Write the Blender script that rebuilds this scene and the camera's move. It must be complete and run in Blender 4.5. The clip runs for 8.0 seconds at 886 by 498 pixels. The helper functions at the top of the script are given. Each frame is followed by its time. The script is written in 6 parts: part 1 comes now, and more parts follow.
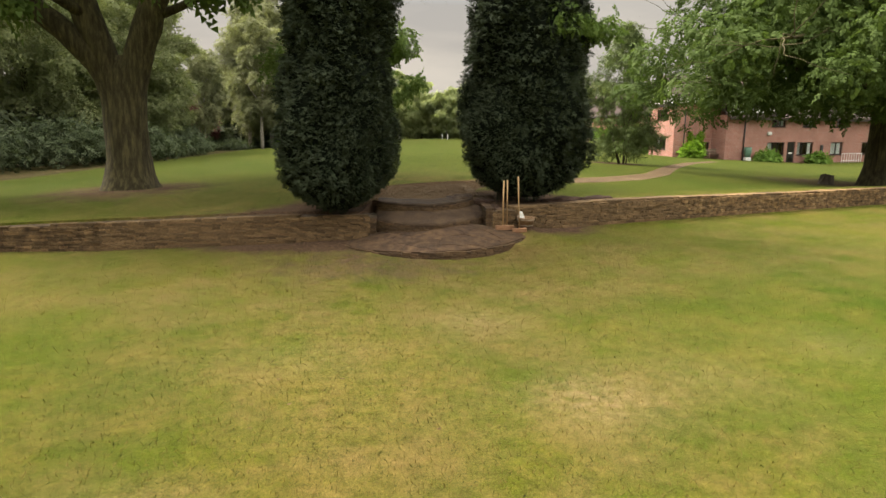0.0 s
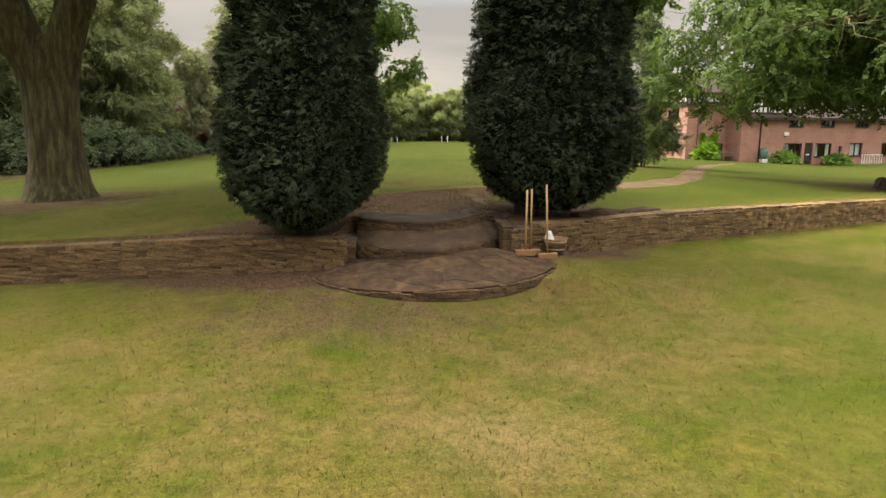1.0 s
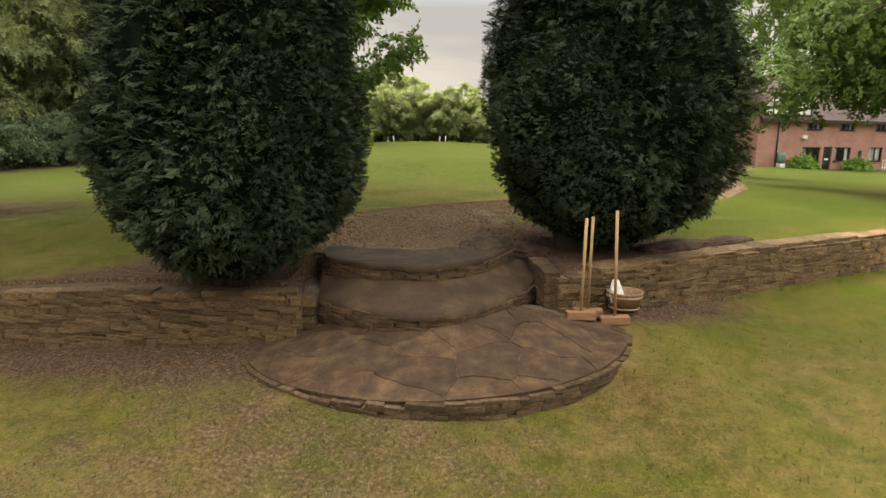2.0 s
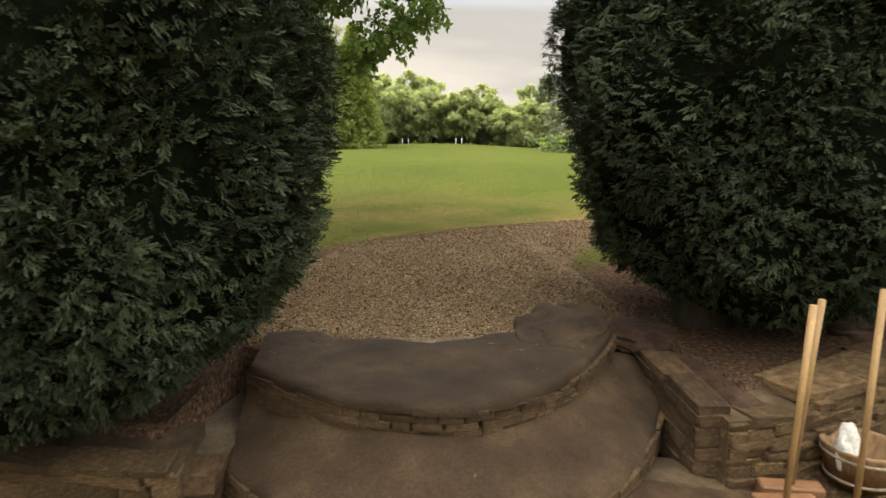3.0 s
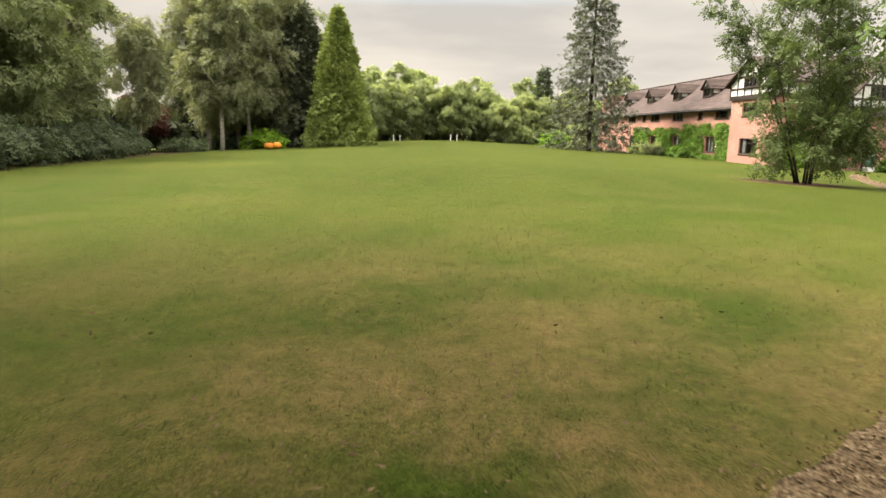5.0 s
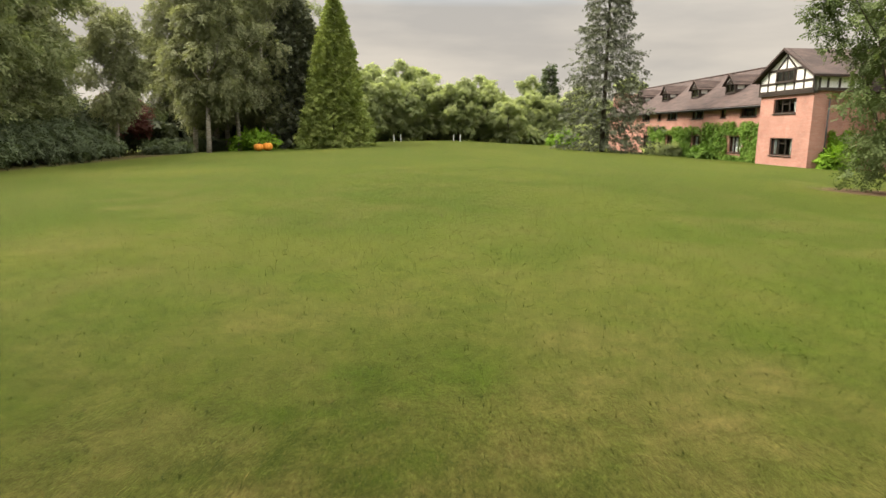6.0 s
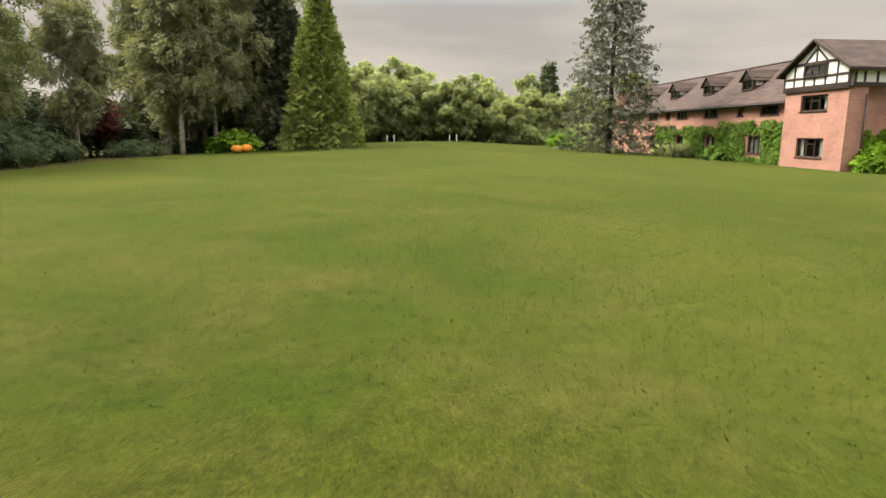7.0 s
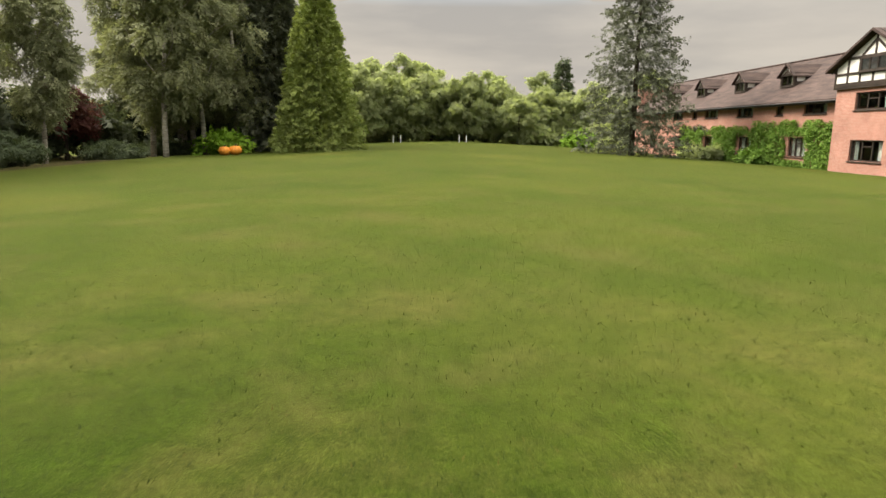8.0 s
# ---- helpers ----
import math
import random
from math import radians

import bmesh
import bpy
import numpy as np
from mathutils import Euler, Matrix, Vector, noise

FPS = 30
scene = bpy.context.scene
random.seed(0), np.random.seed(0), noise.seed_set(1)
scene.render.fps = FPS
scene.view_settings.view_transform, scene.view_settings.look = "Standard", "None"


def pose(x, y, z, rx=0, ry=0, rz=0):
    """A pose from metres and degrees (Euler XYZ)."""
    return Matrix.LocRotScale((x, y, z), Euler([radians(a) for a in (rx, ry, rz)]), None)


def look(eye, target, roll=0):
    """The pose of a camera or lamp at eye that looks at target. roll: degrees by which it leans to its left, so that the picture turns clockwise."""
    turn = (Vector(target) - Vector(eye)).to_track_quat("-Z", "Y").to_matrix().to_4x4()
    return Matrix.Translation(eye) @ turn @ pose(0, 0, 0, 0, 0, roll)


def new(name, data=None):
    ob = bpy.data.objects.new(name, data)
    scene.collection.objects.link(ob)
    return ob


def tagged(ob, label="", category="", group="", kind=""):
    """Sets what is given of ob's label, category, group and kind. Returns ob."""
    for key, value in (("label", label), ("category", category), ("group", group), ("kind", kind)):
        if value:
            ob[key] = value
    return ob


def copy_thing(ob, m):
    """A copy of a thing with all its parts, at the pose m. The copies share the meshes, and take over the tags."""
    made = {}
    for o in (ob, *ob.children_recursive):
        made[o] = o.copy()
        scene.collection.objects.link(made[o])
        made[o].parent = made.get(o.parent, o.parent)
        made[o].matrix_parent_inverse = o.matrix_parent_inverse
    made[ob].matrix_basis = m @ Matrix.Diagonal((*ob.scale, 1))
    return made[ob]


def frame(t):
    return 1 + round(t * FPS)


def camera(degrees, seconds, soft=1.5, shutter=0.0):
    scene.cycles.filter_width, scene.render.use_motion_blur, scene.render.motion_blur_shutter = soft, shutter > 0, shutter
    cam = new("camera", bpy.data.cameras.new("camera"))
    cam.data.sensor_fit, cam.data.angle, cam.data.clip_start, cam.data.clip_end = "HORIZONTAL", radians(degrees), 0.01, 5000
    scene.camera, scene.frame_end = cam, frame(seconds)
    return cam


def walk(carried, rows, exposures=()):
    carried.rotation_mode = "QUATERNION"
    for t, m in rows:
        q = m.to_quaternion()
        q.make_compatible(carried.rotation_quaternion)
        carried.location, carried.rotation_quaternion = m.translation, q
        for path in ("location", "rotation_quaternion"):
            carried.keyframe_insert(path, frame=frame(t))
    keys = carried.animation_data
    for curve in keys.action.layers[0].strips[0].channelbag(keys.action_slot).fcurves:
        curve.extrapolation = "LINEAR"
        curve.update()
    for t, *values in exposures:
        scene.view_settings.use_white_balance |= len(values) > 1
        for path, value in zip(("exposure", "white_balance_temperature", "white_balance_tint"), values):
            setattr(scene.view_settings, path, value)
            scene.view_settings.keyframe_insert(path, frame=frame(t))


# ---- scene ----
cam = camera(70.0, 8.0, 1.5, 0.12)
PATH = [
    (0, (-0.77, -11.275, 2.162), (-0.526, -9.325, 1.789), 0.4),
    (0.5, (-0.596, -9.864, 2.118), (-0.353, -7.914, 1.742), 0.2),
    (1, (-0.441, -8.313, 2.009), (-0.196, -6.362, 1.646), 0.2),
    (1.2, (-0.394, -7.731, 1.961), (-0.143, -5.778, 1.607), 0.3),
    (2.3, (-0.083, -4.208, 1.955), (0.168, -2.257, 1.59), 1.0),
    (2.5, (-0.025, -3.615, 1.924), (0.214, -1.662, 1.565), 1.0),
    (3, (0.062, -2.176, 1.873), (0.274, -0.220, 1.517), 1.0),
    (3.5, (0.078, -0.925, 1.818), (0.299, 1.031, 1.462), 1.3),
    (4, (0.087, 0.474, 1.824), (0.327, 2.427, 1.462), 0.8),
    (4.5, (0.069, 1.915, 1.782), (0.305, 3.868, 1.419), 0.9),
    (5.8, (0.248, 6.535, 1.769), (0.505, 8.484, 1.4), 0.7),
    (6, (0.32, 7.286, 1.755), (0.559, 9.237, 1.39), 0.7),
    (6.5, (0.512, 9.131, 1.741), (0.738, 11.084, 1.375), 0.7),
    (7, (0.828, 11.077, 1.758), (1.079, 13.027, 1.393), 0.6),
    (7.5, (1.14, 13.006, 1.773), (1.36, 14.96, 1.408), 0.6),
    (8, (1.404, 15.051, 1.793), (1.626, 17.004, 1.427), 0.7),
]
EXPOSURES = [(0, 2.1), (1, 2.15), (2.5, 2.42), (3.0, 2.52), (3.5, 2.54), (4.0, 2.64), (4.5, 2.62), (5.8, 2.22), (6.5, 2.1), (8.0, 2.03)]
walk(cam, [(t, look(eye, target, roll)) for t, eye, target, roll in PATH], EXPOSURES)

# ---- world, sun, exposure ----
SUN_EL, SUN_AZ = 50.0, 298.0  # degrees; azimuth clockwise from +y
world = bpy.data.worlds.new("overcast_sky")
scene.world = world
world.use_nodes = True
wn, wl = world.node_tree.nodes, world.node_tree.links
wn.clear()
w_out, w_bg = wn.new("ShaderNodeOutputWorld"), wn.new("ShaderNodeBackground")
w_sky = wn.new("ShaderNodeTexSky")
w_sky.sky_type, w_sky.sun_disc = "NISHITA", False
w_sky.sun_elevation, w_sky.sun_rotation = radians(SUN_EL), radians(SUN_AZ)
w_sky.dust_density, w_sky.air_density = 3.0, 1.2
w_co, w_sep = wn.new("ShaderNodeTexCoord"), wn.new("ShaderNodeSeparateXYZ")
w_map, w_noise, w_ramp = wn.new("ShaderNodeMapping"), wn.new("ShaderNodeTexNoise"), wn.new("ShaderNodeValToRGB")
w_map.inputs["Scale"].default_value = (1.0, 1.0, 5.0)
w_noise.inputs["Scale"].default_value, w_noise.inputs["Detail"].default_value = 3.0, 7.0
w_ramp.color_ramp.elements[0].position, w_ramp.color_ramp.elements[0].color = 0.4, (0.0, 0.0, 0.0, 1)
w_ramp.color_ramp.elements[1].position, w_ramp.color_ramp.elements[1].color = 0.52, (1, 1, 1, 1)
w_low, w_max = wn.new("ShaderNodeMapRange"), wn.new("ShaderNodeMath")
w_low.inputs["From Min"].default_value, w_low.inputs["From Max"].default_value = 0.18, 0.27
w_low.inputs["To Min"].default_value, w_low.inputs["To Max"].default_value = 1.0, 0.0
w_max.operation = "MAXIMUM"
# the cloud sheet: hazy at the horizon, brightest overhead as under any even cloud
w_cloud = wn.new("ShaderNodeValToRGB")
for p, c in ((0.12, (1.96, 1.8, 1.58, 1)), (0.26, (1.76, 1.68, 1.56, 1)), (0.5, (9.5, 9.1, 8.3, 1))):
    w_cloud.color_ramp.elements.new(p).color = c
w_cloud.color_ramp.elements[0].color, w_cloud.color_ramp.elements[-1].color = (2.3, 2.1, 1.8, 1), (16.0, 15.2, 13.7, 1)
w_mix = wn.new("ShaderNodeMix")
w_mix.data_type = "RGBA"
w_lift = wn.new("ShaderNodeMath")
w_lift.operation, w_lift.use_clamp = "MULTIPLY_ADD", True
w_lift.inputs[1].default_value, w_lift.inputs[2].default_value = 0.65, 0.35
wl.new(w_co.outputs["Generated"], w_map.inputs["Vector"])
wl.new(w_map.outputs["Vector"], w_noise.inputs["Vector"])
wl.new(w_noise.outputs["Fac"], w_ramp.inputs["Fac"])
wl.new(w_ramp.outputs["Color"], w_lift.inputs[0])
wl.new(w_co.outputs["Generated"], w_sep.inputs["Vector"])
wl.new(w_sep.outputs["Z"], w_cloud.inputs["Fac"])
wl.new(w_sep.outputs["Z"], w_low.inputs["Value"])
wl.new(w_lift.outputs["Value"], w_max.inputs[0])
wl.new(w_low.outputs["Result"], w_max.inputs[1])
wl.new(w_max.outputs["Value"], w_mix.inputs["Factor"])
wl.new(w_sky.outputs["Color"], w_mix.inputs[6])
w_var, w_tone = wn.new("ShaderNodeValToRGB"), wn.new("ShaderNodeMix")
w_var.color_ramp.elements[0].position, w_var.color_ramp.elements[0].color = 0.38, (0.87, 0.88, 0.9, 1)
w_var.color_ramp.elements[1].position, w_var.color_ramp.elements[1].color = 0.6, (1.12, 1.11, 1.09, 1)
w_tone.data_type, w_tone.blend_type = "RGBA", "MULTIPLY"
w_tone.inputs[0].default_value = 1.0
wl.new(w_noise.outputs["Fac"], w_var.inputs["Fac"])
wl.new(w_cloud.outputs["Color"], w_tone.inputs[6])
wl.new(w_var.outputs["Color"], w_tone.inputs[7])
wl.new(w_tone.outputs[2], w_mix.inputs[7])
wl.new(w_mix.outputs[2], w_bg.inputs["Color"])
wl.new(w_bg.outputs["Background"], w_out.inputs["Surface"])
w_bg.inputs["Strength"].default_value = 0.072

sun = new("sun", bpy.data.lights.new("sun", "SUN"))
sun.data.energy, sun.data.angle, sun.data.color = 2.1, radians(24), (1.0, 0.92, 0.8)
az, el = radians(SUN_AZ), radians(SUN_EL)
sun.matrix_basis = look((40 * math.sin(az) * math.cos(el), 40 * math.cos(az) * math.cos(el), 40 * math.sin(el)), (0, 0, 0))


# ---- small builders ----
def mesh_from(name, verts, faces):
    me = bpy.data.meshes.new(name)
    me.from_pydata([tuple(v) for v in verts], [], [tuple(f) for f in faces])
    me.update()
    return me


def mesh_tris(name, v, f):
    """A mesh from arrays: v is n x 3, f is m x k with k corners a face."""
    me = bpy.data.meshes.new(name)
    v, f = np.asarray(v, np.float32), np.asarray(f, np.int32)
    k = f.shape[1]
    me.vertices.add(len(v))
    me.vertices.foreach_set("co", v.ravel())
    me.loops.add(f.size)
    me.loops.foreach_set("vertex_index", f.ravel())
    me.polygons.add(len(f))
    me.polygons.foreach_set("loop_start", np.arange(0, f.size, k, dtype=np.int32))
    me.polygons.foreach_set("loop_total", np.full(len(f), k, np.int32))
    me.update(calc_edges=True)
    return me


def thing(name, label, category, m=None, group="", kind=""):
    ob = new(name)
    ob.empty_display_size = 0.1
    if m is not None:
        ob.matrix_basis = m
    return tagged(ob, label, category, group, kind)


def part(name, data, material, parent=None, label="", m=None, smooth=False):
    """Links a bmesh or mesh as one mesh object under a thing or a part."""
    if isinstance(data, bmesh.types.BMesh):
        me = bpy.data.meshes.new(name)
        data.to_mesh(me)
        data.free()
    else:
        me = data
    if material is not None and not me.materials:
        me.materials.append(material)
    if smooth:
        me.polygons.foreach_set("use_smooth", np.ones(len(me.polygons), bool))
    ob = new(name, me)
    if parent is not None:
        ob.parent = parent
    if m is not None:
        ob.matrix_basis = m
    return tagged(ob, label)


def box_bm(x0, x1, y0, y1, z0, z1, bevel=0.0, bm=None):
    own = bmesh.new()
    bmesh.ops.create_cube(own, size=1.0)
    for v in own.verts:
        v.co = Vector(((x0 + x1) / 2 + v.co.x * (x1 - x0), (y0 + y1) / 2 + v.co.y * (y1 - y0), (z0 + z1) / 2 + v.co.z * (z1 - z0)))
    if bevel:
        bmesh.ops.bevel(own, geom=own.edges[:], offset=bevel, segments=1, affect="EDGES")
    if bm is None:
        return own
    me = bpy.data.meshes.new("tmp")
    own.to_mesh(me)
    own.free()
    bm.from_mesh(me)
    bpy.data.meshes.remove(me)
    return bm


def prism_bm(outline, z0, z1, bm=None, bevel=0.0):
    """An upright prism over a plan outline; z0 and z1 may be functions of x, y."""
    bm = bm or bmesh.new()
    f0 = z0 if callable(z0) else (lambda x, y: z0)
    f1 = z1 if callable(z1) else (lambda x, y: z1)
    low = [bm.verts.new((x, y, f0(x, y))) for x, y in outline]
    top = [bm.verts.new((x, y, f1(x, y))) for x, y in outline]
    n = len(outline)
    cap = bm.faces.new(top)
    bm.faces.new(low[::-1])
    for i in range(n):
        bm.faces.new((low[i], low[(i + 1) % n], top[(i + 1) % n], top[i]))
    if bevel:
        bmesh.ops.bevel(bm, geom=list(cap.edges), offset=bevel, segments=1, affect="EDGES")
    return bm


def tube(points, radii, sides=8):
    """Arrays of a tapered tube along points."""
    pts, v, f, a = [Vector(p) for p in points], [], [], None
    for i, p in enumerate(pts):
        d = (pts[min(i + 1, len(pts) - 1)] - pts[max(i - 1, 0)]).normalized()
        a = d.orthogonal().normalized() if a is None else (a - d * a.dot(d)).normalized()
        b = d.cross(a)
        for k in range(sides):
            t = 2 * math.pi * k / sides
            v.append(p + (a * math.cos(t) + b * math.sin(t)) * radii[i])
    for i in range(len(pts) - 1):
        for k in range(sides):
            q = (k + 1) % sides
            f.append((i * sides + k, i * sides + q, (i + 1) * sides + q, (i + 1) * sides + k))
    f.append(tuple(range(sides))[::-1])
    f.append(tuple(range((len(pts) - 1) * sides, len(pts) * sides)))
    return v, f


def join_arrays(items):
    V, F, n = [], [], 0
    for v, f in items:
        V += list(v)
        F += [tuple(i + n for i in face) for face in f]
        n += len(v)
    return V, F


def turns(fwd, up, roll):
    """Turn matrices (n x 3 x 3) whose y axis is fwd and z axis leans to up, rolled about fwd."""
    y = fwd / (np.linalg.norm(fwd, axis=1, keepdims=True) + 1e-9)
    x = np.cross(y, up)
    x /= np.linalg.norm(x, axis=1, keepdims=True) + 1e-9
    z = np.cross(x, y)
    c, s = np.cos(roll)[:, None], np.sin(roll)[:, None]
    return np.stack([c * x + s * z, y, c * z - s * x], axis=2)


def strew(name, tv, tf, at, turn, size):
    """One mesh of many copies of a small template."""
    tv, tf = np.asarray(tv, float), np.asarray(tf, int)
    v = np.einsum("nij,kj->nki", turn, tv) * size[:, None, None] + at[:, None, :]
    f = tf[None] + (np.arange(len(at)) * len(tv))[:, None, None]
    return mesh_tris(name, v.reshape(-1, 3), f.reshape(-1, tf.shape[1]))


# ---- materials ----
def node_mat(name, rough=0.8, spec=0.3):
    mat = bpy.data.materials.new(name)
    mat.use_nodes = True
    bsdf = mat.node_tree.nodes["Principled BSDF"]
    bsdf.inputs["Roughness"].default_value = rough
    bsdf.inputs["Specular IOR Level"].default_value = spec
    return mat, mat.node_tree.nodes, mat.node_tree.links, bsdf


def ramp_of(n, stops):
    r = n.new("ShaderNodeValToRGB")
    els = r.color_ramp.elements
    while len(els) < len(stops):
        els.new(0.5)
    for e, (p, c) in zip(els, stops):
        e.position, e.color = p, (*c, 1)
    return r


def noise_of(n, l, scale, detail=4.0, rough=0.6, stretch=None, kind="Object"):
    co, tex = n.new("ShaderNodeTexCoord"), n.new("ShaderNodeTexNoise")
    tex.inputs["Scale"].default_value, tex.inputs["Detail"].default_value, tex.inputs["Roughness"].default_value = scale, detail, rough
    if stretch:
        mp = n.new("ShaderNodeMapping")
        mp.inputs["Scale"].default_value = stretch
        l.new(co.outputs[kind], mp.inputs["Vector"])
        l.new(mp.outputs["Vector"], tex.inputs["Vector"])
    else:
        l.new(co.outputs[kind], tex.inputs["Vector"])
    return tex


def mix_of(n, l, fac, a, b, blend="MIX"):
    m = n.new("ShaderNodeMix")
    m.data_type, m.blend_type = "RGBA", blend
    for s, val in ((0, fac), (6, a), (7, b)):
        if isinstance(val, (int, float)):
            m.inputs[s].default_value = val
        elif isinstance(val, tuple):
            m.inputs[s].default_value = (*val, 1)
        else:
            l.new(val, m.inputs[s])
    return m.outputs[2]


def bump_of(n, l, bsdf, height, strength=0.4, distance=0.02):
    b = n.new("ShaderNodeBump")
    b.inputs["Strength"].default_value, b.inputs["Distance"].default_value = strength, distance
    l.new(height, b.inputs["Height"])
    l.new(b.outputs["Normal"], bsdf.inputs["Normal"])


def surface(name, c1, c2, c3, scale=3.0, fine=40.0, rough=0.85, bump=0.4, stretch=None, vary=0.25, metal=0.0, kind="Object", island=0.0):
    """Colour at two scales, with grain relief and a shift from piece to piece."""
    mat, n, l, bsdf = node_mat(name, rough)
    big, small = noise_of(n, l, scale, 5, 0.6, stretch, kind), noise_of(n, l, fine, 4, 0.7, stretch, kind)
    r = ramp_of(n, ((0.3, c1), (0.5, c2), (0.72, c3)))
    l.new(big.outputs["Fac"], r.inputs["Fac"])
    g = ramp_of(n, ((0.25, (0.55, 0.55, 0.55)), (0.75, (1.3, 1.3, 1.3))))
    l.new(small.outputs["Fac"], g.inputs["Fac"])
    col = mix_of(n, l, 1.0, r.outputs["Color"], g.outputs["Color"], "MULTIPLY")
    info = n.new("ShaderNodeObjectInfo")
    pr = ramp_of(n, ((0.0, (1 - vary,) * 3), (1.0, (1 + vary,) * 3)))
    l.new(info.outputs["Random"], pr.inputs["Fac"])
    if island:
        ir = ramp_of(n, ((0.0, (1 - island, 1 - island, 1 - 1.1 * island)), (0.5, (0.97, 0.97, 0.97)), (1.0, (1 + island, 1 + 0.9 * island, 1 + 0.7 * island))))
        l.new(n.new("ShaderNodeNewGeometry").outputs["Random Per Island"], ir.inputs["Fac"])
        col = mix_of(n, l, 1.0, col, ir.outputs["Color"], "MULTIPLY")
    l.new(mix_of(n, l, 1.0, col, pr.outputs["Color"], "MULTIPLY"), bsdf.inputs["Base Color"])
    bsdf.inputs["Metallic"].default_value = metal
    bump_of(n, l, bsdf, small.outputs["Fac"], bump, 0.01)
    return mat


def leaf_mat(name, dark, mid, light, rough=0.55, through_light=0.3, patch=1.2):
    """Leaves: a shift from leaf to leaf and from bough to bough, some light let through."""
    mat, n, l, bsdf = node_mat(name, max(rough, 0.7), 0.12)
    geo = n.new("ShaderNodeNewGeometry")
    r = ramp_of(n, ((0.0, dark), (0.5, mid), (1.0, light)))
    big = noise_of(n, l, patch, 3, 0.6)
    add = n.new("ShaderNodeMath")
    add.operation = "MULTIPLY_ADD"
    add.inputs[1].default_value, add.inputs[2].default_value = 0.4, 0.0
    l.new(geo.outputs["Random Per Island"], add.inputs[0])
    sm = n.new("ShaderNodeMath")
    sm.operation = "MULTIPLY_ADD"
    sm.inputs[1].default_value = 0.6
    l.new(big.outputs["Fac"], sm.inputs[0])
    l.new(add.outputs["Value"], sm.inputs[2])
    l.new(sm.outputs["Value"], r.inputs["Fac"])
    l.new(r.outputs["Color"], bsdf.inputs["Base Color"])
    if through_light:
        tr, ms = n.new("ShaderNodeBsdfTranslucent"), n.new("ShaderNodeMixShader")
        ms.inputs["Fac"].default_value = through_light
        l.new(mix_of(n, l, 1.0, r.outputs["Color"], (1.15, 1.2, 0.75), "MULTIPLY"), tr.inputs["Color"])
        l.new(bsdf.outputs["BSDF"], ms.inputs[1])
        l.new(tr.outputs["BSDF"], ms.inputs[2])
        l.new(ms.outputs["Shader"], n["Material Output"].inputs["Surface"])
    return mat


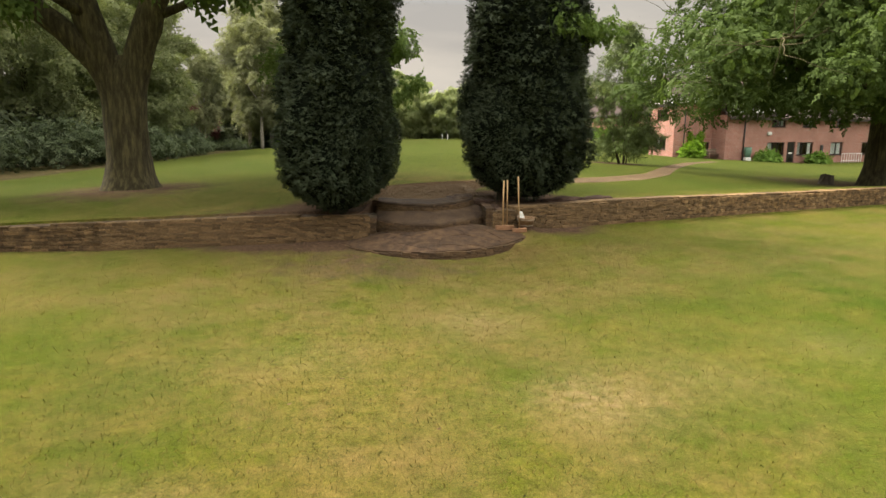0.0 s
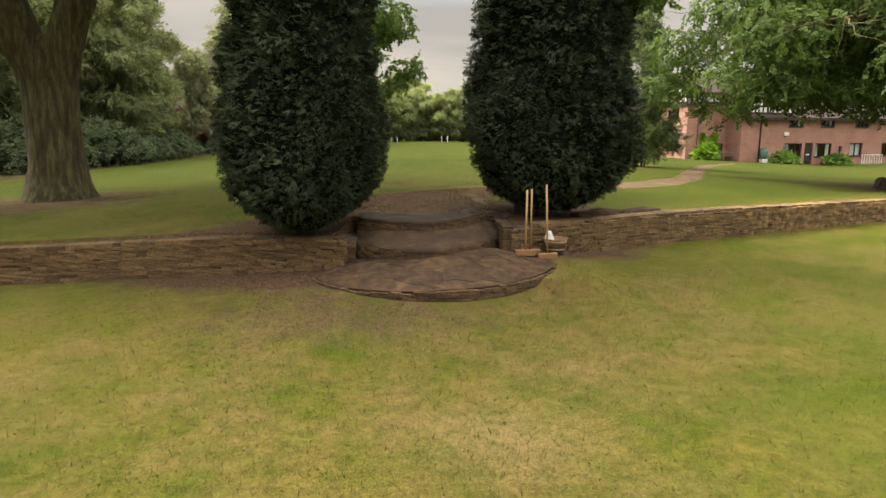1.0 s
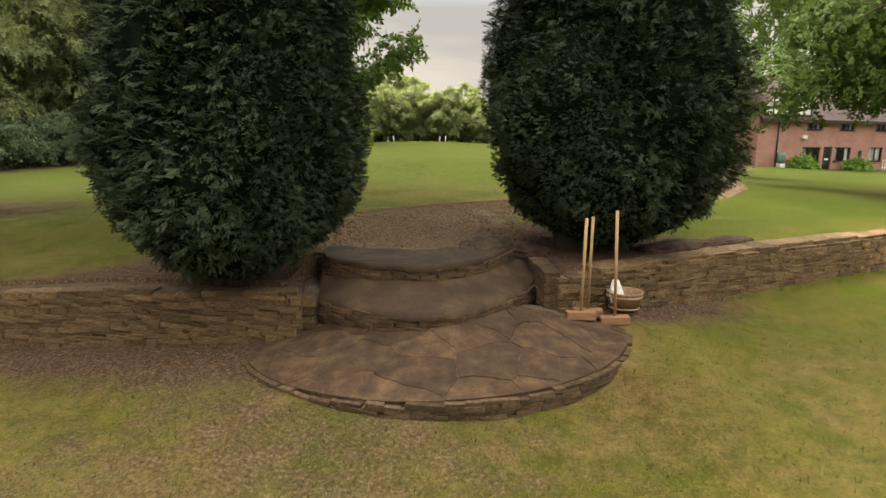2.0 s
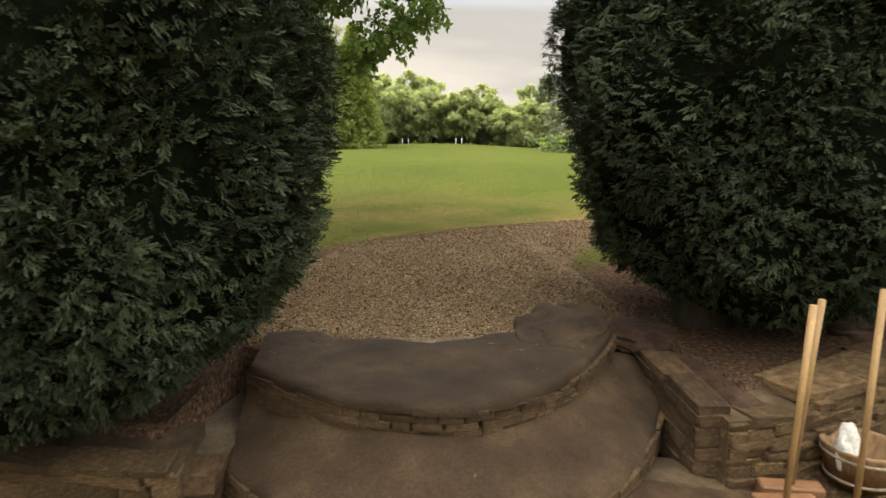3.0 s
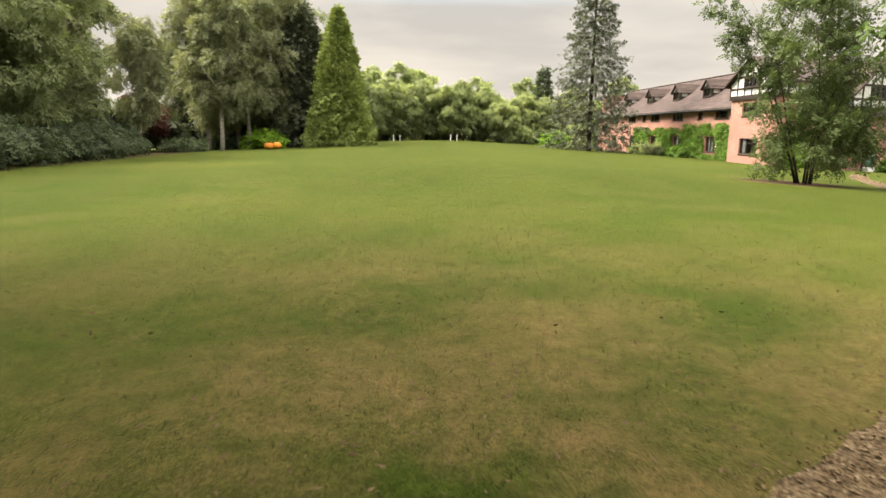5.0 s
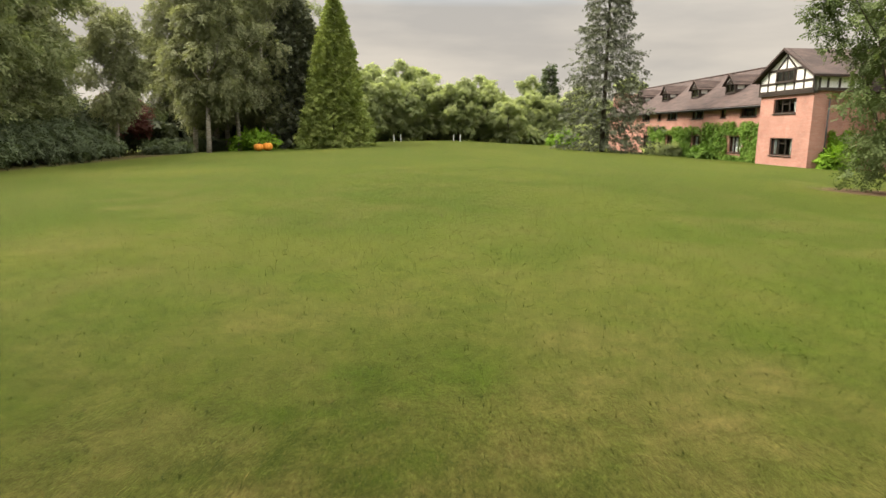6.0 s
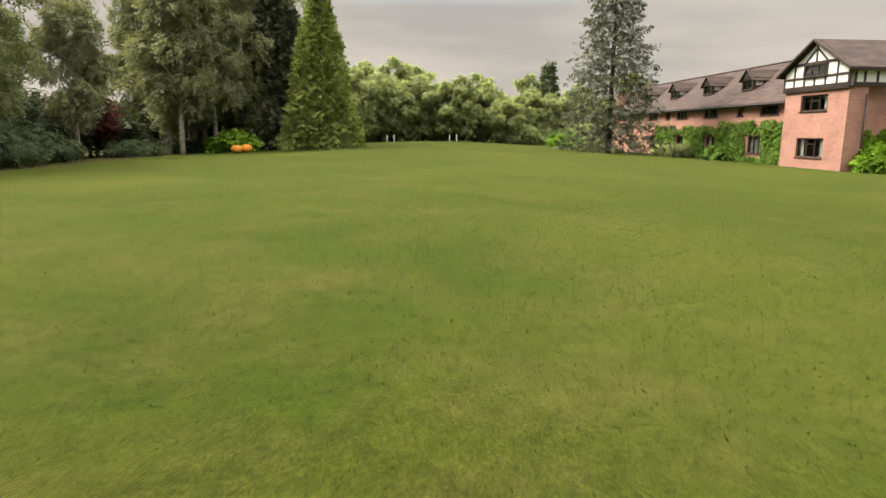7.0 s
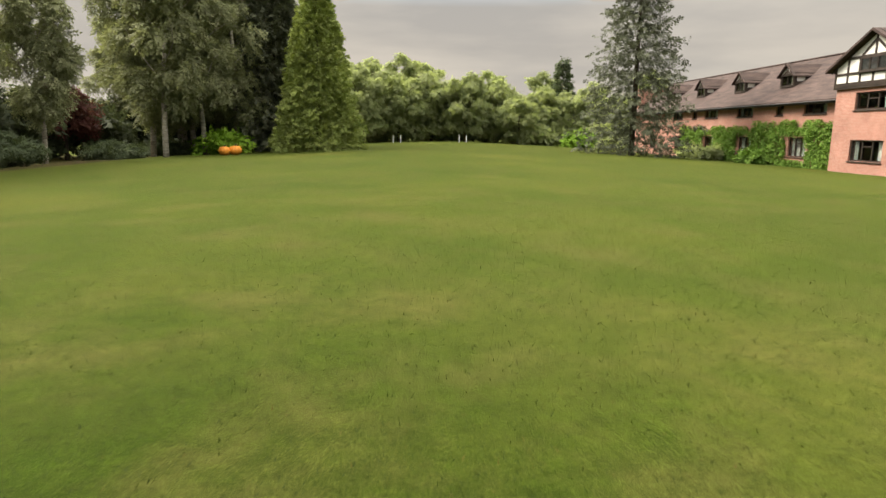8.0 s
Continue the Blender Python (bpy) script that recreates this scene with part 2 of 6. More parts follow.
def lawn_mat():
    mat, n, l, bsdf = node_mat("lawn", 0.95, 0.03)
    bsdf.inputs["Sheen Roughness"].default_value = 0.35
    bsdf.inputs["Sheen Tint"].default_value = (0.73, 0.86, 0.17, 1)
    broad, patch, fine = noise_of(n, l, 0.22, 7, 0.62, (1.0, 0.8, 1.0)), noise_of(n, l, 1.1, 6, 0.65), noise_of(n, l, 38, 3, 0.7)
    g1 = ramp_of(n, ((0.34, (0.037, 0.044, 0.0056)), (0.47, (0.021, 0.035, 0.0027)), (0.6, (0.012, 0.0265, 0.0014))))
    l.new(broad.outputs["Fac"], g1.inputs["Fac"])
    straw = ramp_of(n, ((0.46, (0, 0, 0)), (0.66, (0.4, 0.4, 0.4))))
    l.new(patch.outputs["Fac"], straw.inputs["Fac"])
    col = mix_of(n, l, straw.outputs["Color"], g1.outputs["Color"], (0.07, 0.056, 0.02))
    dry = n.new("ShaderNodeAttribute")
    dry.attribute_name = "dry"
    # the lower lawn: straw-warm, and lightened in colour for the sun on it
    pale = n.new("ShaderNodeAttribute")
    pale.attribute_name = "pale"
    col = mix_of(n, l, pale.outputs["Fac"], col, mix_of(n, l, 1.0, col, (2.0, 1.62, 1.2), "MULTIPLY"))
    dm = n.new("ShaderNodeMath")
    dm.operation = "MULTIPLY"
    dn = ramp_of(n, ((0.39, (0.06, 0.06, 0.06)), (0.64, (0.88, 0.88, 0.88))))
    l.new(noise_of(n, l, 0.8, 10, 0.74).outputs["Fac"], dn.inputs["Fac"])
    l.new(dry.outputs["Fac"], dm.inputs[0])
    l.new(dn.outputs["Color"], dm.inputs[1])
    col = mix_of(n, l, dm.outputs["Value"], col, (0.13, 0.081, 0.036))
    worn = n.new("ShaderNodeAttribute")
    worn.attribute_name = "worn"
    wm = n.new("ShaderNodeMath")
    wm.operation = "MULTIPLY"
    wr = ramp_of(n, ((0.3, (0.1, 0.1, 0.1)), (0.6, (1, 1, 1))))
    l.new(noise_of(n, l, 9, 5, 0.7).outputs["Fac"], wr.inputs["Fac"])
    l.new(worn.outputs["Fac"], wm.inputs[0])
    l.new(wr.outputs["Color"], wm.inputs[1])
    col = mix_of(n, l, wm.outputs["Value"], col, (0.175, 0.118, 0.062))
    mott = ramp_of(n, ((0.3, (0.58, 0.64, 0.55)), (0.7, (1.32, 1.26, 1.3))))
    l.new(noise_of(n, l, 7.5, 4, 0.7).outputs["Fac"], mott.inputs["Fac"])
    col = mix_of(n, l, 1.0, col, mott.outputs["Color"], "MULTIPLY")
    bare = n.new("ShaderNodeAttribute")
    bare.attribute_name = "bare"
    edge = n.new("ShaderNodeMath")
    edge.operation, edge.use_clamp = "MULTIPLY_ADD", True
    lift = noise_of(n, l, 2.6, 6, 0.7)
    sub = n.new("ShaderNodeMath")
    sub.operation = "ADD"
    l.new(bare.outputs["Fac"], sub.inputs[0])
    l.new(lift.outputs["Fac"], sub.inputs[1])
    l.new(sub.outputs["Value"], edge.inputs[0])
    edge.inputs[1].default_value, edge.inputs[2].default_value = 2.2, -1.65
    soil = ramp_of(n, ((0.3, (0.045, 0.028, 0.018)), (0.55, (0.095, 0.06, 0.038)), (0.75, (0.17, 0.112, 0.07))))
    l.new(fine.outputs["Fac"], soil.inputs["Fac"])
    col = mix_of(n, l, edge.outputs["Value"], col, soil.outputs["Color"])
    nap = n.new("ShaderNodeMath")
    nap.operation, nap.use_clamp = "MULTIPLY_ADD", True
    nap.inputs[1].default_value, nap.inputs[2].default_value = -0.3, 0.3
    l.new(edge.outputs["Value"], nap.inputs[0])
    l.new(nap.outputs["Value"], bsdf.inputs["Sheen Weight"])
    g = ramp_of(n, ((0.25, (0.6, 0.6, 0.6)), (0.75, (1.35, 1.35, 1.35))))
    l.new(fine.outputs["Fac"], g.inputs["Fac"])
    col = mix_of(n, l, 1.0, col, g.outputs["Color"], "MULTIPLY")
    blades = noise_of(n, l, 130, 3, 0.75, (1.0, 0.55, 1.0))
    bl = ramp_of(n, ((0.32, (0.5, 0.55, 0.5)), (0.52, (0.95, 0.95, 0.95)), (0.7, (1.6, 1.5, 1.45))))
    l.new(blades.outputs["Fac"], bl.inputs["Fac"])
    l.new(mix_of(n, l, 1.0, col, bl.outputs["Color"], "MULTIPLY"), bsdf.inputs["Base Color"])
    bump_of(n, l, bsdf, blades.outputs["Fac"], 0.5, 0.012)
    return mat


def gravel_mat():
    """Close-packed chips: every cell its own colour, rounded by relief and by shade painted between them."""
    mat, n, l, bsdf = node_mat("gravel_bed", 0.95, 0.1)
    co, vor = n.new("ShaderNodeTexCoord"), n.new("ShaderNodeTexVoronoi")
    vor.inputs["Scale"].default_value = 78.0
    l.new(co.outputs["Object"], vor.inputs["Vector"])
    sep = n.new("ShaderNodeSeparateColor")
    l.new(vor.outputs["Color"], sep.inputs["Color"])
    r = ramp_of(n, ((0.0, (0.058, 0.038, 0.019)), (0.45, (0.12, 0.083, 0.044)), (0.8, (0.17, 0.121, 0.067)), (1.0, (0.28, 0.214, 0.135))))
    l.new(sep.outputs["Red"], r.inputs["Fac"])
    # darkens the colour towards chip edges, as shade in the gaps
    dark = ramp_of(n, ((0.25, (1.15, 1.15, 1.15)), (0.75, (0.55, 0.53, 0.51))))
    l.new(vor.outputs["Distance"], dark.inputs["Fac"])
    big = ramp_of(n, ((0.3, (0.72, 0.7, 0.68)), (0.7, (1.2, 1.2, 1.2))))
    l.new(noise_of(n, l, 1.3, 5, 0.65).outputs["Fac"], big.inputs["Fac"])
    col = mix_of(n, l, 1.0, r.outputs["Color"], dark.outputs["Color"], "MULTIPLY")
    l.new(mix_of(n, l, 1.0, col, big.outputs["Color"], "MULTIPLY"), bsdf.inputs["Base Color"])
    bump_of(n, l, bsdf, vor.outputs["Distance"], -0.8, 0.012)
    return mat


def brick_mat():
    """Red brick laid in courses, with mortar."""
    mat, n, l, bsdf = node_mat("red_brick", 0.9, 0.2)
    co, mp, tex = n.new("ShaderNodeTexCoord"), n.new("ShaderNodeMapping"), n.new("ShaderNodeTexBrick")
    sep, add, com = n.new("ShaderNodeSeparateXYZ"), n.new("ShaderNodeMath"), n.new("ShaderNodeCombineXYZ")
    l.new(co.outputs["Object"], sep.inputs["Vector"])
    l.new(sep.outputs["X"], add.inputs[0])
    l.new(sep.outputs["Y"], add.inputs[1])
    l.new(add.outputs["Value"], com.inputs["X"])
    l.new(sep.outputs["Z"], com.inputs["Y"])
    l.new(com.outputs["Vector"], mp.inputs["Vector"])
    l.new(mp.outputs["Vector"], tex.inputs["Vector"])
    tex.inputs["Scale"].default_value = 1.0
    tex.inputs["Brick Width"].default_value, tex.inputs["Row Height"].default_value, tex.inputs["Mortar Size"].default_value = 0.225, 0.075, 0.006
    tex.inputs["Color1"].default_value, tex.inputs["Color2"].default_value = (0.37, 0.178, 0.136, 1), (0.285, 0.13, 0.099, 1)
    tex.inputs["Mortar"].default_value = (0.42, 0.32, 0.255, 1)
    stain = noise_of(n, l, 0.7, 6, 0.65)
    g = ramp_of(n, ((0.3, (0.78, 0.76, 0.74)), (0.7, (1.12, 1.1, 1.08))))
    l.new(stain.outputs["Fac"], g.inputs["Fac"])
    l.new(mix_of(n, l, 1.0, tex.outputs["Color"], g.outputs["Color"], "MULTIPLY"), bsdf.inputs["Base Color"])
    bump_of(n, l, bsdf, tex.outputs["Fac"], -0.3, 0.01)
    return mat


LAWN = lawn_mat()
BRICK = brick_mat()
STONE = surface("wall_stone", (0.07171, 0.04379, 0.02016), (0.151, 0.09513, 0.04415), (0.2567, 0.1677, 0.08068), 7, 60, 0.92, 0.9, vary=0.32, island=0.38)
STEP_STONE = surface("step_stone", (0.04773, 0.02843, 0.01396), (0.08981, 0.05492, 0.02675), (0.1516, 0.0957, 0.04729), 5, 55, 0.92, 0.7, vary=0.35, island=0.38)
FLAG = surface("paving_stone", (0.03451, 0.0192, 0.009383), (0.06711, 0.03839, 0.01877), (0.1199, 0.07277, 0.03519), 6.5, 85, 0.92, 1.0, vary=0.2)
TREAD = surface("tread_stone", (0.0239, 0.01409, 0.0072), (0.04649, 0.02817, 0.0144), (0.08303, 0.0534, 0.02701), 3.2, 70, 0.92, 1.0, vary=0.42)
MORTAR = surface("joint_sand", (0.085, 0.063, 0.04), (0.14, 0.106, 0.068), (0.2, 0.157, 0.105), 6, 70, 0.95, 0.6)
JOINT = surface("paving_joint", (0.05313, 0.03463, 0.01911), (0.09563, 0.06431, 0.03573), (0.154, 0.1088, 0.06066), 7, 70, 0.95, 0.6)
EARTH = surface("earth", (0.05, 0.034, 0.022), (0.09, 0.063, 0.04), (0.14, 0.1, 0.064), 6, 60, 0.95, 0.8)
GRAVEL_BED = gravel_mat()
BARK = surface("bark", (0.028, 0.02204, 0.01036), (0.0624, 0.05168, 0.02368), (0.136, 0.1178, 0.0481), 4, 26, 0.95, 1.0, (3.0, 3.0, 0.5))
BARK_BIRCH = surface("birch_bark", (0.15, 0.13, 0.1), (0.34, 0.3, 0.24), (0.5, 0.45, 0.38), 2, 14, 0.8, 0.4, (1.0, 1.0, 4.0))
BARK_DARK = surface("dark_bark", (0.02, 0.016, 0.01), (0.045, 0.034, 0.022), (0.07, 0.055, 0.035), 3, 26, 0.92, 1.0, (3.0, 3.0, 0.6))
TIMBER_DARK = surface("dark_timber", (0.02, 0.014, 0.01), (0.035, 0.024, 0.017), (0.05, 0.036, 0.026), 2, 30, 0.6, 0.3, vary=0.1)
RENDER_WHITE = surface("white_render", (0.63, 0.612, 0.558), (0.702, 0.684, 0.63), (0.738, 0.72, 0.675), 1.5, 40, 0.85, 0.2, vary=0.04)
ROOF_TILE = surface("plain_roof_tile", (0.02983, 0.0202, 0.01714), (0.05304, 0.03488, 0.02876), (0.08288, 0.05508, 0.0459), 0.8, 9, 0.9, 0.6, (1.0, 1.0, 6.0), vary=0.12)
WOOD_PALE = surface("ash_wood", (0.3, 0.18, 0.08), (0.39, 0.245, 0.112), (0.46, 0.305, 0.155), 3, 40, 0.5, 0.2, (8.0, 8.0, 1.0), vary=0.15)
WOOD_HEAD = surface("mallet_wood", (0.1728, 0.0851, 0.04056), (0.2232, 0.1147, 0.05694), (0.2736, 0.148, 0.078), 6, 50, 0.55, 0.2, (1.0, 6.0, 6.0), vary=0.15)
WHITE_PAINT = surface("white_paint", (0.66, 0.64, 0.58), (0.76, 0.74, 0.68), (0.8, 0.79, 0.74), 6, 50, 0.6, 0.1, vary=0.05)

# near-black and glossless: stands for the shade deep inside the cypress crowns
CY_SHADE = surface("cypress_inner_shade", (0.003, 0.004, 0.002), (0.006, 0.008, 0.005), (0.012, 0.015, 0.009), 8, 60, 0.95, 1.0)
CY_SHADE.node_tree.nodes["Principled BSDF"].inputs["Specular IOR Level"].default_value = 0.02
L_CYPRESS = leaf_mat("cypress_spray", (0.01115, 0.01656, 0.008264), (0.03715, 0.0488, 0.02554), (0.09748, 0.1133, 0.0601), 0.8, 0.1, 7.0)
L_BROAD = leaf_mat("broad_leaf", (0.0598, 0.09568, 0.02392), (0.1121, 0.1674, 0.04186), (0.1943, 0.2616, 0.07475), 0.5, 0.35, 0.7)
L_SWEEP = leaf_mat("sweeping_tree_leaf", (0.041, 0.06559, 0.0164), (0.07684, 0.1148, 0.0287), (0.1332, 0.1793, 0.05124), 0.5, 0.35, 0.7)
# wood and birch leaf are greyed a little to stand for haze
L_OAK = leaf_mat("wood_leaf", (0.1007, 0.1138, 0.05279), (0.1712, 0.192, 0.08668), (0.2819, 0.3025, 0.1469), 0.55, 0.35, 0.35)
# paler than real foliage: the haze over the far trees, put into the colour
L_HAZE = leaf_mat("hazy_wood_leaf", (0.23, 0.258, 0.128), (0.27, 0.3, 0.147), (0.31, 0.34, 0.17), 0.6, 0.6, 0.3)
L_BIRCH = leaf_mat("birch_leaf", (0.1224, 0.1314, 0.07085), (0.2011, 0.2111, 0.1113), (0.3235, 0.3283, 0.1773), 0.5, 0.35, 0.5)
L_STEM = leaf_mat("open_tree_leaf", (0.0612, 0.0816, 0.0306), (0.102, 0.1326, 0.04896), (0.1734, 0.204, 0.0816), 0.6, 0.35, 0.8)
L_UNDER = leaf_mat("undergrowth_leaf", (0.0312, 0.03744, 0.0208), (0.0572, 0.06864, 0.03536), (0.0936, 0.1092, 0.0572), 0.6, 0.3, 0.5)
L_DARK = leaf_mat("dark_shrub_leaf", (0.03713, 0.0495, 0.02475), (0.06805, 0.08666, 0.04332), (0.1237, 0.151, 0.07669), 0.5, 0.3, 0.6)
L_GOLD = leaf_mat("golden_spray", (0.1063, 0.1392, 0.03617), (0.206, 0.2467, 0.06679), (0.3587, 0.3922, 0.1183), 0.6, 0.25, 0.9)
L_BLUE = leaf_mat("spruce_spray", (0.05063, 0.0567, 0.03465), (0.09117, 0.09927, 0.06143), (0.1519, 0.1606, 0.1023), 0.6, 0.15, 0.8)
L_RED = leaf_mat("copper_leaf", (0.06, 0.022, 0.02), (0.11, 0.042, 0.036), (0.17, 0.075, 0.06), 0.5, 0.25, 0.6)
L_IVY = leaf_mat("creeper_leaf", (0.06936, 0.1272, 0.02312), (0.1272, 0.2139, 0.03467), (0.2197, 0.3237, 0.06358), 0.5, 0.25, 0.8)
L_LIME = leaf_mat("bright_shrub_leaf", (0.08092, 0.1503, 0.01387), (0.1618, 0.2774, 0.02312), (0.2774, 0.4046, 0.04624), 0.5, 0.3, 0.9)
GRASS = leaf_mat("grass_blade", (0.009328, 0.01959, 0.001247), (0.01554, 0.02644, 0.002182), (0.02953, 0.03625, 0.007477), 0.7, 0.4, 0.55)
GRASS_DRY = leaf_mat("dry_grass_blade", (0.05205, 0.05652, 0.007549), (0.1165, 0.08826, 0.01888), (0.2132, 0.154, 0.05451), 0.7, 0.3, 0.55)
PEBBLE = leaf_mat("gravel_chip", (0.08392, 0.05229, 0.02657), (0.1573, 0.1027, 0.05313), (0.2797, 0.1985, 0.1149), 0.9, 0.0, 3.0)


# ---- the lie of the land ----
WALL_X = np.array([-60, -16, -12, -7.3, -5.5, -4, -2.5, -1.3, -0.82, -0.62, -0.3, 0.0, 0.36, 0.7, 1.0, 1.3, 1.62, 1.84, 2.25, 2.8, 4, 5.4, 7.5, 10.3, 13.5, 18, 24, 40, 80])
WALL_Y = np.array([0.0, 0.3, 0.4, 0.7, 0.85, 0.8, 0.6, 0.28, 0.15, 0.8, 0.6, 0.45, 0.4, 0.5, 0.75, 1.1, 1.35, 0.34, 0.5, 0.76, 1.3, 1.95, 2.9, 4.0, 5.2, 6.5, 8.0, 11, 15])
FOOT = np.array([-0.05, -0.05, -0.05, -0.04, -0.08, -0.02, 0.05, 0.17, 0.2, 0.1, 0.1, 0.1, 0.1, 0.1, 0.1, 0.1, 0.15, 0.3, 0.4, 0.24, 0.23, 0.2, 0.16, 0.13, 0.1, 0.08, 0.05, 0.0, 0.0])
HEAD = np.array([0.4, 0.42, 0.42, 0.43, 0.48, 0.53, 0.61, 0.64, 0.655, 0.78, 0.79, 0.79, 0.79, 0.79, 0.79, 0.79, 0.76, 0.71, 0.705, 0.70, 0.71, 0.69, 0.63, 0.58, 0.55, 0.52, 0.5, 0.3, 0.0])


def upper(x, y):
    u = x - (0.12 * y - 0.6)
    return 0.82 - 0.0035 * np.maximum(y - 16, 0) * (y < 140) - 0.43 * (y >= 140) - np.minimum(0.047 * (np.sqrt(u * u + 16) - 4), 1.5)


def land(x, y):
    """The height of the ground."""
    x, y = np.asarray(x, float), np.asarray(y, float)
    s = y - np.interp(x, WALL_X, WALL_Y)
    foot, head = np.interp(x, WALL_X, FOOT), np.interp(x, WALL_X, HEAD)
    low = foot * np.exp(np.minimum(s, 0) / 1.6)
    # earth banked up against the platform's curved edge, more at its two ends
    out = np.maximum(np.hypot((x - 0.5) / 1.66, (y - 0.25) / 1.5) - 1, 0) * 1.5
    bank = (0.045 + np.minimum(0.07 * ((x - 0.5) / 1.4) ** 2, 0.08)) * np.exp(-(out / 0.55) ** 1.5)
    low = np.maximum(low, np.minimum(low + bank, 0.17 + 0.035 * (x - 0.5)))
    k = np.clip((s - 0.25) / 3.2, 0, 1)
    k = k * k * (3 - 2 * k)
    high = head * (1 - k) + upper(x, y) * k
    j = np.clip((s - 0.10) / 0.12, 0, 1)
    return low * (1 - j) + high * j


def z_at(x, y):
    return float(land(x, y))


# ---- ground ----
# scuffed, straw-pale patches of the lower lawn: x, y, half-widths, strength
WORN = ((1.05, -6.6, 0.5, 0.45, 0.95), (0.5, -4.4, 0.6, 0.5, 0.6), (2.2, -6.2, 0.6, 0.5, 0.35), (-2.2, -7.9, 0.5, 0.4, 0.4), (4.0, -5.6, 0.6, 0.6, 0.35), (-1.4, -5.5, 0.7, 0.5, 0.35))


def build_ground():
    def grown(start, step, factor, stop):
        out, p = [], start
        while p < stop:
            out.append(p)
            step *= factor
            p += step
        return out + [stop]

    core = np.unique(np.round(np.concatenate([np.arange(-12, 16, 0.2), [-0.82, -0.62, 1.62, 1.84]]), 3))
    xs = np.array([-v for v in grown(12.4, 0.3, 1.12, 1600)][::-1] + list(core) + grown(16.3, 0.3, 1.12, 1600))
    ss = np.array([-v for v in grown(14.3, 0.4, 1.15, 1500)][::-1] + list(np.arange(-14, -1.5, 0.3)) + list(np.arange(-1.5, 0.05, 0.12))
                  + [0.10, 0.16, 0.22, 0.3] + list(np.arange(0.42, 4, 0.15)) + list(np.arange(4, 26, 0.35)) + grown(26.4, 0.4, 1.1, 1900))
    X, S = np.meshgrid(xs, ss)
    Y = S + np.interp(X, WALL_X, WALL_Y)
    Z = land(X, Y)
    n, m = X.shape
    idx = np.arange(n * m).reshape(n, m)
    f = np.stack([idx[:-1, :-1], idx[:-1, 1:], idx[1:, 1:], idx[1:, :-1]], -1).reshape(-1, 4)
    me = mesh_tris("ground", np.stack([X, Y, Z], -1).reshape(-1, 3), f)
    # trodden soil: along the wall's foot, round the trunks, under the two cypresses
    bare = 0.5 * np.exp(-((S + 0.3) / 0.75) ** 2) * np.clip((X + 4.2) / 1.4, 0, 1) * (X < -0.3) + np.where(X < 0, 0.3, 0.2) * np.exp(-((S + 0.1) / 0.5) ** 2)
    bare += 0.38 * np.exp(-(((X + 1.4) / 1.9) ** 2 + ((Y + 1.4) / 1.1) ** 2))
    bare += 0.3 * np.exp(-(((X - 0.3) / 2.2) ** 2 + ((Y + 1.9) / 1.0) ** 2))
    for cx, cy, r, k in ((-6.5, 5.0, 2.4, 0.68), (-1.3, 1.0, 1.15, 1.0), (2.4, 1.6, 1.45, 1.1), (17.5, 10.5, 4.0, 0.7), (12.2, 20.3, 1.6, 1.0),
                         (-0.9, 2.2, 0.6, 0.35), (-1.6, 3.0, 0.9, 0.15), (-3.5, 1.6, 1.6, 0.2), (-0.7, 3.5, 0.5, 0.25), (-2.0, 4.8, 1.5, 0.12), (2.6, 2.6, 0.7, 0.5)):
        bare += k * np.exp(-((((X - cx) ** 2 + (Y - cy) ** 2) / r ** 2) ** 1.5))
    bare += 0.9 * (np.abs(X + 14) < 60) * np.exp(-np.maximum(0, (X + 12.5 + 0.02 * np.abs(Y - 40)) / 0.8)) * (Y > 12) * (Y < 75) * 0.6
    edge = np.interp(Y, (1.0, 2.7, 3.7, 4.3, 5.08, 5.8), (-0.95, -0.55, -0.24, 0.27, 1.25, 2.5)) - X
    bare += 0.62 * np.exp(-((edge - 0.04) / 0.2) ** 2) * (Y > 1.0) * np.clip((6.0 - Y) / 1.5, 0, 1)
    at = me.attributes.new("bare", "FLOAT", "POINT")
    at.data.foreach_set("value", np.clip(bare, 0, 1).ravel().astype(np.float32))
    dry = np.clip(0.66 - 0.56 * np.clip((S - 0.2) / 1.5, 0, 1), 0, 1) + 0.62 * np.exp(-((X + 0.8) / 4.0) ** 2 - ((Y - 5.0) / 3.2) ** 2)
    dry += 0.6 * np.exp(-((X + 6.0) / 4.5) ** 2 - ((Y - 3.0) / 2.4) ** 2) + 0.35 * np.exp(-((X - 1.5) / 4.0) ** 2 - ((Y - 7.0) / 3.0) ** 2)
    near = np.interp(Y, (1.0, 2.7, 3.7, 4.3, 5.08, 5.8, 6.8, 8.75), (-0.95, -0.55, -0.24, 0.27, 1.25, 2.5, 4.5, 7.1)) - X
    dry += 0.55 * np.exp(-(near / 1.3) ** 2) * (Y > 1.0) * np.clip((9.0 - Y) / 3.0, 0, 1)
    dry += 0.8 * np.exp(-((X - 0.2) / 3.6) ** 2 - ((Y + 2.0) / 1.9) ** 2)
    dry -= 0.35 * np.clip((X - 1.2) / 2.0, 0, 1) * np.clip((-Y - 1.5) / 1.5, 0, 1)
    dry -= 0.55 * np.clip((np.abs(X - 0.4) - 2.0) / 3.0, 0, 1) * np.clip((-Y - 3.0) / 2.0, 0, 1)
    worn = sum(k * np.exp(-((X - cx) / rx) ** 2 - ((Y - cy) / ry) ** 2) for cx, cy, rx, ry, k in WORN)
    at = me.attributes.new("worn", "FLOAT", "POINT")
    at.data.foreach_set("value", np.clip(worn, 0, 1).ravel().astype(np.float32))
    at = me.attributes.new("pale", "FLOAT", "POINT")
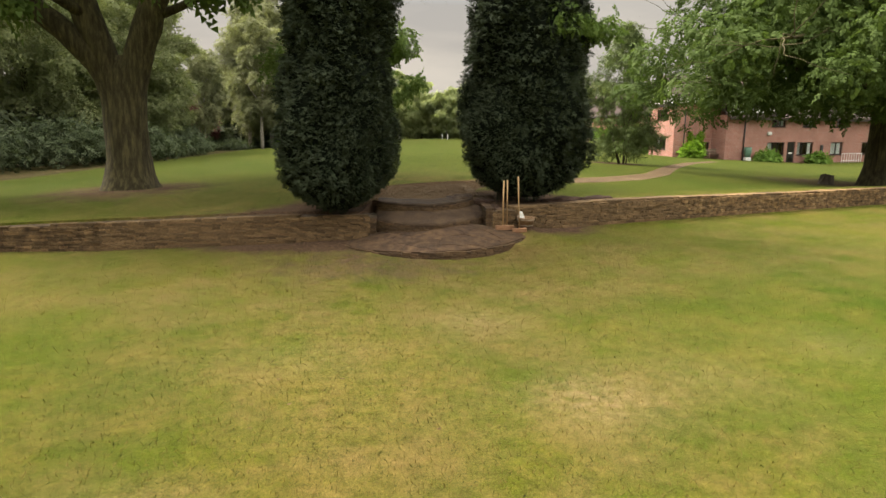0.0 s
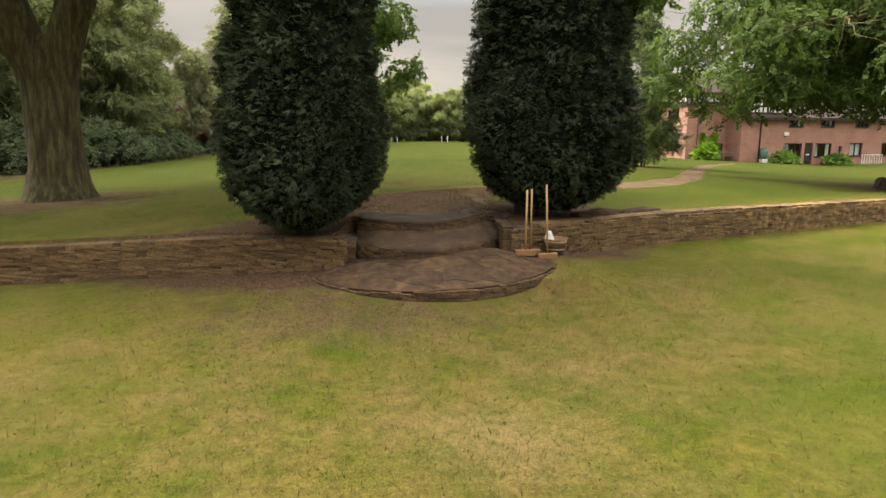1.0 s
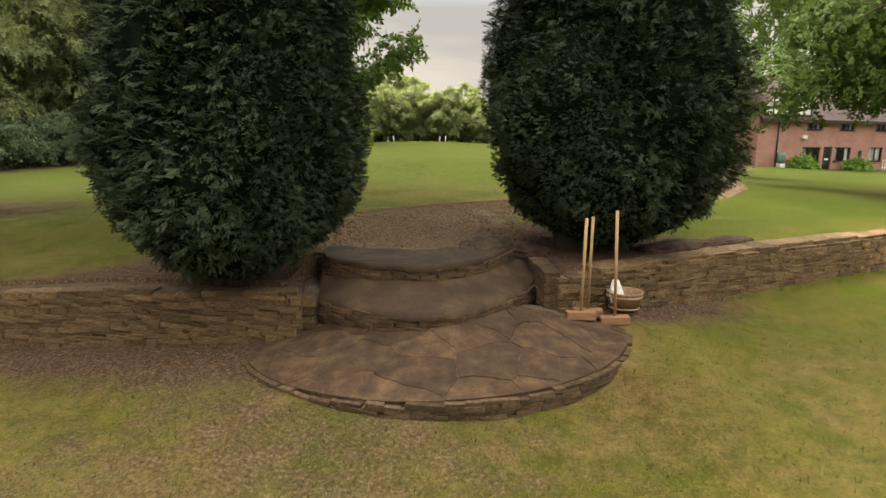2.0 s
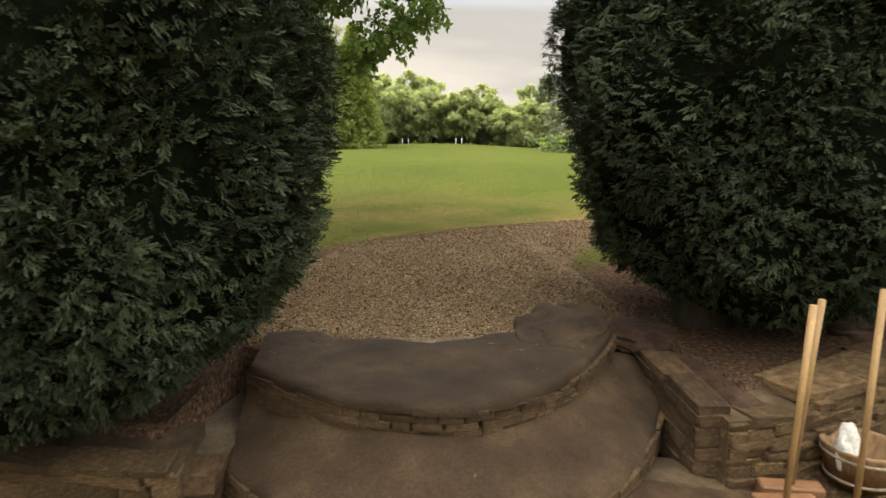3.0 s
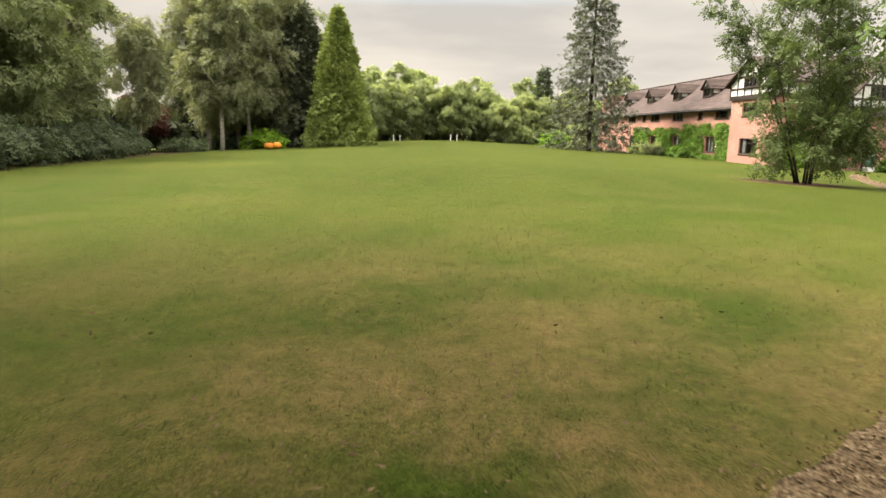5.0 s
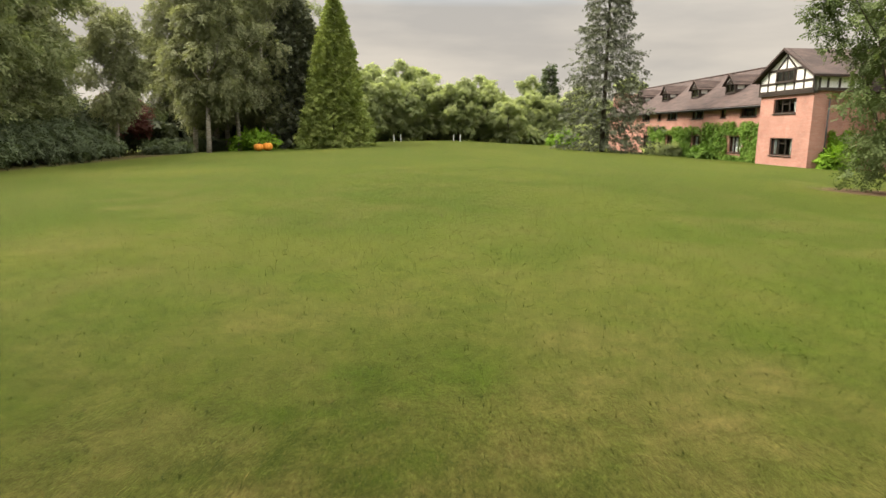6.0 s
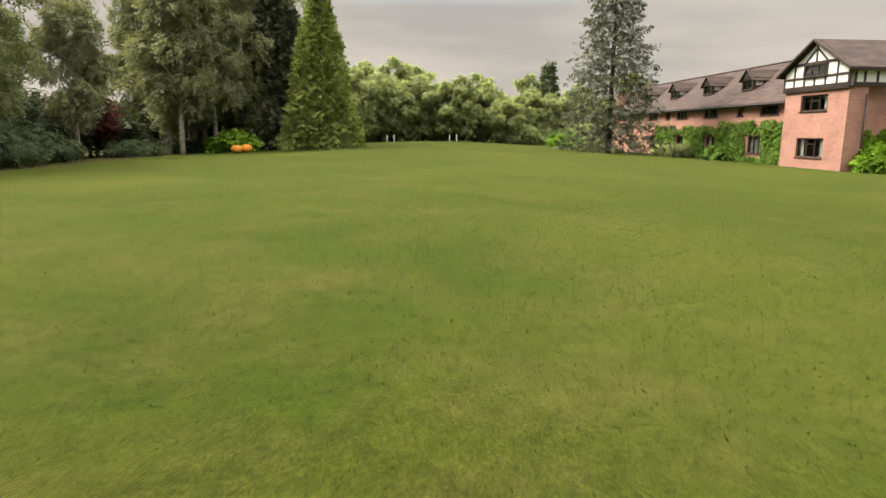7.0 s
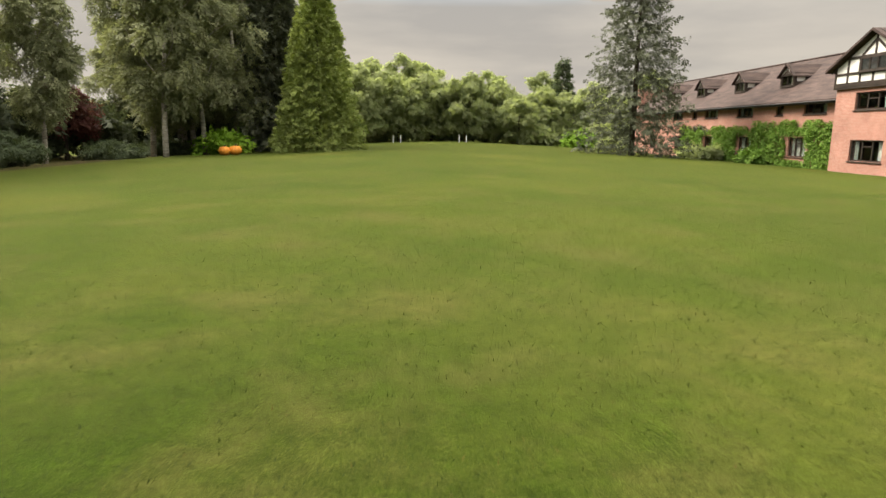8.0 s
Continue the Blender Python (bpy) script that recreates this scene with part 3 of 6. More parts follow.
    at.data.foreach_set("value", np.clip(0.9 - (S - 0.2) / 1.5, 0, 0.9).ravel().astype(np.float32))
    at = me.attributes.new("dry", "FLOAT", "POINT")
    at.data.foreach_set("value", np.clip(dry, 0, 1).ravel().astype(np.float32))
    tagged(part("ground", me, LAWN, smooth=True), "mown lawn with straw patches and bare soil", "lawn", kind="structure")


build_ground()

PATH_L = [(-0.95, 0.98), (-0.85, 2.05), (-0.55, 2.7), (-0.24, 3.7), (0.27, 4.3), (1.25, 5.08), (2.5, 5.8), (4.5, 6.8), (7.1, 8.75), (9.9, 11.85), (12.35, 16.0), (14.9, 20.3), (19.3, 26.8), (24.3, 32.8)]
PATH_R = [(1.75, 0.98), (1.7, 2.3), (1.72, 3.0), (2.0, 3.6), (2.6, 4.3), (3.5, 5.0), (4.3, 5.5), (5.8, 6.2), (8.1, 8.1), (10.7, 11.5), (13.05, 15.7), (15.6, 19.9), (19.9, 26.4), (24.9, 32.4)]


def build_gravel():
    t = np.linspace(0, 1, len(PATH_L))
    k = np.concatenate([np.linspace(0, 0.6, 90), np.linspace(0.6, 1, 60)[1:]])
    A, B = (np.stack([np.interp(k, t, [p[i] for p in pts]) for i in (0, 1)], 1) for pts in (PATH_L, PATH_R))
    rng = np.random.default_rng(4)
    A += rng.normal(0, 0.01, A.shape)
    B += rng.normal(0, 0.01, B.shape)
    w = np.linspace(0, 1, 9)
    P = A[:, None] * (1 - w[None, :, None]) + B[:, None] * w[None, :, None]
    crown = 0.018 * (1 - (2 * w - 1) ** 4)
    Z = land(P[..., 0], P[..., 1]) + crown[None] + 0.004
    n, m = Z.shape
    idx = np.arange(n * m).reshape(n, m)
    f = np.stack([idx[:-1, :-1], idx[:-1, 1:], idx[1:, 1:], idx[1:, :-1]], -1).reshape(-1, 4)
    bed = part("gravel_path", mesh_tris("gravel_path", np.concatenate([P, Z[..., None]], 2).reshape(-1, 3), f), GRAVEL_BED, smooth=True)
    tagged(bed, "curved path of loose brown gravel", "path", kind="structure")
    # loose chips
    oct_v = np.array([(1, 0, -0.2), (-1, 0, -0.2), (0, 1, -0.2), (0, -1, -0.2), (0, 0, 0.55)]) * 0.5
    oct_f = np.array([(0, 2, 4), (2, 1, 4), (1, 3, 4), (3, 0, 4)])
    seg = np.hypot(*np.diff((A + B) / 2, axis=0).T) * np.hypot(*(A - B)[1:].T)
    dens = np.where(np.arange(len(seg)) < 75, 1, 0.12) * seg
    pick = rng.choice(len(seg), 40000, p=dens / dens.sum())
    fr, ww = rng.random(len(pick))[:, None], np.clip(rng.random(len(pick)) + rng.normal(0, 0.035, len(pick)), -0.13, 1.13)[:, None]
    a, b = A[pick] * (1 - fr) + A[pick + 1] * fr, B[pick] * (1 - fr) + B[pick + 1] * fr
    q = a * (1 - ww) + b * ww
    z = land(q[:, 0], q[:, 1]) + np.maximum(0.018 * (1 - (2 * ww[:, 0] - 1) ** 4), 0) + 0.007
    r = rng.random((len(q), 3)) - 0.5
    me = strew("gravel_chips", oct_v, oct_f, np.column_stack([q, z]), turns(np.column_stack([r[:, :2], r[:, 2] * 0.5]), np.tile((0.1, 0.2, 1.0), (len(q), 1)), r[:, 0] * 2), rng.uniform(0.007, 0.017, len(q)))
    tagged(part("gravel", me, PEBBLE), "loose brown and cream gravel chips", "gravel", kind="stuff")


build_gravel()


def build_grass():
    """Short mown blades where the camera passes low."""
    rng = np.random.default_rng(7)
    n = 460000
    y = rng.uniform(-10.6, 27, n)
    x = (0.1 * y) + rng.normal(0, 2.6, n)
    s = y - np.interp(x, WALL_X, WALL_Y)
    ok = ~((s > -0.25) & (s < 0.6)) & ~((((x - 0.45) / 1.9) ** 2 + ((y - 0.25) / 1.62) ** 2 < 1))
    lx, rx = np.interp(y, [p[1] for p in PATH_L], [p[0] for p in PATH_L]), np.interp(y, [p[1] for p in PATH_R], [p[0] for p in PATH_R])
    ok &= ~((y > 0.4) & (x > lx - 0.02) & (x < rx + 0.02))
    for cx, cy, r in ((-1.3, 1.2, 1.1), (2.5, 1.6, 1.35)):
        ok &= (x - cx) ** 2 + (y - cy) ** 2 > r * r * rng.uniform(0.7, 1.5, n)
    thin = np.exp(-((s + 0.3) / 0.7) ** 2) * (s < 0.1)
    ok &= (rng.random(n) > thin * 0.9) & (rng.random(n) > np.clip((y - 15) / 12, 0, 1))
    x, y = x[ok], y[ok]
    at = np.column_stack([x, y, land(x, y) - 0.003])
    # tufts the mower misses along the foot of the walls
    k = 3600
    tx = np.where(rng.random(k) < 0.5, rng.uniform(2.4, 9.0, k), rng.uniform(-9.0, -1.2, k))
    ty = np.interp(tx, WALL_X, WALL_Y) - np.abs(rng.normal(0.12, 0.07, k))
    keep = np.sin(tx * 5.3) + np.sin(tx * 12.1 + 1) + rng.normal(0, 0.5, k) > 0.3
    tall = np.column_stack([tx, ty, land(tx, ty) - 0.003])[keep]
    at = np.concatenate([at, tall])
    y = at[:, 1]
    x = at[:, 0]
    tv = [(-0.07, 0, 0), (0.07, 0, 0), (0.0, 1.0, 0.08)]
    d = rng.normal(0, 1.3, (len(x), 3))
    d[:, 2] = np.where(y < 0, 0.7, 0.45)
    T, size = turns(d, np.tile((0.0, 0.0, 1.0), (len(x), 1)), rng.normal(0, 0.3, len(x))), rng.uniform(0.014, 0.034, len(x)) * np.where(y < 0, 1.4, 0.9)
    size[-len(tall):] *= rng.uniform(1.2, 2.6, len(tall))
    low = rng.random(len(x)) < np.clip(0.85 - 0.77 * np.clip((y - np.interp(x, WALL_X, WALL_Y) - 0.2) / 4.0, 0, 1), 0.08, 1)
    low[-len(tall):] = False
    for pick, name, mat, label in ((low, "dry_grass", GRASS_DRY, "short mown straw-coloured grass blades"), (~low, "grass", GRASS, "short mown green grass blades")):
        tagged(part(name, strew(name, tv, [(0, 1, 2)], at[pick], T[pick], size[pick]), mat), label, "grass", kind="stuff")


build_grass()


# ---- dry-stone walls and steps ----
def stone_mesh(i):
    rng = random.Random(100 + i)
    bm = bmesh.new()
    bmesh.ops.create_cube(bm, size=1.0)
    for v in bm.verts:
        v.co += Vector((rng.uniform(-0.035, 0.035), rng.uniform(-0.06, 0.06), rng.uniform(-0.07, 0.07)))
    bmesh.ops.bevel(bm, geom=bm.edges[:], offset=0.05, segments=1, affect="EDGES")
    for v in bm.verts:
        v.co += Vector((rng.uniform(-0.02, 0.02), rng.uniform(-0.05, 0.05), rng.uniform(-0.04, 0.04)))
    me = bpy.data.meshes.new("stone")
    bm.to_mesh(me)
    bm.free()
    me.materials.append(STONE)
    return me


STONES = [stone_mesh(i) for i in range(14)]
STEP_STONES = [me.copy() for me in STONES]
for me in STEP_STONES:
    me.materials[0] = STEP_STONE


def stone_rows(line, low, top, rng, depth=0.16, height=(0.03, 0.066), length=(0.09, 0.29)):
    """Places of stones on a wall face: line gives (x, y) by run, low and top its heights by run."""
    pts = [Vector((x, y)) for x, y in line]
    runs = [0.0]
    for a, b in zip(pts, pts[1:]):
        runs.append(runs[-1] + (b - a).length)
    px, py = [p.x for p in pts], [p.y for p in pts]
    out, level = [], 0.0
    tall = max(h - g for g, h in zip(low, top))
    while level < tall:
        h = rng.uniform(*height)
        s = -rng.uniform(0, 0.2)
        while s < runs[-1]:
            ln = rng.uniform(*length) * (1.0 + 0.35 * (rng.random() < 0.15))
            a, b = max(s, 0.0), min(s + ln, runs[-1])
            c = (a + b) / 2
            g, t = float(np.interp(c, runs, low)), float(np.interp(c, runs, top))
            z = g + level
            if z + h * 0.6 < t and b - a > 0.04:
                x, y = float(np.interp(c, runs, px)), float(np.interp(c, runs, py))
                x2, y2 = float(np.interp(c + 0.05, runs, px)), float(np.interp(c + 0.05, runs, py))
                x1, y1 = float(np.interp(c - 0.05, runs, px)), float(np.interp(c - 0.05, runs, py))
                ang = math.atan2(y2 - y1, x2 - x1)
                off = rng.uniform(-0.005, 0.005)
                hh = min(h, t - z)
                m = Matrix.Translation((x - off * math.sin(ang), y + off * math.cos(ang), z + hh / 2)) @ Matrix.Rotation(ang + rng.uniform(-0.015, 0.015), 4, "Z") \
                    @ Matrix.Rotation(rng.uniform(-0.05, 0.05), 4, "Y") @ Matrix.Diagonal(((b - a) * 1.01, depth * rng.uniform(0.96, 1.04), hh * 1.01, 1))
                out.append((c, m))
            s += ln
        level += h
    return out


def lay_stones(rows, parent, rng, most=300, key=None, kinds=STONES):
    rows = sorted(rows, key=key) if key else rows
    for _, m in rows[:most]:
        ob = new("stone", kinds[rng.randrange(len(kinds))])
        ob.parent, ob.matrix_basis = parent, m
    rest = rows[most:]
    if rest:
        V, F, n = [], [], 0
        for _, m in rest:
            me = STONES[rng.randrange(len(STONES))]
            V += [m @ v.co for v in me.vertices]
            F += [tuple(i + n for i in p.vertices) for p in me.polygons]
            n += len(me.vertices)
        tagged(part("stonework", mesh_from("stonework", V, F), STONE, parent), kind="stuff")


def run_between(x0, x1, step=0.15):
    xs = np.arange(x0, x1, step)
    return list(xs) + [x1]


def build_wall(x0, x1, name, label, cheek, key, seed):
    rng = random.Random(seed)
    sel = (WALL_X < -0.7) | (WALL_X > 1.7)
    WX, WY, WF, WH = WALL_X[sel], WALL_Y[sel], FOOT[sel], HEAD[sel]
    xs = run_between(x0, x1)
    line = [(x, float(np.interp(x, WX, WY))) for x in xs]
    low, top = [float(np.interp(x, WX, WF)) - 0.06 for x in xs], [float(np.interp(x, WX, WH)) for x in xs]
    # the earth core behind the face
    V, F = [], []
    for (x, y), g, h in zip(line, low, top):
        V += [(x, y - 0.055, g - 0.2), (x, y - 0.055, h - 0.05), (x, y + 0.34, h - 0.035), (x, y + 0.34, g - 0.2)]
    for i in range(len(line) - 1):
        for a, b in ((0, 1), (1, 2), (2, 3)):
            F.append((4 * i + a, 4 * i + 4 + a, 4 * i + 4 + b, 4 * i + b))
    n = 4 * (len(line) - 1)
    F += [(0, 1, 2, 3), (n + 3, n + 2, n + 1, n)]
    wall = tagged(part(name, mesh_from(name, V, F), JOINT), label, "wall", kind="structure")
    rows = stone_rows(line, low, [h - 0.02 for h in top], rng)
    cx0, cx1, cy1, cg, ch = cheek
    cl = [(cx0, line[0][1] if x0 > 0 else line[-1][1]), (cx1, cy1)]
    cl = cl if x0 < 0 else cl[::-1]
    lay_stones(stone_rows(cl, [cg, cg], [ch, ch], rng, height=(0.05, 0.09), length=(0.16, 0.42)), wall, rng, kinds=STEP_STONES)
    # flat stones along the top
    s = x0 + 0.4 if x0 > 0 else x1
    while s < x1:
        ln = rng.uniform(0.2, 0.5)
        c = min(s + ln / 2, x1)
        y, h = float(np.interp(c, WX, WY)), float(np.interp(c, WX, WH))
        ang = math.atan2(float(np.interp(c + 0.1, WX, WY)) - float(np.interp(c - 0.1, WX, WY)), 0.2)
        rows.append((c, Matrix.Translation((c, y + 0.11, h - 0.012)) @ Matrix.Rotation(ang + rng.uniform(-0.06, 0.06), 4, "Z") @ Matrix.Diagonal((ln * 1.02 / math.cos(ang), rng.uniform(0.24, 0.36), rng.uniform(0.045, 0.065), 1))))
        s += ln
    lay_stones(rows, wall, rng, 300, key)
    return wall


build_wall(-14.0, -0.68, "retaining_wall", "low dry-stone retaining wall of weathered buff stones", (-0.65, -0.6, 0.95, 0.28, 0.58), lambda r: -r[1].translation.x, 11)
build_wall(1.6, 22.0, "retaining_wall", "low dry-stone retaining wall curving away beside the lawn", (1.57, 1.62, 1.35, 0.3, 0.71), lambda r: r[1].translation.x, 12)


def clip_cell(poly, seed, others, gap):
    """The part of a convex outline that is nearer to seed than to the others, less a joint."""
    for o in others:
        d = o - seed
        length = d.length
        if length < 1e-6:
            continue
        d /= length
        lim = length / 2 - gap
        out = []
        for i, a in enumerate(poly):
            b = poly[(i + 1) % len(poly)]
            da, db = (a - seed).dot(d) - lim, (b - seed).dot(d) - lim
            if da <= 0:
                out.append(a)
            if da * db < 0:
                out.append(a + (b - a) * (da / (da - db)))
        poly = out
        if len(poly) < 3:
            return []
    return poly


def waver(p):
    """A smooth sideways shift that makes the joints wander, none at the platform's rim."""
    inner = min(1.0, 5 * max(0.0, 1 - math.hypot((p.x - 0.5) / 1.66, (p.y - 0.25) / 1.5)))
    q = Vector((p.x, p.y, 0))
    return inner * Vector((0.07 * noise.noise(q * 4) + 0.022 * noise.noise(q * 13), 0.07 * noise.noise(q * 4 + Vector((9, 4, 2))) + 0.022 * noise.noise(q * 13 + Vector((3, 1, 7)))))


def lay_flags(outline, parent, height, seeds, seed, thick=0.03, gap=0.0035):
    rng = random.Random(seed)
    poly = [Vector(p) for p in outline]
    xs, ys = [p.x for p in poly], [p.y for p in poly]
    pts = []
    tries = 0
    while len(pts) < seeds and tries < 4000:
        tries += 1
        c = Vector((rng.uniform(min(xs), max(xs)), rng.uniform(min(ys), max(ys))))
        if all((c - p).length > 0.8 * math.sqrt((max(xs) - min(xs)) * (max(ys) - min(ys)) / seeds) * rng.uniform(0.5, 1) for p in pts):
            pts.append(c)
    for c in pts:
        cell = clip_cell(list(poly), c, [p for p in pts if p is not c], gap)
        if len(cell) < 3:
            continue
        ring = []
        for p, q in zip(cell, cell[1:] + cell[:1]):
            steps = max(1, int((q - p).length / 0.07))
            ring += [p.lerp(q, k / steps) for k in range(steps)]
        cell = [p + waver(p) for p in ring]
        lift, tx, ty = rng.uniform(-0.003, 0.004), rng.uniform(-0.012, 0.012), rng.uniform(-0.012, 0.012)
        top = lambda x, y: height(x, y) + lift + tx * (x - c.x) + ty * (y - c.y)
        bm = prism_bm([(p.x, p.y) for p in cell], lambda x, y: height(x, y) - thick, top)
        part("flagstone", bm, FLAG, parent)


def platform_height(x, y):
    """The platform's paving falls gently from the steps to its curved edge."""
    r = math.hypot((x - 0.5) / 1.66, (y - 0.25) / 1.5)
    return 0.21 + 0.33 * max(0.0, 1 - r) + 0.035 * (x - 0.5)


def rough_slab(front, parent, height, back_line, label, ragged=1.0):
    """A worn slab: a pitted upper face over a curved front, with a ragged back edge."""
    n, m = 60, 22
    xs = np.linspace(front[0][0], front[-1][0], n)
    f0 = np.interp(xs, [p[0] for p in front], [p[1] for p in front])
    b0 = np.interp(xs, *back_line)
    V, F = [], []
    for i in range(n):
        back = b0[i] + ragged * 0.05 * noise.noise(Vector((xs[i] * 5, 0, 0))) + 0.02 * noise.noise(Vector((xs[i] * 16, 3, 0)))
        for j in range(m):
            y = f0[i] - 0.06 + 0.014 * noise.noise(Vector((xs[i] * 9, 7, 0))) + (back - f0[i]) * j / (m - 1)
            p = Vector((xs[i], y, 0))
            pit = noise.noise(p * 3.1) * 0.014 + noise.noise(p * 11) * 0.006 - 0.03 * max(0.0, noise.noise(p * 4.3 + Vector((5, 1, 0))) - 0.32)
            V.append((xs[i], y, height(xs[i], y) + 0.008 + pit - (0.014 if j in (0, m - 1) else 0)))
    for i in range(n - 1):
        for j in range(m - 1):
            a = i * m + j
            F.append((a, a + m, a + m + 1, a + 1))
    k = len(V)
    for i in range(n):
        for j in (0, m - 1):
            x, y, z = V[i * m + j]
            V.append((x, y, z - 0.032))
    for i in range(n - 1):
        F.append((i * m, k + 2 * i, k + 2 * i + 2, (i + 1) * m))
        F.append((i * m + m - 1, (i + 1) * m + m - 1, k + 2 * i + 3, k + 2 * i + 1))
    part("slab", mesh_from("slab", V, F), TREAD, parent, label, smooth=True)


def bedding(name, outline, centre, height, low, parent, material):
    """A solid bed of sand whose top follows height, in rings about a centre."""
    n, rings = len(outline), 14
    V, F = [], []
    for k in range(rings):
        s = 1 - k / rings
        for x, y in outline:
            px, py = centre[0] + (x - centre[0]) * s, centre[1] + (y - centre[1]) * s
            V.append((px, py, height(px, py)))
    V.append((*centre, height(*centre)))
    for k in range(rings - 1):
        for i in range(n):
            j = (i + 1) % n
            F.append((k * n + i, k * n + j, (k + 1) * n + j, (k + 1) * n + i))
    base = (rings - 1) * n
    F += [(base + i, base + (i + 1) % n, rings * n) for i in range(n)]
    m = len(V)
    V += [(x, y, low) for x, y in outline]
    F += [(m + i, m + (i + 1) % n, (i + 1) % n, i) for i in range(n)]
    part(name, mesh_from(name, V, F), material, parent)


def build_steps():
    rng = random.Random(21)
    plat_z = platform_height
    edge1 = lambda x: -0.27 + (0.82 if x < 0.33 else 0.76) * (x - 0.33) ** 2
    step_z = lambda x, y: 0.53 + min(max(0.33 * (y - edge1(x)), -0.02), 0.165)
    top_z = lambda x, y: 0.81 + 0.012 * (y - 0.2)
    arc0 = [(0.5 + 1.66 * math.cos(a), 0.25 - 1.5 * math.sin(a)) for a in np.linspace(math.pi - 0.02, 0.02, 41)]
    arc1 = [(x, -0.27 + (0.82 if x < 0.33 else 0.76) * (x - 0.33) ** 2) for x in np.linspace(-0.54, 1.57, 25)]
    arc2 = [(x, 0.22 + (0.64 if x < 0.36 else 0.9) * (x - 0.36) ** 2) for x in np.linspace(-0.5, 1.36, 25)]
    steps = thing("garden_steps", "three curved garden steps of brown flagstones", "steps", kind="structure")
    # platform
    bedding("platform", arc0 + [(2.1, 0.5), (0.5, 0.6), (-1.1, 0.5)], (0.5, 0.25), lambda x, y: plat_z(x, y) - 0.005, -0.1, steps, JOINT)
    lay_flags(arc0, steps, plat_z, 34, 5)
    rows = stone_rows(arc0, [0.02 + 0.02 * math.sin(i) + 0.1 * abs(i - 20) / 20 for i in range(41)], [plat_z(x, y) - 0.01 for x, y in arc0], rng, 0.09, (0.03, 0.045), (0.08, 0.2))
    lay_stones(rows, steps, rng, kinds=STEP_STONES)
    # middle step
    part("step", prism_bm(arc1 + [(1.57, 1.25), (-0.54, 0.85)], 0.1, lambda x, y: step_z(x, y) - 0.035), MORTAR, steps)
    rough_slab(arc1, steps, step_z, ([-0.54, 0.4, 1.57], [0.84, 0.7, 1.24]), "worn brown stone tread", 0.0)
    rows = stone_rows(arc1, [plat_z(x, y) - 0.02 for x, y in arc1], [step_z(x, y) - 0.022 for x, y in arc1], rng, 0.1, (0.03, 0.048), (0.07, 0.22))
    lay_stones(rows, steps, rng, kinds=STEP_STONES)
    # top step
    back = [(1.36, 1.05), (0.9, 1.03), (-0.2, 1.03), (-0.48, 0.98)]
    part("step", prism_bm(arc2 + back, 0.3, lambda x, y: top_z(x, y) - (0.035 if y < 0.9 else 0.004)), MORTAR, steps)
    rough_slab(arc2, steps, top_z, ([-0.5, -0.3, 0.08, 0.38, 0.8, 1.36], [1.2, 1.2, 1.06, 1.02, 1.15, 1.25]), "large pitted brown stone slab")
    rows = stone_rows(arc2, [step_z(x, y) - 0.02 for x, y in arc2], [top_z(x, y) - 0.03 for x, y in arc2], rng, 0.1, (0.026, 0.042), (0.06, 0.19))
    lay_stones(rows, steps, rng, kinds=STEP_STONES)

    part("core", prism_bm([(1.5, 1.3), (1.56, 0.7), (1.64, 0.38), (1.84, 0.42), (1.84, 1.3)], 0.0, 0.6), EARTH, steps, "packed earth behind the cheek wall")
    part("core", prism_bm([(-0.76, 0.34), (-0.6, 0.34), (-0.5, 0.45), (-0.5, 1.0), (-0.76, 1.0)], 0.0, 0.56), MORTAR, steps, "packed earth behind the cheek wall")
    # a worn boulder closing the top step
    bm = bmesh.new()
    bmesh.ops.create_icosphere(bm, subdivisions=5, radius=1.0)
    for v in bm.verts:
        q = noise.noise(v.co * 1.7) * 0.16 + noise.noise(v.co * 5) * 0.07 + noise.noise(v.co * 13) * 0.03 - 0.3 * max(0.0, noise.noise(v.co * 3.6 + Vector((2, 5, 1))) - 0.3)
        v.co = Vector((v.co.x * (0.27 + 0.3 * q), v.co.y * (0.42 + 0.4 * q), min(v.co.z, 0.5) * (0.17 + 0.3 * q) + 0.5 * noise.noise(v.co * 2.3) * 0.05))
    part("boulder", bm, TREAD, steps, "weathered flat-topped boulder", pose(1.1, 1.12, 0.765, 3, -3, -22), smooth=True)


build_steps()


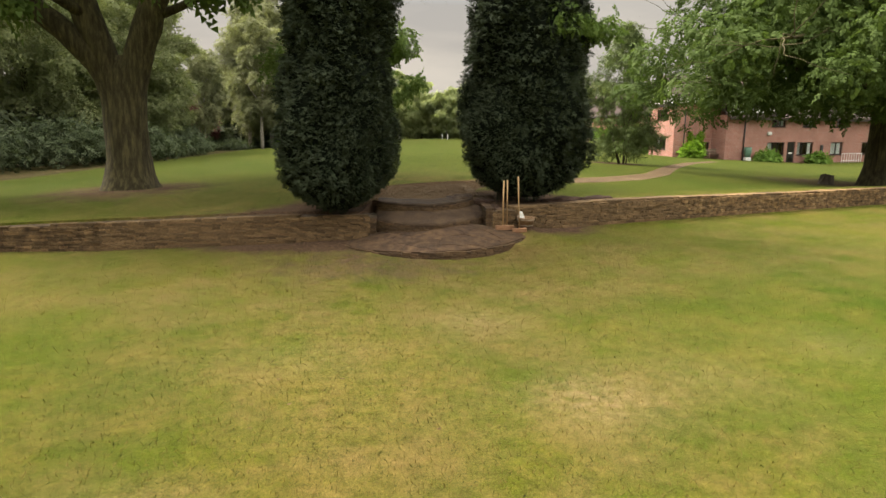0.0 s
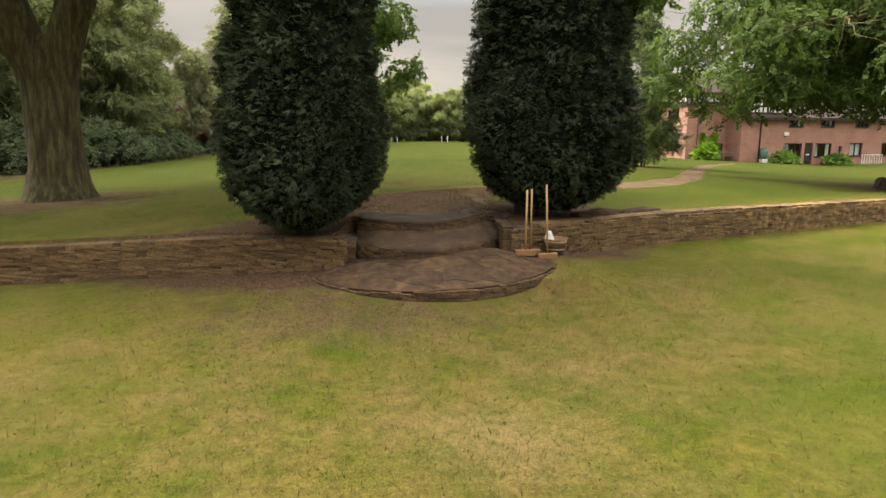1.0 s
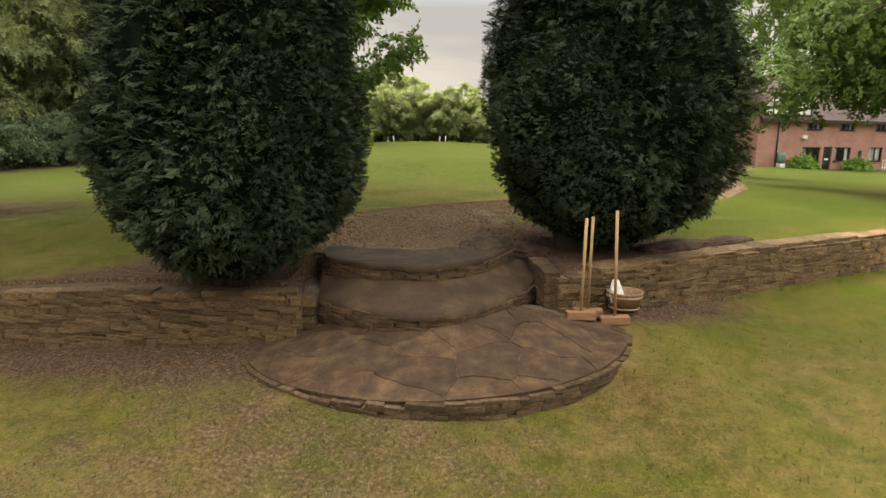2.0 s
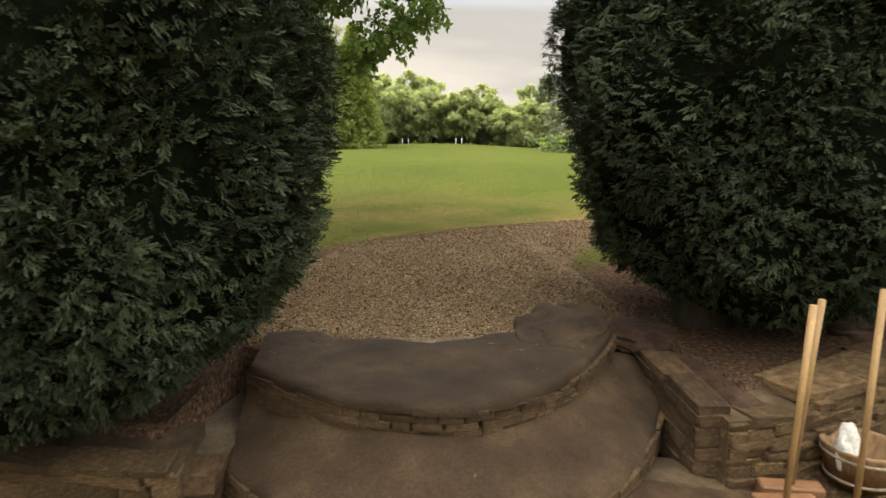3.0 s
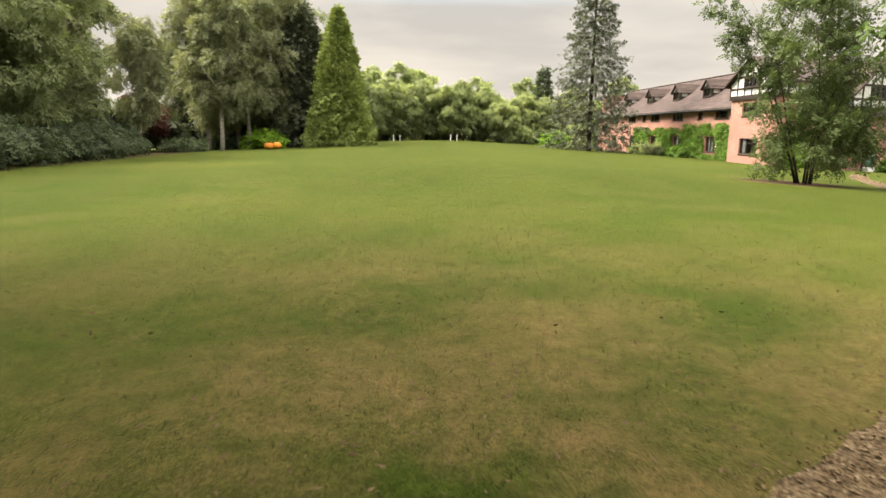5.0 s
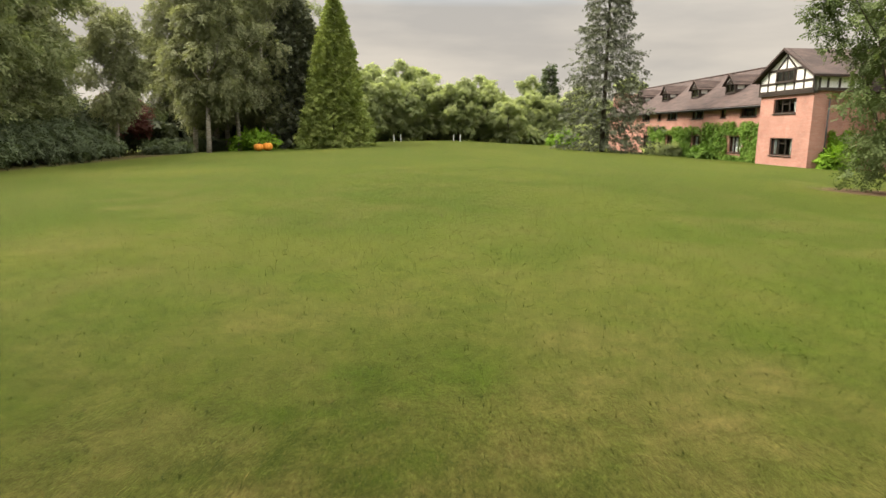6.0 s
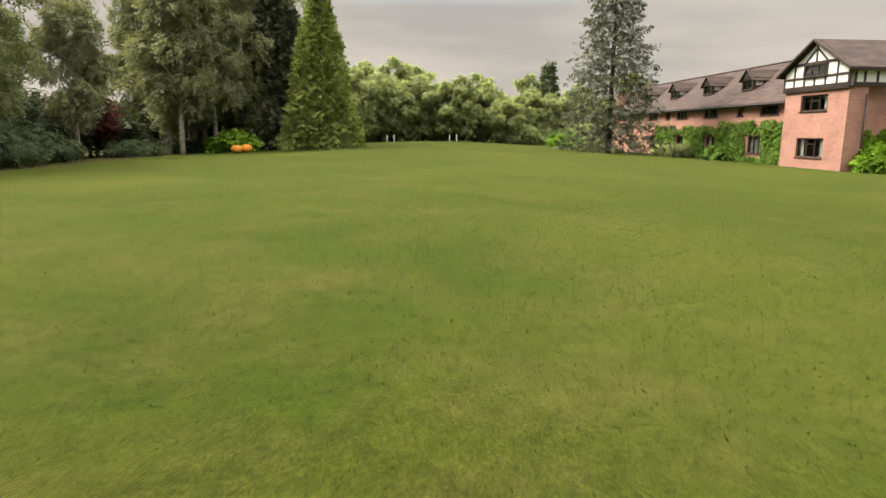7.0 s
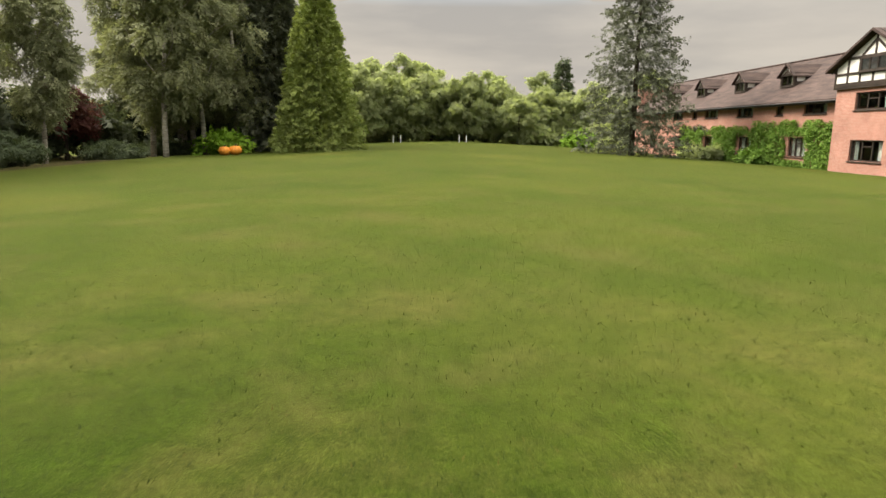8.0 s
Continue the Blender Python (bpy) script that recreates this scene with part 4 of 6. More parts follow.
# ---- plants ----
def fan_template(seed, pairs=6, fine=True):
    """A flat fan of scale leaves: a stem with side shoots."""
    v, f = [], []

    def blade(x0, y0, x1, y1, w, z0, z1):
        d = Vector((x1 - x0, y1 - y0))
        d.normalize()
        nx, ny = -d.y * w, d.x * w
        i = len(v)
        xm, ym, zm = x0 + (x1 - x0) * 0.7, y0 + (y1 - y0) * 0.7, z0 + (z1 - z0) * 0.5
        if fine:
            v.extend([(x0, y0, z0), (xm - nx * 1.7, ym - ny * 1.7, zm), (x1 + nx * 0.9, y1 + ny * 0.9, z1)])
            f.append((i, i + 1, i + 2))
        else:
            v.extend([(x0, y0, z0), (xm - nx, ym - ny, zm), (x1, y1, z1), (xm + nx, ym + ny, zm)])
            f.append((i, i + 1, i + 2, i + 3))

    rng = random.Random(seed)
    blade(0, 0, rng.uniform(-0.08, 0.08), 1.0, 0.03, 0, -0.16)
    for k in range(pairs):
        sgn = 1 if k % 2 else -1
        y, ln, lean = 0.05 + 0.84 / pairs * k + rng.uniform(-0.03, 0.03), rng.uniform(0.3, 0.52) * (1.05 - 0.06 * k), rng.uniform(0.55, 1.0)
        x1, y1 = sgn * ln * lean * 0.85, y + ln * (1.25 - 0.6 * lean)
        z0, z1 = -0.16 * y ** 2, -0.16 * y1 ** 2 - rng.uniform(0.0, 0.14)
        blade(0, y, x1, y1, 0.045 if fine else 0.1, z0, z1)
        for i, t in enumerate((0.36, 0.68)) if fine else ():
            up = rng.uniform(0.12, 0.22) * (1 if (i + k) % 2 else -0.45)
            blade(x1 * t, y + (y1 - y) * t, x1 * (t + 0.17), y + (y1 - y) * (t + 0.12) + up, 0.05, z0 + (z1 - z0) * t, z1 - 0.02)
    return v, f


def leaf_cluster(count, length, width, spread, seed, droop=0.0, plain=False):
    rng = random.Random(seed)
    v, f = [], []
    for _ in range(count):
        c = Vector((rng.gauss(0, spread), rng.gauss(0, spread), rng.gauss(0, spread * 0.7)))
        d = Vector((rng.gauss(0, 1), rng.gauss(0, 1), rng.gauss(-droop, 0.55))).normalized()
        s = d.cross(Vector((rng.gauss(0, 0.4), rng.gauss(0, 0.4), 1))).normalized()
        up = s.cross(d)
        i = len(v)
        if plain:
            v += [c - s * width * 0.5, c + s * width * 0.5 + d * length * 0.2, c + d * length]
            f.append((i, i + 1, i + 2))
            continue
        v += [c, c + d * length * 0.45 + s * width / 2 + up * width * 0.15, c + d * length, c + d * length * 0.45 - s * width / 2 + up * width * 0.15]
        f.append((i, i + 1, i + 2, i + 3))
    return v, f


FAN, FAN_B, FAN_FAR = fan_template(3, 6), fan_template(8, 6), fan_template(5, 5, False)


def build_cypress(cx, cy, base, profile, trunk, n, seed, label, lean=0.0, side=0.0):
    """A clipped columnar conifer: a trunk, a shade-black inner shell and an outer coat of flat sprays."""
    rng = np.random.default_rng(seed)
    tree = thing("cypress", label, "tree", pose(cx, cy, base), group="pair of cypresses by the steps")
    zs, rs = np.array([p[0] for p in profile]), np.array([p[1] for p in profile])
    v, f = tube([(trunk[0], trunk[1], -0.3), (trunk[0], trunk[1], 0.25), (trunk[0] * 0.6, trunk[1] * 0.6, 1.2), (0, 0, zs[-1] * 0.8)], [0.2, 0.15, 0.13, 0.03], 10)
    part("trunk", mesh_from("trunk", v, f), BARK_DARK, tree, smooth=True)

    def radius(z, a):
        lump = 0.055 * np.sin(3 * a + 2.1 * z + seed) + 0.05 * np.sin(5 * a - 3.3 * z) + 0.04 * np.sin(9 * a + 5 * z)
        return np.interp(z, zs, rs) * (1 + lump)

    # inner crown: a near-black shell, the shade deep among the twigs put in as colour
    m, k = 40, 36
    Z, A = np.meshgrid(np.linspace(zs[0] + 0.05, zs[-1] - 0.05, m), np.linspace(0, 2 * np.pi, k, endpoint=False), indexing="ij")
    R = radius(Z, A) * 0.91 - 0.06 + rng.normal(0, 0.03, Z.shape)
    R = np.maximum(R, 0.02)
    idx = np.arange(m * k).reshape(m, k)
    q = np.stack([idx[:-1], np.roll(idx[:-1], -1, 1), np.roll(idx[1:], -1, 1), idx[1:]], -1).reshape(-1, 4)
    part("inner_crown", mesh_tris("inner_crown", np.stack([R * np.cos(A) + lean * Z, R * np.sin(A), Z], -1).reshape(-1, 3), q), CY_SHADE, tree, "near-black inner shell standing for the shade between the sprays")
    # outer sprays in tufts that stand out and up
    m = n // 5
    z = rng.uniform(zs[0], zs[-1], m * 4)
    z = z[rng.random(m * 4) < np.interp(z, zs, rs) / rs.max()]
    a = rng.uniform(0, 2 * np.pi, len(z))
    near = rng.random(len(z)) < 0.42 + 0.58 * (np.sin(a) < 0.35)
    z, a = z[near][:m], a[near][:m]
    close = (np.cos(a - side) > 0.2) & (z < 2.3)
    for _ in range(2):
        k = np.count_nonzero(close)
        z, a = np.concatenate([z, z[:len(close)][close] + rng.normal(0, 0.09, k)]), np.concatenate([a, a[:len(close)][close] + rng.normal(0, 0.09, k)])
    depth = rng.beta(1.4, 2.4, len(z))
    heading = np.column_stack([rng.normal(0, 0.28, (len(z), 2)), rng.normal(0.12, 0.32, len(z))])
    tuft = np.repeat(np.arange(len(z)), 5)
    z, a, depth, heading = z[tuft] + rng.normal(0, 0.035, len(tuft)), a[tuft], depth[tuft], heading[tuft]
    a = a + rng.normal(0, 0.035, len(a)) / np.maximum(np.interp(z, zs, rs), 0.2)
    depth = np.clip(depth + rng.normal(0, 0.12, len(z)), 0, 1)
    r = radius(z, a) * (1.0 - 0.16 * depth)
    slope = (np.interp(z + 0.1, zs, rs) - np.interp(z - 0.1, zs, rs)) / 0.2
    out = np.column_stack([np.cos(a), np.sin(a), -slope])
    out /= np.linalg.norm(out, axis=1, keepdims=True)
    fwd = out * (0.75, 0.75, 0.3) + heading + rng.normal(0, 0.24, (len(z), 3))
    at = np.column_stack([r * np.cos(a) + lean * z, r * np.sin(a), z]) - out * 0.07
    up = out * 0.4 + rng.normal(0, 0.35, (len(z), 3)) + (0, 0, 0.9)
    size = rng.uniform(0.065, 0.125, len(z)) * (0.8 + 0.4 * rng.random(len(z) // 5 + 1)[np.arange(len(z)) // 5]) * np.where((np.cos(a - side) > 0.2) & (z < 2.3), 0.62, 1.0)
    T, pick = turns(fwd, up, rng.normal(0, 0.35, len(z))), rng.random(len(z))
    high = (z > 3.0) | (np.sin(a) > 0.9)
    for template, some, grow in ((FAN, ~high & (pick < 0.5), 1.0), (FAN_B, ~high & (pick >= 0.5), 1.0), (FAN_FAR, high, 1.1)):
        part("crown", strew("crown", *template, at[some], T[some], size[some] * grow), L_CYPRESS, tree, "flat dark green sprays")
    return tree


build_cypress(-1.28, 0.49, 0.6, ((0.06, 0.2), (0.15, 0.46), (0.28, 0.69), (0.48, 0.92), (0.76, 1.05), (1.05, 1.1), (1.4, 1.1), (1.9, 1.07), (2.45, 1.03), (2.8, 0.93), (3.2, 0.98), (3.8, 1.0), (4.6, 0.85), (5.6, 0.5), (6.2, 0.1)), (0.05, 0.1), 22000, 31,
              "dense dark green clipped cypress overhanging the wall", 0.03, 0.0)
build_cypress(2.48, 1.53, 0.72, ((0.06, 0.34), (0.17, 0.7), (0.42, 1.04), (0.88, 1.28), (1.4, 1.38), (1.8, 1.35), (2.2, 1.25), (2.45, 1.19), (2.8, 1.24), (3.6, 1.25), (4.6, 1.0), (5.6, 0.6), (6.3, 0.1)), (-0.38, 0.0), 23000, 32,
              "dense dark green clipped cypress on a bare trunk", 0.0, math.pi)


def limbs(rng, start, heading, length, radius, depth, out, tips, bend=0.25, sides=7, split=3, droop=0.0):
    """Grows a limb and its branches; gathers tubes and the ends."""
    pts, rad, p, d = [Vector(start)], [radius], Vector(start), Vector(heading).normalized()
    steps = 4
    for i in range(steps):
        d = (d + Vector((rng.gauss(0, bend), rng.gauss(0, bend), rng.gauss(0, bend) - droop)) * 0.5).normalized()
        p = p + d * length / steps
        pts.append(p.copy())
        rad.append(radius * (1 - 0.55 * (i + 1) / steps))
    out.append(tube(pts, rad, sides))
    tips.append(pts[-1])
    if depth == 0:
        return
    for k in range(split):
        i = rng.choice((2, 3, 4)) if k else 4
        b = Vector((rng.gauss(0, 1), rng.gauss(0, 1), rng.gauss(0.15, 0.6))).normalized()
        limbs(rng, pts[i], d * 0.75 + b * 0.75, length * rng.uniform(0.55, 0.8), rad[i] * 0.72, depth - 1, out, tips, bend, max(4, sides - 1), split, droop)


def lobes_round(rng, centre, radius, height, count, r=(0.22, 0.4), low=-0.6):
    out = []
    for _ in range(count):
        while True:
            d = Vector((rng.uniform(-1, 1), rng.uniform(-1, 1), rng.uniform(low, 1)))
            if 0.35 < d.length < 1:
                break
        s = rng.uniform(*r) * radius
        out.append((centre[0] + d.x * (radius - s * 0.6), centre[1] + d.y * (radius - s * 0.6), centre[2] + d.z * (height - s * 0.5), s))
    return out


def leaf_spray(seed, leaves=7, length=0.42, width=0.22, plain=True):
    """A leafy twig about one long: kite-shaped leaves either side of its line, drooping at the tip."""
    rng = random.Random(seed)
    v, f = [], []
    for k in range(leaves):
        y = 0.08 + 0.72 * k / max(leaves - 1, 1)
        side = (1 if k % 2 else -1) if k < leaves - 1 else 0.1
        a = side * rng.uniform(0.5, 1.15)
        d, z0 = Vector((math.sin(a), math.cos(a), rng.uniform(-0.35, 0.12))), -0.16 * y * y
        w = Vector((math.cos(a), -math.sin(a), rng.uniform(-0.35, 0.35))) * width * 0.5
        c, ln = Vector((0, y, z0 + rng.uniform(-0.05, 0.05))), length * rng.uniform(0.75, 1.15)
        i = len(v)
        if plain:
            v += [c + d * ln * 0.2 - w * 1.1, c + d * ln * 0.4 + w * 1.2, c + d * ln * 1.05]
            f.append((i, i + 1, i + 2))
        else:
            v += [c, c + d * ln * 0.45 + w, c + d * ln, c + d * ln * 0.45 - w]
            f.append((i, i + 1, i + 2, i + 3))
    return v, f


SP_BROAD, SP_WOOD, SP_FINE, SP_FAR = leaf_spray(1, 7, 0.42, 0.24, False), leaf_spray(2, 7, 0.4, 0.28), leaf_spray(3, 9, 0.3, 0.15), leaf_spray(4, 6, 0.46, 0.36)


def sprays_on(name, nr, lobes, count, template, size, squash=0.7, lift=0.45, loose=0.45, shell=0.72, under=0.4, droop=0.25):
    """Leafy twigs laid like shingles over the upper and outer faces of many lobes (x, y, z, r)."""
    L = np.array(lobes, float)
    w = L[:, 3] ** 2
    k = nr.choice(len(L), count, p=w / w.sum())
    d = nr.normal(0, 1, (count, 3))
    d /= np.linalg.norm(d, axis=1, keepdims=True)
    flip = (d[:, 2] < 0) & (nr.random(count) > under)
    d[flip, 2] *= -1
    bump = 1 + 0.16 * np.sin(5 * d[:, 0] + 3 * k) * np.sin(5 * d[:, 1] + 2 * k) + nr.normal(0, 0.06, count)
    at = L[k, :3] + d * (L[k, 3] * (shell + (1 - shell) * nr.random(count) ** 0.5) * bump)[:, None] * (1, 1, squash)
    normal = d + (0, 0, lift) + nr.normal(0, loose, (count, 3))
    t = nr.normal(0, 1, (count, 3)) + d * (0.9, 0.9, 0.2) - (0, 0, droop)
    normal /= np.linalg.norm(normal, axis=1, keepdims=True)
    t -= normal * (t * normal).sum(1, keepdims=True)
    return strew(name, *template, at, turns(t, normal, np.zeros(count)), nr.uniform(*size, count))


def big_tree(name, label, x, y, trunks, trunk_r, boughs, lobes, n_leaf, seed, leaf=L_BROAD, bark=BARK, template=SP_BROAD, size=(0.35, 0.7), sides=22, flare=1.45, low_lobes=(), n_low=0, low_size=(0.14, 0.28)):
    rng, nr = random.Random(seed), np.random.default_rng(seed)
    tree = thing(name, label, "tree", pose(x, y, z_at(x, y)))
    stems = [tube([(0, 0, z) for z in (-0.35, 0.0, 0.15, 0.35, 0.7, 1.1, 1.6, 2.2, 2.8, 3.2)], [trunk_r * k * flare for k in (1.12, 1.0, 0.88, 0.79, 0.7, 0.65, 0.61, 0.57, 0.45, 0.2)], sides)]
    for path, rad in trunks:
        k = np.linspace(0, len(path) - 1, 3 * len(path))
        stems.append(tube([[float(np.interp(q, range(len(path)), [p[i] for p in path])) for i in range(3)] for q in k], [float(np.interp(q, range(len(rad)), rad)) for q in k], sides))
    stems = [([p * 1.0 + Vector((p.x, p.y, 0)) * (0.05 * math.sin(5 * math.atan2(p.y, p.x) + p.z) * math.exp(-p.z) + 0.035 * math.sin(9 * math.atan2(p.y, p.x) + 0.7 * p.z) + 0.06 * noise.noise(p * 2.2)) for p in v], f) for v, f in stems]
    part("trunk", mesh_from("trunk", *join_arrays(stems)), bark, tree, smooth=True)
    for b in boughs:
        out, tips = [], []
        limbs(rng, b[0], b[1], b[2], b[3], b[4], out, tips, 0.3, 9, 3)
        part("limb", mesh_from("limb", *join_arrays(out)), bark, tree, smooth=True)
    part("crown", sprays_on("crown", nr, lobes, n_leaf, template, size, 0.5), leaf, tree)
    if n_low:
        part("hanging_sprays", sprays_on("hanging_sprays", nr, low_lobes, n_low, SP_BROAD, low_size, 0.75, 0.2, 0.6, 0.25, 0.9, 0.9), leaf, tree)
    return tree


def crown_over(seed, radius, z0, z1, count, r, centre=(0, 0)):
    rng = random.Random(seed)
    return lobes_round(rng, (*centre, (z0 + z1) / 2), radius, (z1 - z0) / 2, count, r, -0.95)


big_tree("broadleaf_tree", "large spreading tree with a forked mossy trunk on the upper lawn", -6.55, 5.4, [([(-0.1, 0, -0.3), (-0.1, 0, 1.0), (-0.15, 0, 2.2), (-0.4, 0, 3.2), (-0.74, 0, 4.3), (-1.0, 0.05, 5.4), (-1.5, 0.1, 7.0)], [0.42, 0.38, 0.35, 0.34, 0.32, 0.28, 0.2]),
          ([(-0.2, -0.05, 2.4), (-0.55, -0.1, 3.05), (-1.1, -0.15, 3.7), (-1.75, -0.2, 4.3), (-2.6, -0.3, 4.9), (-4.0, -0.5, 5.7)], [0.25, 0.26, 0.25, 0.23, 0.2, 0.14]),
          ([(0.1, 0, -0.3), (0.1, 0, 1.0), (0.15, 0, 2.2), (0.42, 0, 3.2), (0.82, 0, 4.3), (1.3, 0, 5.4), (2.3, 0, 7.0)], [0.42, 0.38, 0.35, 0.34, 0.33, 0.29, 0.2])], 0.49,
         [((-1.45, 0.1, 6.8), (-0.3, 0.3, 1.0), 2.6, 0.2, 2), ((-3.9, -0.5, 5.6), (-0.9, -0.2, 0.5), 2.4, 0.13, 2), ((2.2, 0, 6.8), (0.6, 0.2, 1.0), 2.6, 0.2, 2), ((5.4, -3.2, 5.6), (0.9, -0.7, -0.75), 1.5, 0.022, 3), ((5.9, -3.6, 5.7), (1.0, -0.3, -0.9), 1.5, 0.02, 3), ((4.8, -3.3, 5.5), (1.0, -0.6, -0.7), 1.7, 0.022, 3), ((0.6, 0.0, 4.0), (1.0, 0.05, 0.35), 3.6, 0.12, 2), ((4.2, -2.2, 5.2), (1.0, -0.4, 0.0), 4.8, 0.05, 0), ((-0.5, 0, 4.0), (-0.8, -0.6, 0.5), 3.4, 0.14, 2)],
         crown_over(41, 6.8, 4.7, 11.5, 34, (0.16, 0.28)) + [(-2.2, -2.4, 4.0, 1.2), (-3.6, -1.6, 3.6, 1.2), (-4.8, -0.6, 3.4, 1.2), (2.5, -2.2, 4.5, 1.0), (5.6, -2.6, 4.9, 0.9), (4.6, -3.0, 5.0, 0.9)], 17000, 41, size=(0.3, 0.6), template=SP_WOOD,
         n_low=3200, low_lobes=[(9.4, -4.8, 3.5, 0.35), (10.0, -4.5, 3.45, 0.35), (10.5, -4.1, 3.5, 0.4), (6.4, 0.4, 2.12, 0.26), (6.0, 0.5, 2.18, 0.24), (5.6, 0.3, 2.25, 0.28), (6.7, 0.3, 2.4, 0.35), (7.1, 0.2, 2.7, 0.35), (6.1, 0.2, 2.95, 0.5), (5.4, 0.8, 3.0, 0.5), (4.7, 1.2, 2.8, 0.5), (3.8, 1.0, 3.2, 0.7), (6.0, 0.6, 3.5, 0.8), (4.8, 0.4, 3.3, 0.8), (6.6, 0.5, 3.7, 0.7)])
big_tree("broadleaf_tree", "broad dark green tree with low sweeping boughs beside the building", 18.3, 10.3, [([(0, 0, -0.3), (0, 0, 1.2), (0.05, 0, 2.4), (0.1, 0, 3.6), (0.1, 0, 6.5)], [0.56, 0.5, 0.47, 0.45, 0.3])], 0.52,
         [((0, 0, 2.4), (-1, -0.3, 0.5), 4.6, 0.25, 3), ((0, 0, 3.0), (0.6, -0.7, 0.7), 4.2, 0.25, 3), ((0, 0, 3.2), (-0.2, 0.8, 1.0), 4.4, 0.25, 3)],
         crown_over(43, 8.8, 3.6, 13.5, 60, (0.16, 0.28)) + [(-4.5, -1.2, 2.95, 1.2), (-6.2, -0.8, 3.05, 1.2), (-3.2, -2.2, 2.85, 1.1), (-7.6, 0, 3.35, 1.1), (-2, -3.2, 3.05, 1.2), (-5.5, 1, 2.95, 1.2), (0.5, -3.5, 2.75, 1.2), (-6.5, -0.5, 4.40, 1.5), (-4.5, -1.5, 4.60, 1.6), (-2.5, -2.5, 4.60, 1.6), (-0.5, -3, 4.40, 1.6), (-5.5, -1, 6.00, 1.6), (-3, -2, 6.20, 1.6), (-7.5, 0.5, 5.40, 1.3), (-7.2, 4, 3.15, 1), (-6.6, 4.8, 4.40, 1.2), (-5.8, 3.6, 2.55, 1), (-7.6, 3.2, 4.80, 1.2), (-6.5, 0.2, 3.15, 1), (-4.2, -0.6, 2.95, 1), (-1.8, -2, 2.95, 1), (-7.4, 4.5, 3.45, 1.2)], 24000, 43, size=(0.25, 0.48), leaf=L_SWEEP, template=SP_WOOD,
         low_lobes=crown_over(44, 8.6, 2.3, 6.6, 70, (0.12, 0.19)), n_low=13000, low_size=(0.22, 0.42))


def narrow_tree():
    """The slender many-stemmed tree on the lawn."""
    x, y = 12.5, 20.3
    rng, nr = random.Random(51), np.random.default_rng(51)
    tree = thing("multi_stem_tree", "slender many-stemmed tree with light open foliage", "tree", pose(x, y, z_at(x, y)))
    for k in range(7):
        a = 2 * math.pi * k / 7
        out, tips = [], []
        limbs(rng, (0.18 * math.cos(a), 0.18 * math.sin(a), -0.1), (0.26 * math.cos(a) - 0.14, 0.24 * math.sin(a) + 0.03, 1), rng.uniform(2.6, 3.8), 0.036, 2, out, tips, 0.18, 6, 2)
        part("stem", mesh_from("stem", *join_arrays(out)), BARK_DARK, tree, smooth=True)
    lob = []
    for k in range(70):
        z = 0.45 + 6.2 * k / 69
        reach = float(np.interp(z, (0.4, 1.2, 2.2, 3.8, 5.2, 6.7), (1.15, 1.5, 1.45, 1.5, 1.05, 0.25)))
        a, q = k * 2.4, math.sqrt(rng.random())
        lob.append((reach * q * math.cos(a) - 0.05, reach * q * math.sin(a), z + rng.uniform(-0.2, 0.2), rng.uniform(0.32, 0.55)))
    lob += [(-2.6, 0.9, 4.9, 0.3), (-2.2, 0.7, 4.6, 0.35), (-1.9, 0.5, 4.2, 0.4), (-2.3, 0.8, 5.5, 0.3), (-1.9, 0.6, 3.6, 0.35), (-2.1, 0.7, 4.0, 0.35), (-1.7, 0.5, 3.2, 0.35), (1.2, -0.5, 0.8, 0.6), (1.6, -0.4, 1.3, 0.5), (0.9, -0.7, 1.5, 0.6)]
    part("crown", sprays_on("crown", nr, lob, 7000, SP_FINE, (0.2, 0.4), 0.85, 0.3, 0.6, 0.3, 0.6, 0.4), L_STEM, tree)


narrow_tree()


def conifer(name, label, x, y, height, radius, leaf, n, seed, sparse=0.0, bark=BARK_DARK, power=0.85, low=0.05, size=(0.35, 0.75), tiers=0):
    """A cone of flat sprays on whorled branches."""
    nr = np.random.default_rng(seed)
    tree = thing(name, label, "tree", pose(x, y, z_at(x, y)))
    v, f = tube([(0, 0, -0.3), (0, 0, height * 0.5), (0, 0, height * 0.98)], [radius * 0.04 + 0.08, radius * 0.025 + 0.05, 0.02], 8)
    part("trunk", mesh_from("trunk", v, f), bark, tree, smooth=True)
    t = nr.random(n) ** 0.75 if not tiers else (np.floor(nr.random(n) ** 0.8 * tiers) + nr.random(n) * 0.45) / tiers
    z = height * (low + (1 - low) * (1 - t))
    reach = radius * np.maximum(1 - (z / height), 0.0) ** power
    a = nr.uniform(0, 2 * np.pi, n)
    if sparse:
        arms = np.floor(nr.random(n) * 8) + np.floor(t * max(tiers, 1)) * 2.4
        a = arms * 2 * np.pi / 8 + nr.normal(0, 0.14, n)
        reach = reach * (0.75 + 0.5 * np.abs(np.sin(arms * 12.9)))
    lump = 1 + 0.09 * np.sin(4 * a + 1.1 * z) + 0.08 * np.sin(7 * a - 2.3 * z)
    r = reach * lump * (nr.random(n) ** (0.33 if not sparse else 0.6))
    at = np.column_stack([r * np.cos(a), r * np.sin(a), z - 0.22 * r * (1 if sparse else 0.4)])
    fwd = np.column_stack([np.cos(a), np.sin(a), nr.normal(0.1 if not sparse else -0.2, 0.5, n)]) + nr.normal(0, 0.35, (n, 3))
    part("crown", strew("crown", *FAN_FAR, at, turns(fwd, nr.normal(0, 0.5, (n, 3)) + (0, 0, 1), nr.normal(0, 0.5, n)), nr.uniform(*size, n)), leaf, tree)
    return tree


